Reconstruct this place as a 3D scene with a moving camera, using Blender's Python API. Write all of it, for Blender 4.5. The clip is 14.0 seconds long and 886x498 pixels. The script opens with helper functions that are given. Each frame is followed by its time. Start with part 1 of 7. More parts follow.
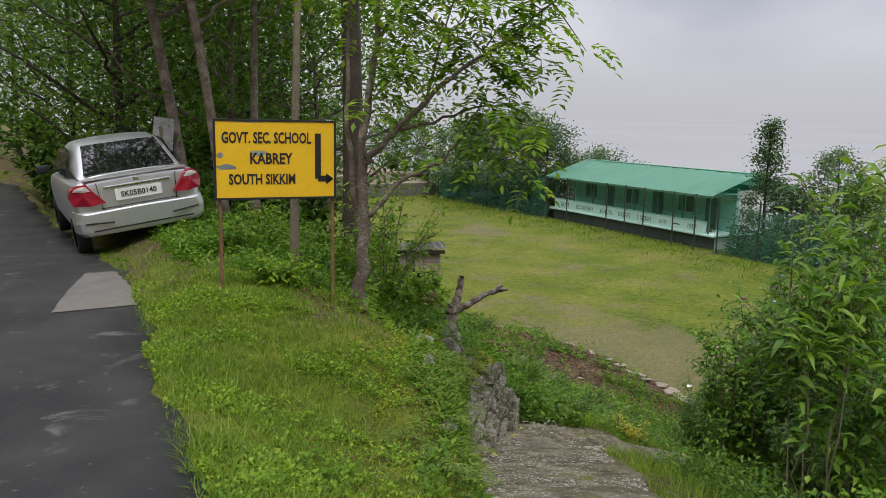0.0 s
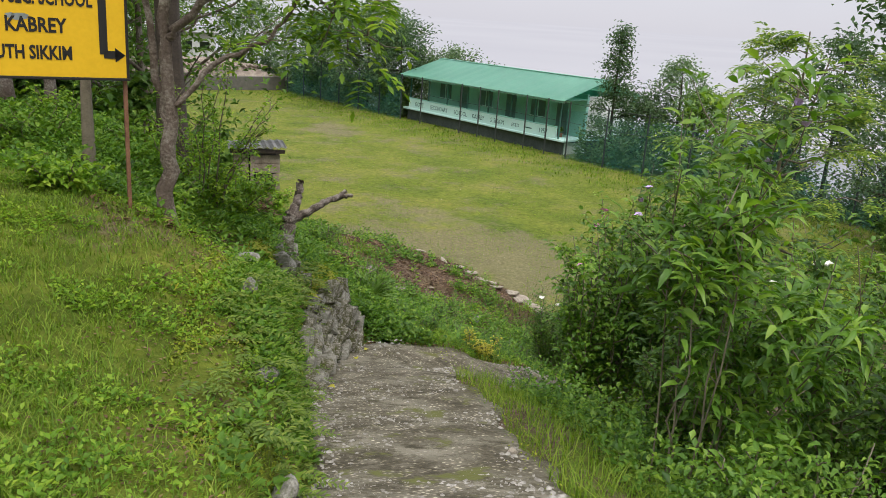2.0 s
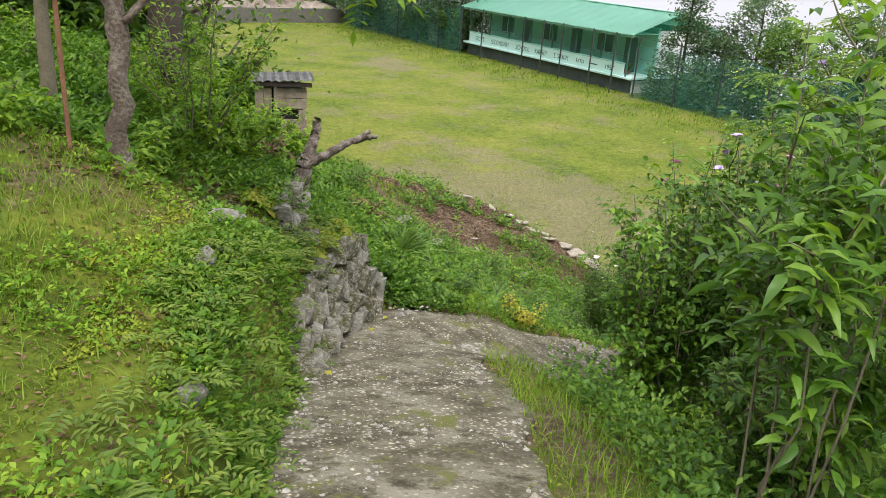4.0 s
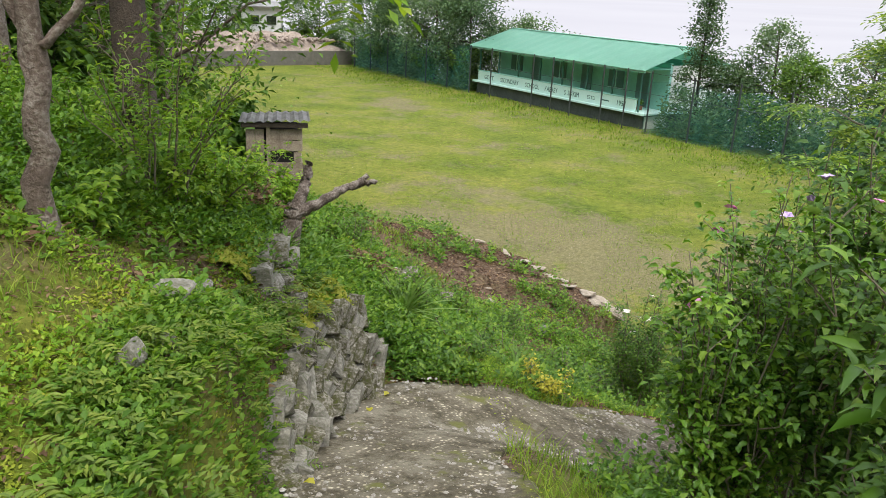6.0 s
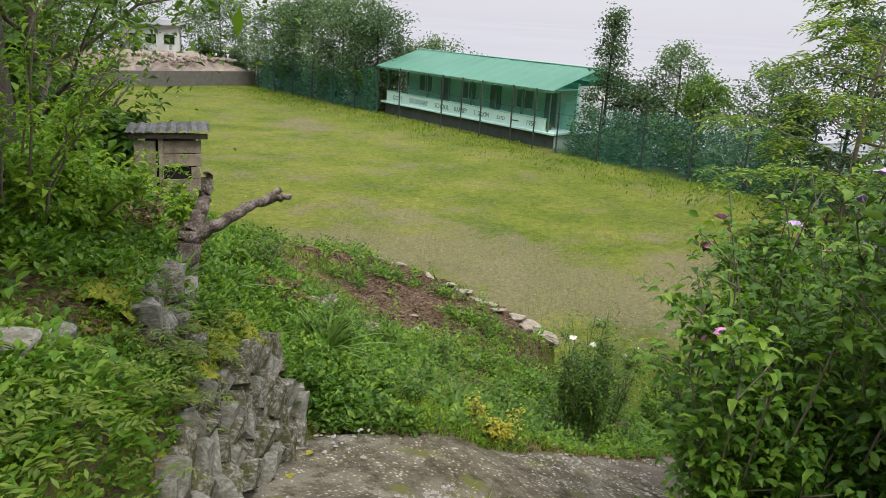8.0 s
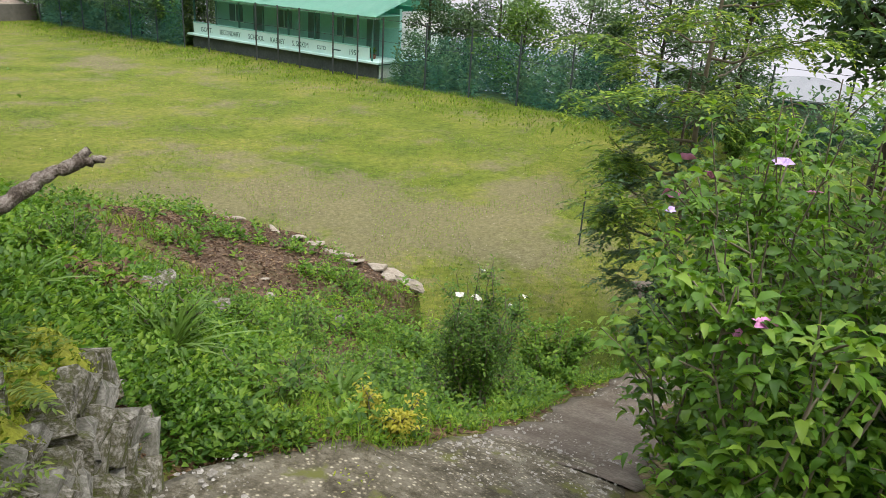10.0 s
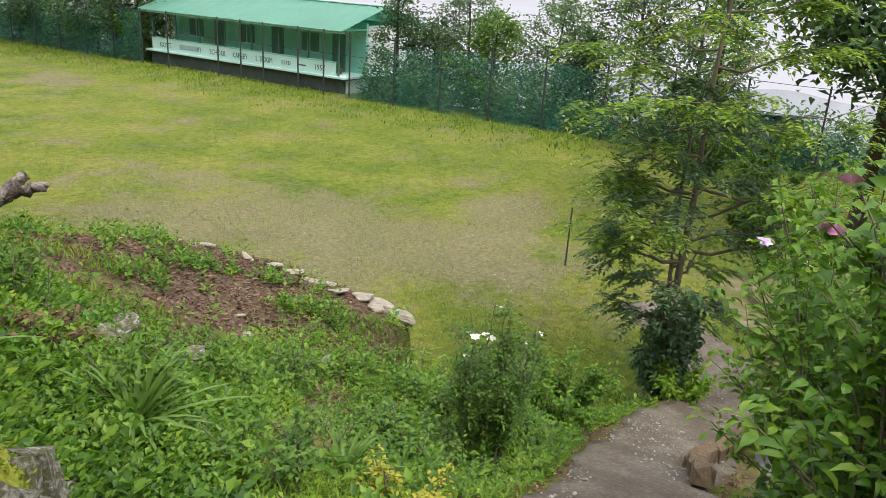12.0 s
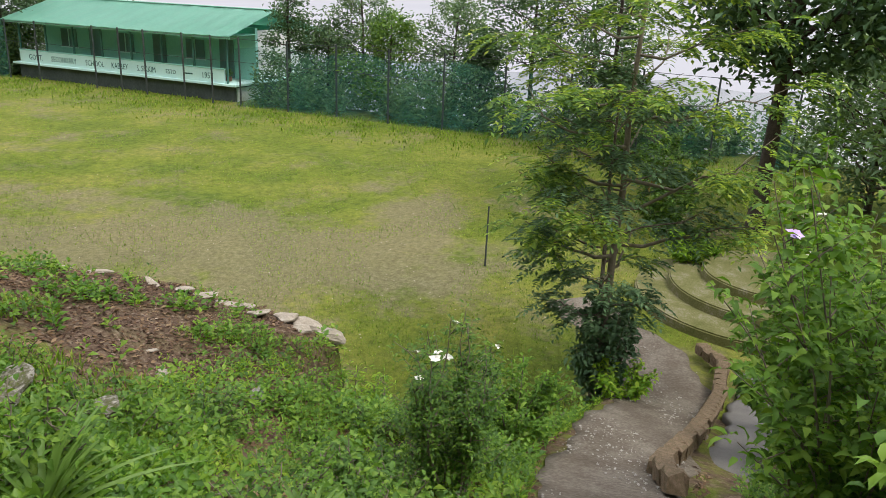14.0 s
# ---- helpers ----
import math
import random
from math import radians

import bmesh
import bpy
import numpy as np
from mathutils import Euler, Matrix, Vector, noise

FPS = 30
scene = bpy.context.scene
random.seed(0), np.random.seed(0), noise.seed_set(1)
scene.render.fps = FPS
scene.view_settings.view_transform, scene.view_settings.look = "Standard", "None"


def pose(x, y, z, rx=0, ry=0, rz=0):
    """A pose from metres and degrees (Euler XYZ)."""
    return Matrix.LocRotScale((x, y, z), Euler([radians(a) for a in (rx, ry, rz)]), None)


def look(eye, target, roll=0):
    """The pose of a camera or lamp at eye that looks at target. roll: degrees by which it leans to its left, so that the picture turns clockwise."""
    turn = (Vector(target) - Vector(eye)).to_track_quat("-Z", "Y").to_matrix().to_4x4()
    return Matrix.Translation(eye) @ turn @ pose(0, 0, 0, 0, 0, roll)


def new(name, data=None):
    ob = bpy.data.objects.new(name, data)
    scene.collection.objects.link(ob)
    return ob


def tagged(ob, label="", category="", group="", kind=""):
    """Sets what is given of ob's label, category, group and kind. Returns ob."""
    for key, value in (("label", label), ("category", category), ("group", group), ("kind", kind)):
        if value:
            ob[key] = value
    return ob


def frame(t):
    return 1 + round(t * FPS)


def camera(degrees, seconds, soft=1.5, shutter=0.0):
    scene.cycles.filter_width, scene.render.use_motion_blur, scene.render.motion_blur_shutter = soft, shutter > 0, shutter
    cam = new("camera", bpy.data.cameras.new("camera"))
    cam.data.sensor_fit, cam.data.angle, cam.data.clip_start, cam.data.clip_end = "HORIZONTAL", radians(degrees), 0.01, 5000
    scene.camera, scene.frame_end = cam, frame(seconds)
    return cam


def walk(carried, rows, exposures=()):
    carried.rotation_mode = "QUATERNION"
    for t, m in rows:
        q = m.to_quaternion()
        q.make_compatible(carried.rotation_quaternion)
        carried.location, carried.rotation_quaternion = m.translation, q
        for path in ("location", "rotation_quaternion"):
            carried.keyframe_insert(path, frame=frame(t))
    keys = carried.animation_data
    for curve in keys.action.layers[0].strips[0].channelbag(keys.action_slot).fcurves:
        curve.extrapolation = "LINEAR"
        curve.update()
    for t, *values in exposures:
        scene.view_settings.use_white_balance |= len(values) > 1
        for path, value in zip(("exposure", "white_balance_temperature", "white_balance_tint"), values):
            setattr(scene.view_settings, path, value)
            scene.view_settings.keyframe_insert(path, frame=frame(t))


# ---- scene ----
cam = camera(59.2, 14.0, 0.85)
METRES, EYE, TILT, LEAN, TURN = 8.0, 1.5, 0.0, 0.0, -28.8
ROWS = [
    (0.0, 0.0, 0.0, 0.0, 0.16, -9.65, -0.92),
    (0.5, 0.0026, 0.0357, -0.0041, -2.71, -13.66, -1.57),
    (1.0, 0.0069, 0.0673, -0.0084, -6.91, -16.38, -2.42),
    (1.5, 0.0103, 0.1035, -0.013, -10.37, -17.66, -2.96),
    (2.0, 0.0242, 0.1353, -0.0206, -10.16, -16.5, -3.92),
    (2.5, 0.0445, 0.1735, -0.0322, -9.6, -17.16, -3.97),
    (3.0, 0.0606, 0.2145, -0.0409, -8.53, -20.31, -4.45),
    (5.5, 0.1069, 0.405, -0.0652, -2.69, -21.14, -3.23),
    (6.0, 0.1044, 0.4323, -0.0751, -4.99, -18.53, -2.71),
    (6.5, 0.0983, 0.4594, -0.0791, -6.68, -18.42, -2.32),
    (7.0, 0.1012, 0.4889, -0.0817, -7.67, -18.61, -3.45),
    (7.5, 0.1021, 0.52, -0.0965, -8.88, -17.88, -3.73),
    (8.0, 0.0979, 0.5614, -0.117, -11.74, -16.49, -3.5),
    (8.5, 0.0975, 0.604, -0.1262, -14.77, -17.65, -4.13),
    (9.0, 0.0952, 0.642, -0.1315, -19.49, -18.5, -3.59),
    (11.5, 0.1043, 0.8237, -0.1607, -27.46, -21.84, -4.0),
    (12.0, 0.1064, 0.854, -0.1705, -27.89, -19.36, -3.31),
    (12.5, 0.1018, 0.8871, -0.1772, -29.51, -17.56, -1.32),
    (13.0, 0.1038, 0.9104, -0.1795, -31.49, -18.14, -1.95),
    (13.5, 0.111, 0.9325, -0.1826, -33.13, -18.81, -2.62),
    (14.0, 0.1116, 0.9533, -0.1952, -36.03, -18.73, -2.21),
]
EXPOSURES = [(0.0, -0.34), (1.0, -0.17), (1.5, -0.05), (2.0, 0.02), (2.5, -0.16), (3.0, 0.08), (5.3, 0.5), (6.2, 0.3), (7.5, 0.2), (8.0, 0.1), (8.5, 0.0), (9.0, 0.17), (11.4, 0.34), (12.0, 0.32), (12.5, 0.1), (13.3, 0.1), (14.0, 0.18)]
walk(cam, [(t, pose(0, 0, EYE, TILT, LEAN, TURN) @ pose(METRES * x, METRES * y, METRES * z, 90 + pitch, roll, yaw)) for t, x, y, z, yaw, pitch, roll in ROWS], EXPOSURES)

# ---- light ----
SUN_AZ, SUN_EL = 195.0, 62.0
world = bpy.data.worlds.new("overcast_sky")
scene.world = world
world.use_nodes = True
wn, wl = world.node_tree.nodes, world.node_tree.links
wn.clear()
w_out = wn.new("ShaderNodeOutputWorld")
w_bg = wn.new("ShaderNodeBackground")
w_bg.inputs["Strength"].default_value = 1.0
w_sky = wn.new("ShaderNodeTexSky")
w_sky.sky_type, w_sky.sun_disc = "NISHITA", False
w_sky.sun_elevation, w_sky.sun_rotation = radians(SUN_EL), radians(SUN_AZ)
w_dim = wn.new("ShaderNodeVectorMath")
w_dim.operation = "SCALE"
w_dim.inputs["Scale"].default_value = 0.1
w_co = wn.new("ShaderNodeTexCoord")
w_map = wn.new("ShaderNodeMapping")
w_map.inputs["Scale"].default_value = (1.0, 1.0, 2.2)
w_noise = wn.new("ShaderNodeTexNoise")
w_noise.inputs["Scale"].default_value = 2.1
w_noise.inputs["Detail"].default_value = 4.0
w_noise.inputs["Roughness"].default_value = 0.45
w_ramp = wn.new("ShaderNodeValToRGB")
w_ramp.color_ramp.elements[0].position, w_ramp.color_ramp.elements[0].color = 0.34, (0.62, 0.64, 0.74, 1)
w_ramp.color_ramp.elements[1].position, w_ramp.color_ramp.elements[1].color = 0.66, (1.12, 1.10, 1.17, 1)
w_mix = wn.new("ShaderNodeMix")
w_mix.data_type = "RGBA"
w_mix.inputs["Factor"].default_value = 0.9
wl.new(w_co.outputs["Generated"], w_map.inputs["Vector"])
wl.new(w_map.outputs["Vector"], w_noise.inputs["Vector"])
wl.new(w_noise.outputs["Fac"], w_ramp.inputs["Fac"])
wl.new(w_sky.outputs["Color"], w_dim.inputs[0])
wl.new(w_dim.outputs["Vector"], w_mix.inputs[6])
# an overcast dome is brighter overhead than at the skyline
w_sep = wn.new("ShaderNodeSeparateXYZ")
wl.new(w_co.outputs["Generated"], w_sep.inputs[0])
w_up = wn.new("ShaderNodeMapRange")
w_up.interpolation_type = "SMOOTHSTEP"
for k, v in (("From Min", 0.22), ("From Max", 0.95), ("To Min", 1.0), ("To Max", 2.7)):
    w_up.inputs[k].default_value = v
wl.new(w_sep.outputs["Z"], w_up.inputs["Value"])
w_gain = wn.new("ShaderNodeVectorMath")
w_gain.operation = "SCALE"
w_low = wn.new("ShaderNodeMapRange")
w_low.interpolation_type = "SMOOTHSTEP"
for k, v in (("From Min", -0.02), ("From Max", 0.16), ("To Min", 0.0), ("To Max", 1.0)):
    w_low.inputs[k].default_value = v
wl.new(w_sep.outputs["Z"], w_low.inputs["Value"])
w_mist = wn.new("ShaderNodeMix")
w_mist.data_type = "RGBA"
w_mist.inputs[6].default_value = (0.71, 0.70, 0.775, 1)
wl.new(w_low.outputs["Result"], w_mist.inputs["Factor"])
wl.new(w_ramp.outputs["Color"], w_mist.inputs[7])
wl.new(w_mist.outputs[2], w_gain.inputs[0])
wl.new(w_up.outputs["Result"], w_gain.inputs["Scale"])
wl.new(w_gain.outputs["Vector"], w_mix.inputs[7])
wl.new(w_mix.outputs[2], w_bg.inputs["Color"])
wl.new(w_bg.outputs["Background"], w_out.inputs["Surface"])

sun = new("sun", bpy.data.lights.new("sun", "SUN"))
sun.data.energy, sun.data.angle, sun.data.color = 2.1, radians(20), (1.0, 0.95, 0.83)
sun.matrix_world = look((0, 0, 30), (-30 * math.sin(radians(SUN_AZ)) / math.tan(radians(SUN_EL)), -30 * math.cos(radians(SUN_AZ)) / math.tan(radians(SUN_EL)), 0))


# ---- materials ----
def material(name, rough=0.6, metal=0.0, spec=0.5):
    m = bpy.data.materials.new(name)
    m.use_nodes = True
    b = m.node_tree.nodes["Principled BSDF"]
    b.inputs["Roughness"].default_value = rough
    b.inputs["Metallic"].default_value = metal
    b.inputs["Specular IOR Level"].default_value = spec
    return m, m.node_tree.nodes, m.node_tree.links, b


def ramp(nodes, stops):
    r = nodes.new("ShaderNodeValToRGB")
    e = r.color_ramp.elements
    while len(e) < len(stops):
        e.new(0.5)
    for i, (p, c) in enumerate(stops):
        e[i].position, e[i].color = p, (*c, 1)
    return r


def noise_node(nodes, links, co, scale, detail=4.0, rough=0.55, dist=0.0):
    n = nodes.new("ShaderNodeTexNoise")
    n.inputs["Scale"].default_value, n.inputs["Detail"].default_value = scale, detail
    n.inputs["Roughness"].default_value, n.inputs["Distortion"].default_value = rough, dist
    links.new(co, n.inputs["Vector"])
    return n.outputs["Fac"]


def mixed(nodes, links, fac, a, b, mode="MIX"):
    m = nodes.new("ShaderNodeMix")
    m.data_type, m.blend_type = "RGBA", mode
    for s, v in (("Factor", fac), (6, a), (7, b)):
        if isinstance(v, (int, float)):
            m.inputs[s].default_value = v
        elif isinstance(v, tuple):
            m.inputs[s].default_value = (*v, 1)
        else:
            links.new(v, m.inputs[s])
    return m.outputs[2]


def bump(nodes, links, b, height, strength, dist):
    n = nodes.new("ShaderNodeBump")
    n.inputs["Strength"].default_value, n.inputs["Distance"].default_value = strength, dist
    links.new(height, n.inputs["Height"])
    links.new(n.outputs["Normal"], b.inputs["Normal"])


def rough_mat(name, stops, scale=4.0, fine=40.0, rough=0.8, bump_d=0.01, bump_s=0.5, metal=0.0, spec=0.3, coords="Object"):
    """A two-scale mottled surface."""
    m, n, l, b = material(name, rough, metal, spec)
    co = n.new("ShaderNodeTexCoord").outputs[coords]
    big = noise_node(n, l, co, scale, 5, 0.6)
    small = noise_node(n, l, co, fine, 3, 0.6)
    mx = n.new("ShaderNodeMath")
    mx.operation = "MULTIPLY_ADD"
    l.new(small, mx.inputs[0])
    mx.inputs[1].default_value = 0.45
    sub = n.new("ShaderNodeMath")
    sub.operation = "MULTIPLY"
    l.new(big, sub.inputs[0])
    sub.inputs[1].default_value = 0.6
    l.new(sub.outputs[0], mx.inputs[2])
    r = ramp(n, stops)
    l.new(mx.outputs[0], r.inputs["Fac"])
    l.new(r.outputs["Color"], b.inputs["Base Color"])
    bump(n, l, b, small, bump_s, bump_d)
    return m


def leaf_mat(name, stops, rough=0.5, trans=0.35, spec=0.35):
    """Leaves: colour varies leaf by leaf, light shines through."""
    m, n, l, b = material(name, rough, 0, spec)
    g = n.new("ShaderNodeNewGeometry")
    r = ramp(n, stops)
    co = n.new("ShaderNodeTexCoord").outputs["Object"]
    patch = noise_node(n, l, co, 1.3, 3)
    add = n.new("ShaderNodeMath")
    add.operation = "MULTIPLY_ADD"
    l.new(patch, add.inputs[0])
    add.inputs[1].default_value = 0.7
    half = n.new("ShaderNodeMath")
    half.operation = "MULTIPLY_ADD"
    l.new(g.outputs["Random Per Island"], half.inputs[0])
    half.inputs[1].default_value, half.inputs[2].default_value = 0.6, -0.15
    l.new(half.outputs[0], add.inputs[2])
    l.new(add.outputs[0], r.inputs["Fac"])
    l.new(r.outputs["Color"], b.inputs["Base Color"])
    t = n.new("ShaderNodeBsdfTranslucent")
    hue = mixed(n, l, 1.0, r.outputs["Color"], (1.15, 1.2, 0.55), "MULTIPLY")
    l.new(hue, t.inputs["Color"])
    mix = n.new("ShaderNodeMixShader")
    mix.inputs[0].default_value = trans
    l.new(b.outputs[0], mix.inputs[1])
    l.new(t.outputs[0], mix.inputs[2])
    l.new(mix.outputs[0], n["Material Output"].inputs["Surface"])
    return m


def plain(name, c, rough=0.5, metal=0.0, vary=0.25, scale=6.0, bump_s=0.15, spec=0.4):
    lo = tuple(v * (1 - vary) for v in c)
    hi = tuple(min(1, v * (1 + vary * 0.6)) for v in c)
    return rough_mat(name, [(0.3, lo), (0.75, hi)], scale, scale * 12, rough, 0.003, bump_s, metal, spec)


M_GRASS = leaf_mat("grass_blades", [(0.1, (0.0702, 0.131, 0.0135)), (0.5, (0.151, 0.252, 0.024)), (0.85, (0.259, 0.33, 0.048)), (0.99, (0.454, 0.378, 0.195))], 0.6, 0.4, 0.2)
M_WEED = leaf_mat("weed_leaves", [(0.1, (0.042, 0.10, 0.012)), (0.5, (0.105, 0.215, 0.021)), (0.9, (0.22, 0.33, 0.042))], 0.55, 0.38, 0.25)
M_BUSH = leaf_mat("bush_leaves", [(0.1, (0.028, 0.074, 0.012)), (0.5, (0.078, 0.168, 0.02)), (0.85, (0.17, 0.275, 0.036)), (0.995, (0.42, 0.36, 0.05))], 0.5, 0.36, 0.3)
M_TREE = leaf_mat("tree_leaves", [(0.1, (0.04, 0.09, 0.018)), (0.55, (0.10, 0.20, 0.034)), (0.9, (0.22, 0.33, 0.055))], 0.55, 0.36, 0.25)
M_BRIGHT = leaf_mat("young_leaves", [(0.1, (0.07, 0.16, 0.015)), (0.5, (0.17, 0.31, 0.025)), (0.9, (0.34, 0.45, 0.05))], 0.5, 0.45, 0.25)
M_YOUNG = leaf_mat("feathery_leaves", [(0.1, (0.05, 0.105, 0.03)), (0.45, (0.12, 0.215, 0.045)), (0.7, (0.27, 0.37, 0.06)), (0.95, (0.46, 0.52, 0.08))], 0.5, 0.45, 0.25)
# dark and far leaf greens are paled and blued to imitate distance haze
M_DARK = leaf_mat("dark_leaves", [(0.1, (0.04, 0.08, 0.042)), (0.6, (0.095, 0.17, 0.084)), (0.95, (0.18, 0.27, 0.12))], 0.6, 0.28, 0.2)
M_FAR = leaf_mat("haze_tinted_leaves", [(0.1, (0.07, 0.12, 0.07)), (0.55, (0.14, 0.225, 0.115)), (0.95, (0.25, 0.35, 0.16))], 0.6, 0.3, 0.2)
M_HIBISCUS = leaf_mat("hibiscus_leaves", [(0.1, (0.04, 0.105, 0.013)), (0.5, (0.11, 0.235, 0.022)), (0.88, (0.25, 0.38, 0.045)), (0.995, (0.46, 0.40, 0.05))], 0.42, 0.42, 0.35)
M_FERNY = leaf_mat("strap_leaves", [(0.1, (0.06, 0.13, 0.03)), (0.5, (0.13, 0.235, 0.045)), (0.9, (0.26, 0.36, 0.10))], 0.45, 0.35, 0.35)
M_YELLOW = leaf_mat("yellow_leaves", [(0.2, (0.3, 0.3, 0.03)), (0.8, (0.5, 0.45, 0.05))], 0.5, 0.4)
M_DEAD = leaf_mat("dead_leaves", [(0.2, (0.055, 0.03, 0.016)), (0.6, (0.125, 0.072, 0.036)), (0.95, (0.30, 0.21, 0.12))], 0.8, 0.1)
M_MULCH = leaf_mat("mulch", [(0.15, (0.035, 0.019, 0.013)), (0.5, (0.085, 0.05, 0.034)), (0.75, (0.16, 0.105, 0.075)), (0.97, (0.40, 0.33, 0.26))], 0.85, 0.05, 0.15)
M_BARK = rough_mat("bark", [(0.3, (0.06, 0.045, 0.035)), (0.5, (0.13, 0.10, 0.08)), (0.72, (0.32, 0.29, 0.25))], 5, 45, 0.9, 0.02, 0.8)
M_BARK_DARK = rough_mat("dark_bark", [(0.3, (0.028, 0.022, 0.018)), (0.7, (0.09, 0.07, 0.055))], 6, 50, 0.9, 0.02, 0.8)
M_TWIG = rough_mat("twig_bark", [(0.3, (0.09, 0.075, 0.05)), (0.7, (0.22, 0.19, 0.14))], 8, 60, 0.85, 0.005, 0.5)
M_STONE = rough_mat("lichen_stone", [(0.3, (0.06, 0.07, 0.022)), (0.42, (0.125, 0.125, 0.085)), (0.5, (0.17, 0.163, 0.135)), (0.66, (0.33, 0.315, 0.27))], 2.0, 12, 0.9, 0.02, 0.5)
M_PALE = rough_mat("pale_stone", [(0.3, (0.18, 0.145, 0.105)), (0.5, (0.30, 0.26, 0.205)), (0.7, (0.46, 0.42, 0.35))], 3, 18, 0.9, 0.01, 0.6)
M_PATCH = rough_mat("grey_patch", [(0.3, (0.10, 0.095, 0.088)), (0.7, (0.18, 0.17, 0.155))], 3, 60, 0.9, 0.004, 0.6)


def ground_material():
    m, n, l, b = material("earth_and_turf", 0.95, 0, 0.15)
    co = n.new("ShaderNodeTexCoord").outputs["Object"]
    turf_n = noise_node(n, l, co, 0.35, 6, 0.6)
    turf = ramp(n, [(0.34, (0.078, 0.110, 0.014)), (0.5, (0.116, 0.142, 0.018)), (0.66, (0.156, 0.162, 0.033))])
    l.new(turf_n, turf.inputs["Fac"])
    fine_n = noise_node(n, l, co, 4.5, 10, 0.85)
    fine = ramp(n, [(0.35, (0.44, 0.52, 0.40)), (0.5, (0.94, 0.95, 0.92)), (0.65, (1.5, 1.4, 1.32))])
    l.new(fine_n, fine.inputs["Fac"])
    grass = mixed(n, l, 1.0, turf.outputs["Color"], fine.outputs["Color"], "MULTIPLY")
    soil_n = noise_node(n, l, co, 14.0, 6, 0.65)
    soil = ramp(n, [(0.3, (0.055, 0.034, 0.022)), (0.55, (0.13, 0.09, 0.06)), (0.72, (0.26, 0.21, 0.15))])
    l.new(soil_n, soil.inputs["Fac"])
    gravel_n = noise_node(n, l, co, 9.0, 8, 0.85)
    worn = ramp(n, [(0.34, (0.10, 0.082, 0.045)), (0.52, (0.165, 0.138, 0.082)), (0.70, (0.27, 0.235, 0.16))])
    l.new(gravel_n, worn.inputs["Fac"])
    sep = n.new("ShaderNodeSeparateXYZ")
    l.new(co, sep.inputs[0])

    def calc(op, a, c=None, d=None):
        k = n.new("ShaderNodeMath")
        k.operation = op
        for i, v in enumerate((a, c, d)):
            if v is None:
                continue
            if isinstance(v, (int, float)):
                k.inputs[i].default_value = v
            else:
                l.new(v, k.inputs[i])
        return k.outputs[0]

    def spot(cx, cy, rx, ry, turn):
        c, s = math.cos(radians(turn)), math.sin(radians(turn))
        dx, dy = calc("SUBTRACT", sep.outputs[0], cx), calc("SUBTRACT", sep.outputs[1], cy)
        u = calc("ADD", calc("MULTIPLY", dx, c / rx), calc("MULTIPLY", dy, s / rx))
        v = calc("ADD", calc("MULTIPLY", dx, -s / ry), calc("MULTIPLY", dy, c / ry))
        return calc("SUBTRACT", 1.0, calc("SQRT", calc("ADD", calc("MULTIPLY", u, u), calc("MULTIPLY", v, v))))

    bare = calc("MAXIMUM", spot(18.6, 18.5, 10.0, 4.4, 98), spot(22.0, 15.2, 6.0, 2.2, 20))
    bare = calc("MAXIMUM", bare, calc("MULTIPLY", spot(28.0, 46.5, 6.0, 3.0, 60), 0.6))
    bare = calc("MAXIMUM", bare, 0.0)
    patchy = noise_node(n, l, co, 0.42, 6, 0.68)
    mottle = noise_node(n, l, co, 2.6, 9, 0.82)
    mask = ramp(n, [(0.54, (0, 0, 0)), (0.72, (1, 1, 1))])
    l.new(calc("ADD", calc("ADD", calc("MULTIPLY_ADD", bare, 0.45, -0.42), calc("MULTIPLY", patchy, 1.15)), calc("MULTIPLY", mottle, 0.7)), mask.inputs["Fac"])
    field = mixed(n, l, calc("MULTIPLY", mask.outputs["Color"], 0.72), grass, worn.outputs["Color"])
    high = calc("GREATER_THAN", sep.outputs[2], -6.0)
    mossy = ramp(n, [(0.46, (0, 0, 0)), (0.60, (1, 1, 1))])
    verge = calc("MAXIMUM", calc("MULTIPLY", spot(1.6, 4.2, 3.2, 5.5, 20), 0.3), 0.0)
    l.new(calc("ADD", noise_node(n, l, co, 1.6, 5, 0.6), verge), mossy.inputs["Fac"])
    dug = calc("MAXIMUM", spot(10.2, 13.6, 3.9, 2.2, 100), 0.0)
    bare_soil = ramp(n, [(0.02, (1, 1, 1)), (0.2, (0.12, 0.12, 0.12))])
    l.new(dug, bare_soil.inputs["Fac"])
    bank = mixed(n, l, calc("MULTIPLY", mossy.outputs["Color"], bare_soil.outputs["Color"]), soil.outputs["Color"], grass)
    l.new(mixed(n, l, high, field, bank), b.inputs["Base Color"])
    bump(n, l, b, fine_n, 0.6, 0.05)
    return m


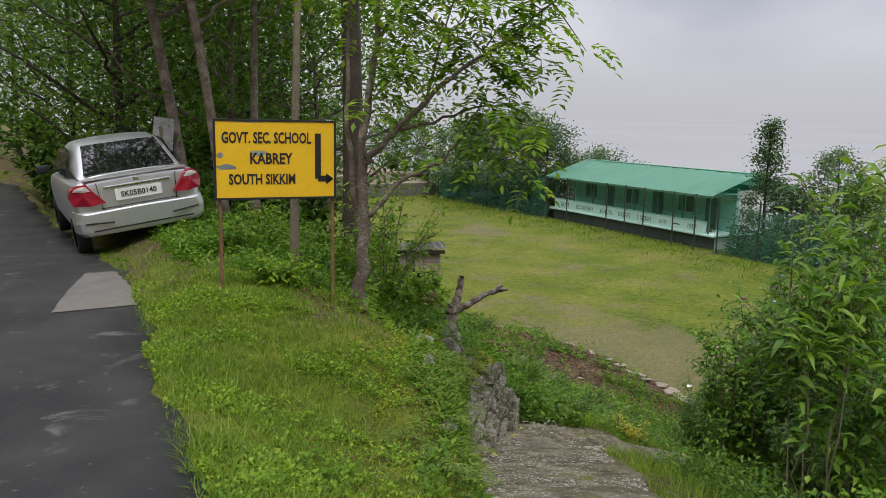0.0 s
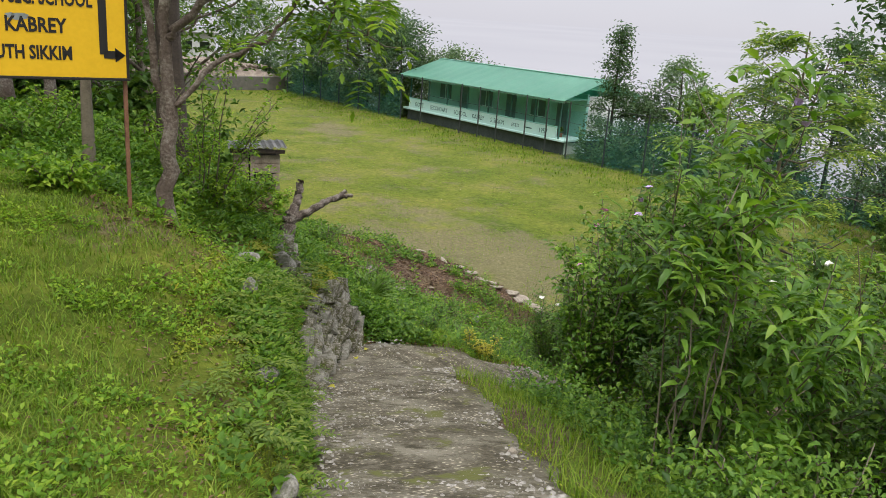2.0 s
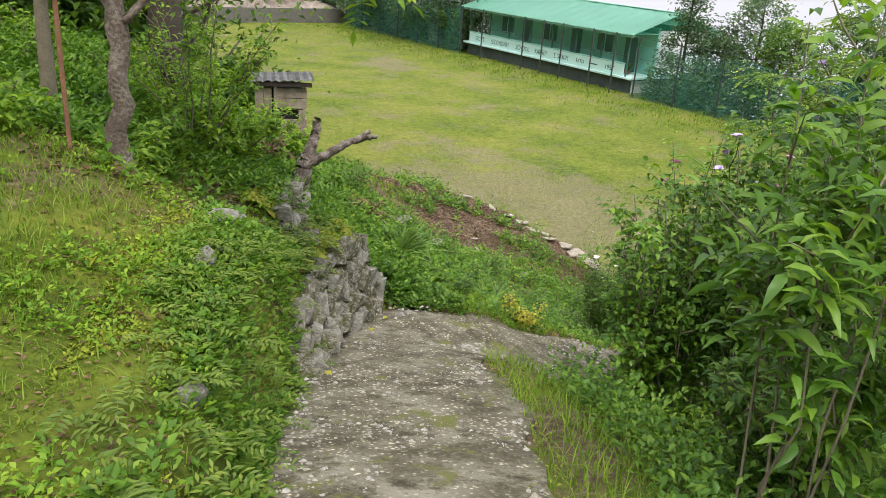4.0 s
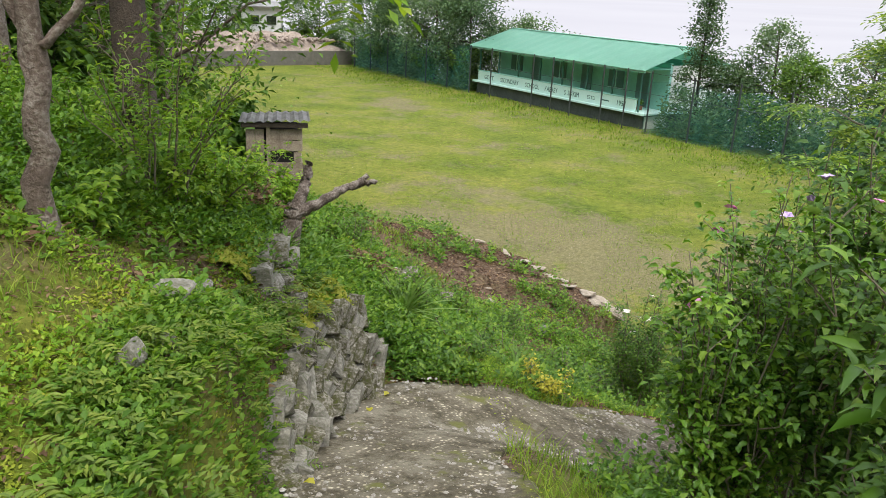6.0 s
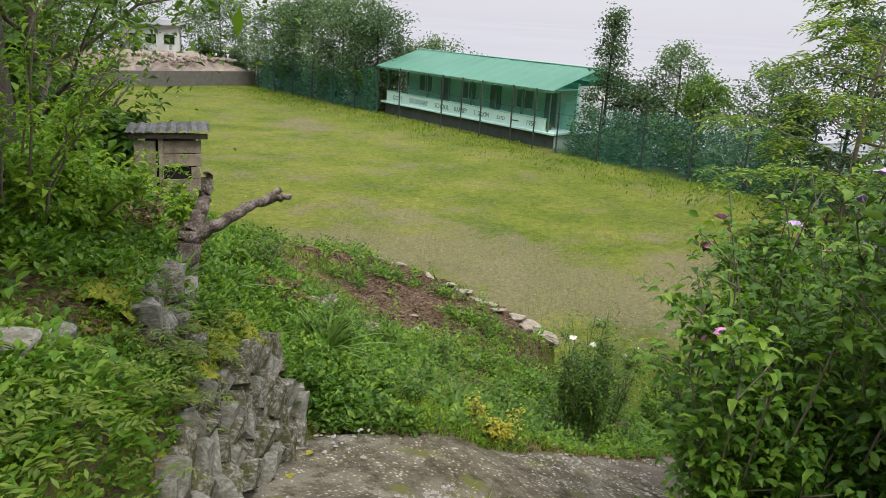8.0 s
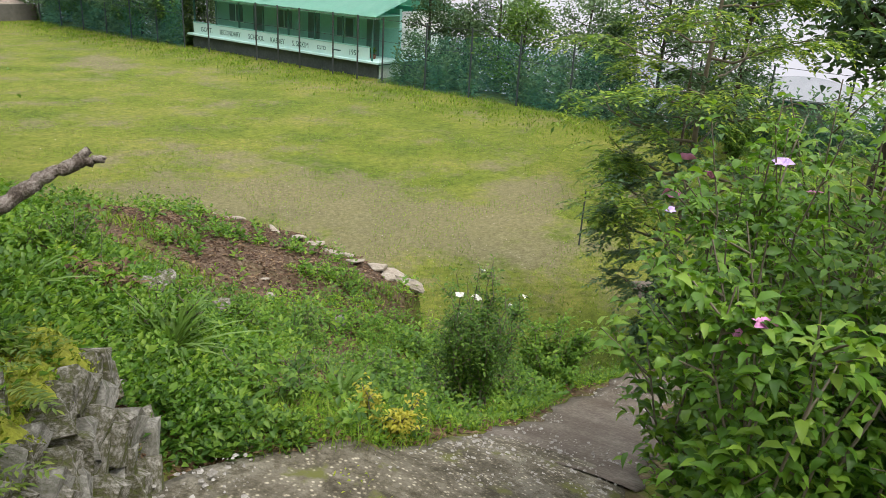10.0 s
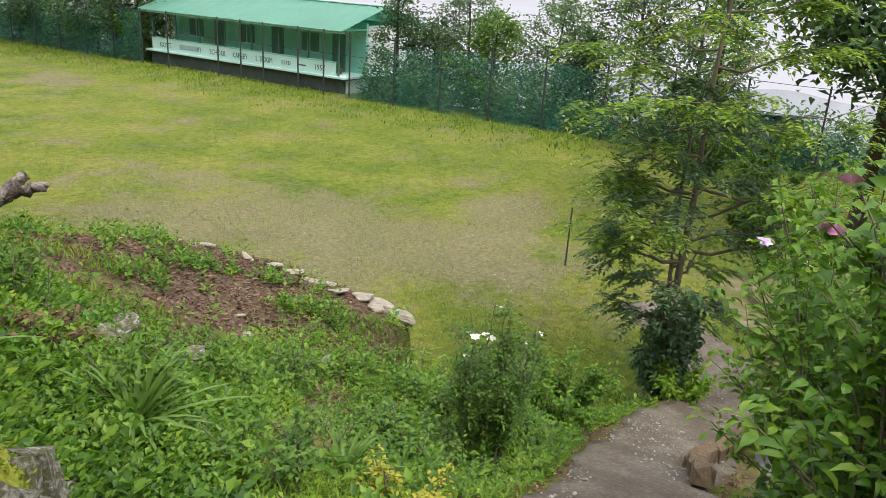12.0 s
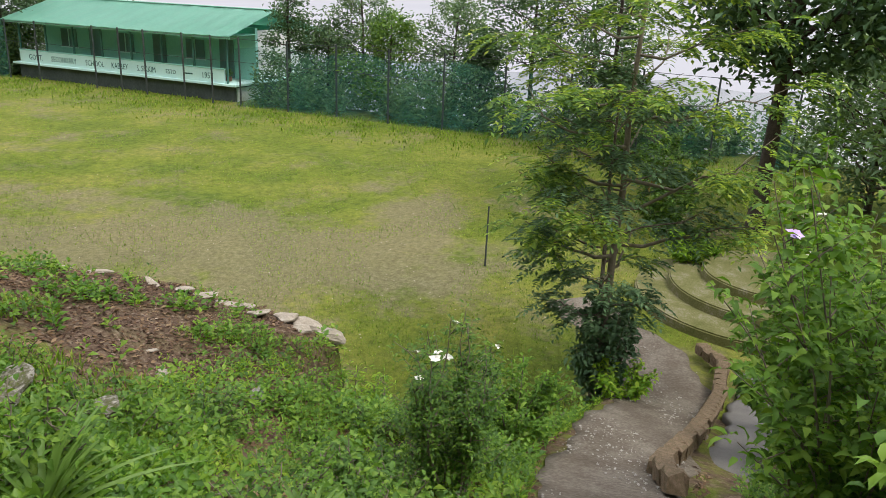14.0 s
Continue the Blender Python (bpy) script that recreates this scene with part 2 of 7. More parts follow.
def asphalt_material():
    m, n, l, b = material("worn_asphalt", 0.75, 0, 0.4)
    co = n.new("ShaderNodeTexCoord").outputs["Object"]
    base = ramp(n, [(0.35, (0.012, 0.012, 0.013)), (0.65, (0.034, 0.033, 0.032))])
    l.new(noise_node(n, l, co, 1.2, 5, 0.6), base.inputs["Fac"])
    stain = ramp(n, [(0.60, (0, 0, 0)), (0.70, (1, 1, 1))])
    l.new(noise_node(n, l, co, 1.9, 5, 0.62, 0.6), stain.inputs["Fac"])
    chips = ramp(n, [(0.63, (0, 0, 0)), (0.70, (1, 1, 1))])
    l.new(noise_node(n, l, co, 16, 5, 0.7), chips.inputs["Fac"])
    both = n.new("ShaderNodeMath")
    both.operation = "MAXIMUM"
    l.new(stain.outputs["Color"], both.inputs[0])
    l.new(chips.outputs["Color"], both.inputs[1])
    c = mixed(n, l, both.outputs[0], base.outputs["Color"], (0.105, 0.10, 0.095))
    grit = noise_node(n, l, co, 170, 2, 0.6)
    sp = ramp(n, [(0.35, (0.7, 0.7, 0.7)), (0.7, (1.35, 1.35, 1.35))])
    l.new(grit, sp.inputs["Fac"])
    l.new(mixed(n, l, 1.0, c, sp.outputs["Color"], "MULTIPLY"), b.inputs["Base Color"])
    bump(n, l, b, grit, 0.5, 0.006)
    return m


def concrete_path_material():
    m, n, l, b = material("weathered_concrete", 0.88, 0, 0.25)
    co = n.new("ShaderNodeTexCoord").outputs["Object"]
    base = ramp(n, [(0.38, (0.042, 0.036, 0.02)), (0.46, (0.10, 0.088, 0.058)), (0.53, (0.20, 0.183, 0.137)), (0.64, (0.33, 0.305, 0.24))])
    l.new(noise_node(n, l, co, 4.6, 10, 0.8), base.inputs["Fac"])
    v = n.new("ShaderNodeTexVoronoi")
    v.inputs["Scale"].default_value = 26
    l.new(co, v.inputs["Vector"])
    peb = ramp(n, [(0.16, (1.75, 1.72, 1.66)), (0.36, (0.55, 0.53, 0.49))])
    l.new(v.outputs["Distance"], peb.inputs["Fac"])
    peb_mask = ramp(n, [(0.44, (0, 0, 0)), (0.54, (1, 1, 1))])
    l.new(noise_node(n, l, co, 2.3, 6, 0.7), peb_mask.inputs["Fac"])
    spk = mixed(n, l, 1.0, base.outputs["Color"], peb.outputs["Color"], "MULTIPLY")
    c = mixed(n, l, peb_mask.outputs["Color"], base.outputs["Color"], spk)
    moss = ramp(n, [(0.57, (0, 0, 0)), (0.64, (1, 1, 1))])
    l.new(noise_node(n, l, co, 2.9, 5, 0.65), moss.inputs["Fac"])
    l.new(mixed(n, l, moss.outputs["Color"], c, (0.10, 0.105, 0.028)), b.inputs["Base Color"])
    bump(n, l, b, v.outputs["Distance"], 0.7, 0.012)
    return m


M_GROUND, M_ASPHALT, M_PATH = ground_material(), asphalt_material(), concrete_path_material()


# ---- mesh helpers ----
def mesh_from(name, verts, faces, mat, smooth=False):
    """A mesh from arrays: verts n x 3, faces m x 3 or m x 4."""
    verts, faces = np.asarray(verts, np.float32), np.asarray(faces, np.int32)
    me = bpy.data.meshes.new(name)
    k = faces.shape[1]
    me.vertices.add(len(verts))
    me.vertices.foreach_set("co", verts.ravel())
    me.loops.add(faces.size)
    me.loops.foreach_set("vertex_index", faces.ravel())
    me.polygons.add(len(faces))
    me.polygons.foreach_set("loop_start", np.arange(0, faces.size, k, dtype=np.int32))
    me.polygons.foreach_set("loop_total", np.full(len(faces), k, np.int32))
    if smooth:
        me.polygons.foreach_set("use_smooth", np.ones(len(faces), bool))
    me.update(calc_edges=True)
    me.validate()
    me.materials.append(mat)
    return me


def part(name, data, mat, parent, label=""):
    """Links a bmesh or a mesh as one object under parent."""
    if isinstance(data, bmesh.types.BMesh):
        me = bpy.data.meshes.new(name)
        data.to_mesh(me)
        data.free()
        me.materials.append(mat)
    else:
        me = data
    ob = new(name, me)
    ob.parent = parent
    if label:
        tagged(ob, label)
    return ob


def thing(name, m, label, category, group="", kind=""):
    ob = new(name)
    ob.empty_display_size = 0.1
    ob.matrix_world = m
    return tagged(ob, label, category, group, kind)


def box_bm(sx, sy, sz, at=(0, 0, 0), bevel=0.0, bm=None, rot=None):
    """A box with its base's middle at `at`; edges bevelled."""
    made = bmesh.new()
    bmesh.ops.create_cube(made, size=1)
    m = Matrix.Translation(at) @ (rot or Matrix()) @ Matrix.Translation((0, 0, sz / 2)) @ Matrix.Diagonal((sx, sy, sz, 1))
    bmesh.ops.transform(made, matrix=m, verts=made.verts)
    if bevel:
        bmesh.ops.bevel(made, geom=made.edges[:], offset=bevel, segments=2, affect="EDGES", profile=0.6)
    if bm is None:
        return made
    tmp = bpy.data.meshes.new("tmp")
    made.to_mesh(tmp)
    bm.from_mesh(tmp)
    bpy.data.meshes.remove(tmp)
    made.free()
    return bm


def tubes(lines, sides=6):
    """Verts and quads of tapered tubes; lines: (points k x 3, radii k)."""
    vs, fs, off = [], [], 0
    ang = np.linspace(0, 2 * np.pi, sides, endpoint=False)
    for pts, rad in lines:
        pts, rad = np.asarray(pts, float), np.asarray(rad, float)
        k = len(pts)
        tan = np.gradient(pts, axis=0)
        tan /= np.linalg.norm(tan, axis=1)[:, None] + 1e-9
        ref = np.where(np.abs(tan[:, 2:3]) > 0.9, np.array([[1.0, 0, 0]]), np.array([[0, 0, 1.0]]))
        a = np.cross(tan, ref)
        a /= np.linalg.norm(a, axis=1)[:, None] + 1e-9
        c = np.cross(tan, a)
        ring = pts[:, None] + rad[:, None, None] * (np.cos(ang)[None, :, None] * a[:, None] + np.sin(ang)[None, :, None] * c[:, None])
        vs.append(ring.reshape(-1, 3))
        i = np.arange(k - 1)[:, None] * sides
        j = np.arange(sides)[None]
        j2 = (j + 1) % sides
        fs.append(np.stack([i + j, i + j2, i + sides + j2, i + sides + j], -1).reshape(-1, 4) + off)
        off += k * sides
    return np.concatenate(vs), np.concatenate(fs)


def unit(v):
    return v / (np.linalg.norm(v, axis=-1, keepdims=True) + 1e-9)


def leaves(p, way, up, length, width, droop=0.25, fold=0.2):
    """Verts and tris of ovate, folded, drooping leaves: 8 verts, 8 tris each."""
    n = len(p)
    way = unit(way)
    side = unit(np.cross(way, up))
    nor = np.cross(side, way)
    L, W = np.asarray(length).reshape(-1, 1) * np.ones((n, 1)), np.asarray(width).reshape(-1, 1) * np.ones((n, 1))
    m1 = p + way * L * 0.28 + nor * L * droop * 0.25
    m2 = p + way * L * 0.64 + nor * L * droop * 0.12
    tip = p + way * L - nor * L * droop
    v = np.stack([p, m1 - side * W * 0.46 + nor * W * fold, m1, m1 + side * W * 0.46 + nor * W * fold, m2 - side * W * 0.38 + nor * W * fold * 0.7, m2, m2 + side * W * 0.38 + nor * W * fold * 0.7, tip], 1).reshape(-1, 3)
    f = np.array([[0, 2, 1], [0, 3, 2], [1, 2, 5], [1, 5, 4], [2, 3, 6], [2, 6, 5], [4, 5, 7], [5, 6, 7]])
    return v, (np.arange(n)[:, None, None] * 8 + f[None]).reshape(-1, 3)


def blades(p, way, height, lean, width):
    """Grass blades: a bent strip of 3 tris each."""
    n = len(p)
    h, le, w = [np.asarray(a).reshape(-1, 1) * np.ones((n, 1)) for a in (height, lean, width)]
    up = np.array([[0, 0, 1.0]])
    side = np.stack([-way[:, 1], way[:, 0], 0 * way[:, 0]], 1)
    m = p + up * h * 0.6 + way * le * 0.35
    t = p + up * h * 0.95 + way * le
    v = np.stack([p - side * w, p + side * w, m - side * w * 0.8, m + side * w * 0.8, t], 1).reshape(-1, 3)
    f = np.array([[0, 1, 3], [0, 3, 2], [2, 3, 4]])
    return v, (np.arange(n)[:, None, None] * 5 + f[None]).reshape(-1, 3)


rng = np.random.default_rng(7)


def rand_dirs(n, flat=1.0):
    v = rng.normal(size=(n, 3))
    v[:, 2] *= flat
    return unit(v)


# ---- the lie of the land ----
ROAD_LEVELS = [(-6, -6, 0.1), (-3, 8, -0.1), (-4, 25, -0.35), (0, -3, 0.05), (0.3, 2.5, 0), (0.9, 8, -0.15), (0.9, 11, -0.33), (0.6, 16, -0.48), (0, 27, -0.6)]
VERGE_LEVELS = [(1.4, 6.4, -0.1), (2.3, 11.4, -0.12), (2.84, 6.9, -0.33), (2.0, 4.0, -0.62), (1.3, 2.6, -0.3), (3.3, 7.2, -0.75), (4.3, 7.85, -1.22), (4.75, 8.2, -1.4), (3.9, 7.3, -1.2), (4.05, 9.9, -0.5), (5.2, 9.3, -1.5), (3.0, 14, -0.5), (5.5, 13.5, -1.6)]
BED_LEVELS = [(5.8, 8.5, -2.25), (6.4, 8.5, -2.5), (7.3, 10.5, -2.65), (6.9, 12.3, -2.2), (9.6, 10.9, -3.85), (9.5, 9.2, -4.1), (10.6, 15.2, -3.75), (11.6, 11.6, -4.1), (10.2, 9.6, -4.15), (8.6, 13.6, -2.9), (9, 17.5, -4.2), (7.5, 7.9, -3.0), (13.2, 9.6, -5.3)]
LOW_LEVELS = [(3.2, 1.5, -0.75), (4.6, 3.0, -1.35), (6.2, 4.6, -2.2), (8, 5.0, -3.0), (10.5, 5.2, -4.0), (13, 5.6, -5.2), (16, 5.6, -6.1), (20, 4, -6.3), (8, -2, -2.6), (15, -3, -5.5), (8, 28, -4.3), (12, 50, -5.4), (3, 30, -1.5), (5, 55, -2)]
PTS = np.array(ROAD_LEVELS + VERGE_LEVELS + BED_LEVELS + LOW_LEVELS, float)


def spline_fit(p):
    d = np.linalg.norm(p[:, None, :2] - p[None, :, :2], axis=2)
    k = np.where(d > 0, d * d * np.log(d + 1e-12), 0) + np.eye(len(p)) * 0.02
    a = np.zeros((len(p) + 3, len(p) + 3))
    a[:-3, :-3] = k
    a[:-3, -3], a[:-3, -2:] = 1, p[:, :2]
    a[-3, :-3], a[-2:, :-3] = 1, p[:, :2].T
    return np.linalg.solve(a, np.concatenate([p[:, 2], [0, 0, 0]]))


WARP = spline_fit(PTS)


def hill(x, y):
    d2 = (x[..., None] - PTS[:, 0]) ** 2 + (y[..., None] - PTS[:, 1]) ** 2
    return (0.5 * d2 * np.log(d2 + 1e-12)) @ WARP[:-3] + WARP[-3] + WARP[-2] * x + WARP[-1] * y


def along(poly, x, y):
    """Nearest place on a polyline: distance, signed side (left positive), and the interpolated columns after x and y."""
    poly = np.asarray(poly, float)
    best = np.full(x.shape, 1e9)
    side = np.zeros(x.shape)
    cols = [np.zeros(x.shape) for _ in range(poly.shape[1] - 2)]
    for a, b in zip(poly[:-1], poly[1:]):
        dx, dy = b[0] - a[0], b[1] - a[1]
        t = np.clip(((x - a[0]) * dx + (y - a[1]) * dy) / (dx * dx + dy * dy), 0, 1)
        qx, qy = a[0] + t * dx, a[1] + t * dy
        d = np.hypot(x - qx, y - qy)
        near = d < best
        best = np.where(near, d, best)
        side = np.where(near, np.sign(dx * (y - a[1]) - dy * (x - a[0])), side)
        for c in range(len(cols)):
            cols[c] = np.where(near, a[c + 2] + t * (b[c + 2] - a[c + 2]), cols[c])
    return best, side, cols


def smooth(a, b, v):
    t = np.clip((v - a) / (b - a), 0, 1)
    return t * t * (3 - 2 * t)


# centre, height, half-width of the concrete footpath
FOOTPATH = [(0.6, 0.5, 0.0, 0.9), (1.5, 1.5, -0.18, 0.8), (2.5, 2.8, -0.62, 0.72), (3.15, 3.75, -1.08, 0.66), (4.0, 5.1, -1.6, 0.78), (4.75, 6.4, -2.0, 0.72), (5.45, 7.2, -2.36, 0.7)]
LOWER_PATH = [(4.95, 7.45, -2.31, 0.62), (5.45, 7.22, -2.36, 0.7), (6.55, 6.75, -2.62, 0.62), (7.9, 6.75, -3.05, 0.6), (9.6, 7.05, -3.85, 0.62), (11.2, 7.35, -4.55, 0.68), (13.2, 7.45, -5.15, 0.68), (15.6, 7.4, -5.95, 0.7), (17.6, 8.0, -6.26, 0.7), (19.8, 10.2, -6.29, 0.6)]
PATH_ALL = [(*p, 1.0) for p in FOOTPATH[:-1]] + [(5.3, 7.12, -2.3, 0.7, 1.0), (5.85, 7.2, -2.44, 0.74, 0.0)] + [(*p, 0.0) for p in LOWER_PATH[2:]]
ROAD_EDGE = [(0.0, -12), (0.35, 0), (0.55, 2.4), (0.62, 4.0), (0.75, 5.7), (0.93, 8.0), (0.95, 10), (0.8, 13), (0.55, 16), (0.0, 26), (-4, 36), (-14, 46)]
FIELD_EDGE = [(22, 2.5), (19, 6.5), (16.5, 9.0), (14.2, 9.6), (12.3, 11.0), (12.0, 11.75), (11.2, 15.4), (10.6, 17.5), (11.6, 26), (14, 45), (18, 80)]
FIELD_Z = -6.3
ROAD_Y, ROAD_Z = [-12, 0, 8, 12, 16, 26, 46], [0.1, 0, -0.2, -0.48, -0.62, -0.7, -0.55]


def ground_z(x, y):
    x, y = np.asarray(x, float), np.asarray(y, float)
    cx, cy = np.clip(x, -6, 22), np.clip(y, -6, 56)
    z = hill(cx, cy)
    z = np.clip(z, FIELD_Z, 0.5)
    z = z + np.clip(-6.0 - x, 0, 60) * 0.45
    lump = 0.03 * np.sin(2.3 * x + 1.1 * np.sin(1.7 * y)) * np.sin(2.9 * y + 0.7) + 0.02 * np.sin(7.1 * x + 2 * y) * np.sin(6.3 * y - x)
    d, s, _ = along(FIELD_EDGE, x, y)
    sd = -d * s
    bank = smooth(10.5, 11.3, y) * (1 - smooth(16.2, 18, y))
    w = 2.6 * (1 - bank) + 0.2 * bank
    inside = smooth(-0.05 - w, 0.02, sd - 0.3)
    roll = 0.05 * np.sin(0.31 * x + 0.9) * np.sin(0.23 * y) + 0.012 * np.sin(1.9 * x) * np.sin(2.3 * y)
    z = (z + lump) * (1 - inside) + (FIELD_Z + roll) * inside
    # the road
    d, s, _ = along(ROAD_EDGE, x, y)
    sd = d * s
    rz = np.interp(y, ROAD_Y, ROAD_Z)
    z = np.where(x < 3, z * (1 - smooth(-0.7, -0.05, sd)) + rz * smooth(-0.7, -0.05, sd), z)
    z = np.where((x < 3) & (sd > 3.6), rz + (sd - 3.6) * 0.5, z)
    # the paths
    d, s, (pz, hw, hard) = along(PATH_ALL, x, y)
    k = np.where(s > 0, np.where(hard > 0.5, smooth(0.22, 0.0, d - hw), smooth(0.5, 0.0, d - hw)), smooth(0.7, 0.0, d - hw))
    z = z * (1 - k) + (pz - 0.05) * k
    # the hillside falls away behind the field
    z = z - np.clip(x - 39.5, 0, 60) * 0.75 - np.clip(y - 84, 0, 60) * 0.4
    return z


def ground_at(x, y):
    return float(ground_z(np.array([float(x)]), np.array([float(y)]))[0])


def axis(*spans):
    out = []
    for a, b, step in spans:
        out += list(np.arange(a, b, step))
    return np.array(out + [spans[-1][1]])


gx = axis((-1500, -60, 240), (-60, -8, 4), (-8, -1, 0.5), (-1, 12.6, 0.085), (12.6, 21, 0.3), (21, 42, 1.0), (42, 100, 5), (100, 1500, 200))
gy = axis((-1500, -60, 240), (-60, -6, 4), (-6, 0, 0.5), (0, 16.5, 0.085), (16.5, 26, 0.4), (26, 90, 1.5), (90, 150, 6), (150, 1500, 225))
GX, GY = np.meshgrid(gx, gy, indexing="ij")
GZ = ground_z(GX, GY)
ii = (np.arange(len(gx) - 1)[:, None] * len(gy) + np.arange(len(gy) - 1)[None]).ravel()
ground = new("ground", mesh_from("ground", np.stack([GX, GY, GZ], -1).reshape(-1, 3), np.stack([ii, ii + len(gy), ii + len(gy) + 1, ii + 1], 1), M_GROUND, True))
tagged(ground, "sloping green hillside and level playing field with worn earth", "ground", kind="structure")


def ribbon(name, poly, mat, label, category, lift=0.0, step=0.12, across=10, rough=0.012, ends=(0, 1)):
    """A strip of paving along a polyline (x, y, z, half-width), with thickness and an uneven edge."""
    poly = np.asarray(poly, float)
    seg = np.concatenate([[0], np.cumsum(np.linalg.norm(np.diff(poly[:, :2], axis=0), axis=1))])
    s = np.arange(0, seg[-1], step)
    k = np.minimum(np.searchsorted(seg, s, side="right") - 1, len(seg) - 2)
    c = np.stack([np.interp(s, seg, poly[:, i]) for i in range(4)], 1)
    for _ in range(6):
        c[1:-1] = 0.25 * c[:-2] + 0.5 * c[1:-1] + 0.25 * c[2:]
    tan = unit(np.gradient(c[:, :2], axis=0))
    nrm = np.stack([-tan[:, 1], tan[:, 0]], 1)
    u = np.linspace(-1, 1, across)
    wob = np.stack([0.06 * np.sin(3.1 * s + 1) + 0.04 * np.sin(7.7 * s), 0.06 * np.sin(2.7 * s) + 0.04 * np.sin(8.9 * s + 2)], 1)
    hw = c[:, 3:4] + np.where(u[None] < 0, wob[:, :1], wob[:, 1:]) * np.abs(u[None])
    x = c[:, :1] + nrm[:, :1] * u[None] * hw
    y = c[:, 1:2] + nrm[:, 1:2] * u[None] * hw
    z = c[:, 2:3] + lift + rough * np.sin(5 * x + 2 * y) * np.sin(4.1 * y) - 0.02 * np.abs(u[None]) ** 4
    top = np.stack([x, y, z], -1)
    low = top[:, [0, -1]] - np.array([0, 0, 0.12])
    grid = np.concatenate([low[:, :1], top, low[:, 1:]], 1)
    m, w = grid.shape[:2]
    i = (np.arange(m - 1)[:, None] * w + np.arange(w - 1)[None]).ravel()
    ob = new(name, mesh_from(name, grid.reshape(-1, 3), np.stack([i, i + w, i + w + 1, i + 1], 1), mat, True))
    return tagged(ob, label, category, kind="structure")


footpath = ribbon("footpath", [p[:4] for p in PATH_ALL[:10]] + [(8.9, 6.93, -3.56, 0.55)], M_PATH, "worn pebbly concrete footpath winding downhill", "path", across=14, rough=0.004)
M_EARTH = rough_mat("trodden_earth", [(0.3, (0.06, 0.047, 0.033)), (0.5, (0.115, 0.094, 0.07)), (0.72, (0.22, 0.195, 0.16))], 1.6, 22, 0.95, 0.015, 0.6)
lower_path = ribbon("lower_footpath", [p[:4] for p in PATH_ALL[9:]], M_EARTH, "trodden earth and concrete path to the field", "path", lift=-0.015, rough=0.006)
edge = np.array(ROAD_EDGE)
e_s = np.concatenate([[0], np.cumsum(np.linalg.norm(np.diff(edge, axis=0), axis=1))])
r_s = np.arange(0, e_s[-1], 0.2)
r_x, r_y = np.interp(r_s, e_s, edge[:, 0]), np.interp(r_s, e_s, edge[:, 1])
for _ in range(10):
    r_x[1:-1], r_y[1:-1] = (r_x[:-2] + r_x[2:]) / 2, (r_y[:-2] + r_y[2:]) / 2
r_n = unit(np.stack([-np.gradient(r_y), np.gradient(r_x)], 1))
wob = 0.05 * np.sin(2.3 * r_s) + 0.035 * np.sin(6.1 * r_s + 1) + 0.02 * np.sin(13 * r_s)
rows_r = []
for k, off in enumerate([-0.02, 0.0, 0.3, 0.9, 1.7, 2.6, 3.5]):
    x, y = r_x + r_n[:, 0] * (off + wob * (off < 0.5)), r_y + r_n[:, 1] * (off + wob * (off < 0.5))
    z = np.interp(y, ROAD_Y, ROAD_Z) + (0.02 if k else -0.1)
    rows_r.append(np.stack([x, y, z], 1))
R = np.stack(rows_r, 1)
i = (np.arange(len(r_s) - 1)[:, None] * 7 + np.arange(6)[None]).ravel()
road = new("road", mesh_from("road", R.reshape(-1, 3), np.stack([i, i + 1, i + 8, i + 7], 1)[:, ::-1], M_ASPHALT))
tagged(road, "narrow dark worn asphalt hill road with a ragged edge", "road", kind="structure")
# emission stands in for daylight on the cloud, close to the skyline colour
M_FOG_GLOW = bpy.data.materials.new("cloud")
M_FOG_GLOW.use_nodes = True
fn, fl = M_FOG_GLOW.node_tree.nodes, M_FOG_GLOW.node_tree.links
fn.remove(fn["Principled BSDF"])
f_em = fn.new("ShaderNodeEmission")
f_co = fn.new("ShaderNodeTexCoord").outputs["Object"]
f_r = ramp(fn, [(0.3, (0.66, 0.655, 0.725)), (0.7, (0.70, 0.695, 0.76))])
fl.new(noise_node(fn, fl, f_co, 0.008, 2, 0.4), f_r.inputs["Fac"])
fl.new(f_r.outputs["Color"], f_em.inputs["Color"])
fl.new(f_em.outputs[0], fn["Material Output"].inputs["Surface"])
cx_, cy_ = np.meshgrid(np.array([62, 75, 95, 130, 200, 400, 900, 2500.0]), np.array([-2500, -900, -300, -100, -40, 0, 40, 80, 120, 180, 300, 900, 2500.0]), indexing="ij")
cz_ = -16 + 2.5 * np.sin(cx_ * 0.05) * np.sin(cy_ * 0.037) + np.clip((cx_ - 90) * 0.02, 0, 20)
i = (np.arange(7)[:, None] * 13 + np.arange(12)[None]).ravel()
backdrop = new("backdrop", mesh_from("backdrop", np.stack([cx_, cy_, cz_], -1).reshape(-1, 3), np.stack([i, i + 13, i + 14, i + 1], 1), M_FOG_GLOW, True))
tagged(backdrop, "pale self-glowing cloud sheet filling the valley below", "backdrop", kind="structure")


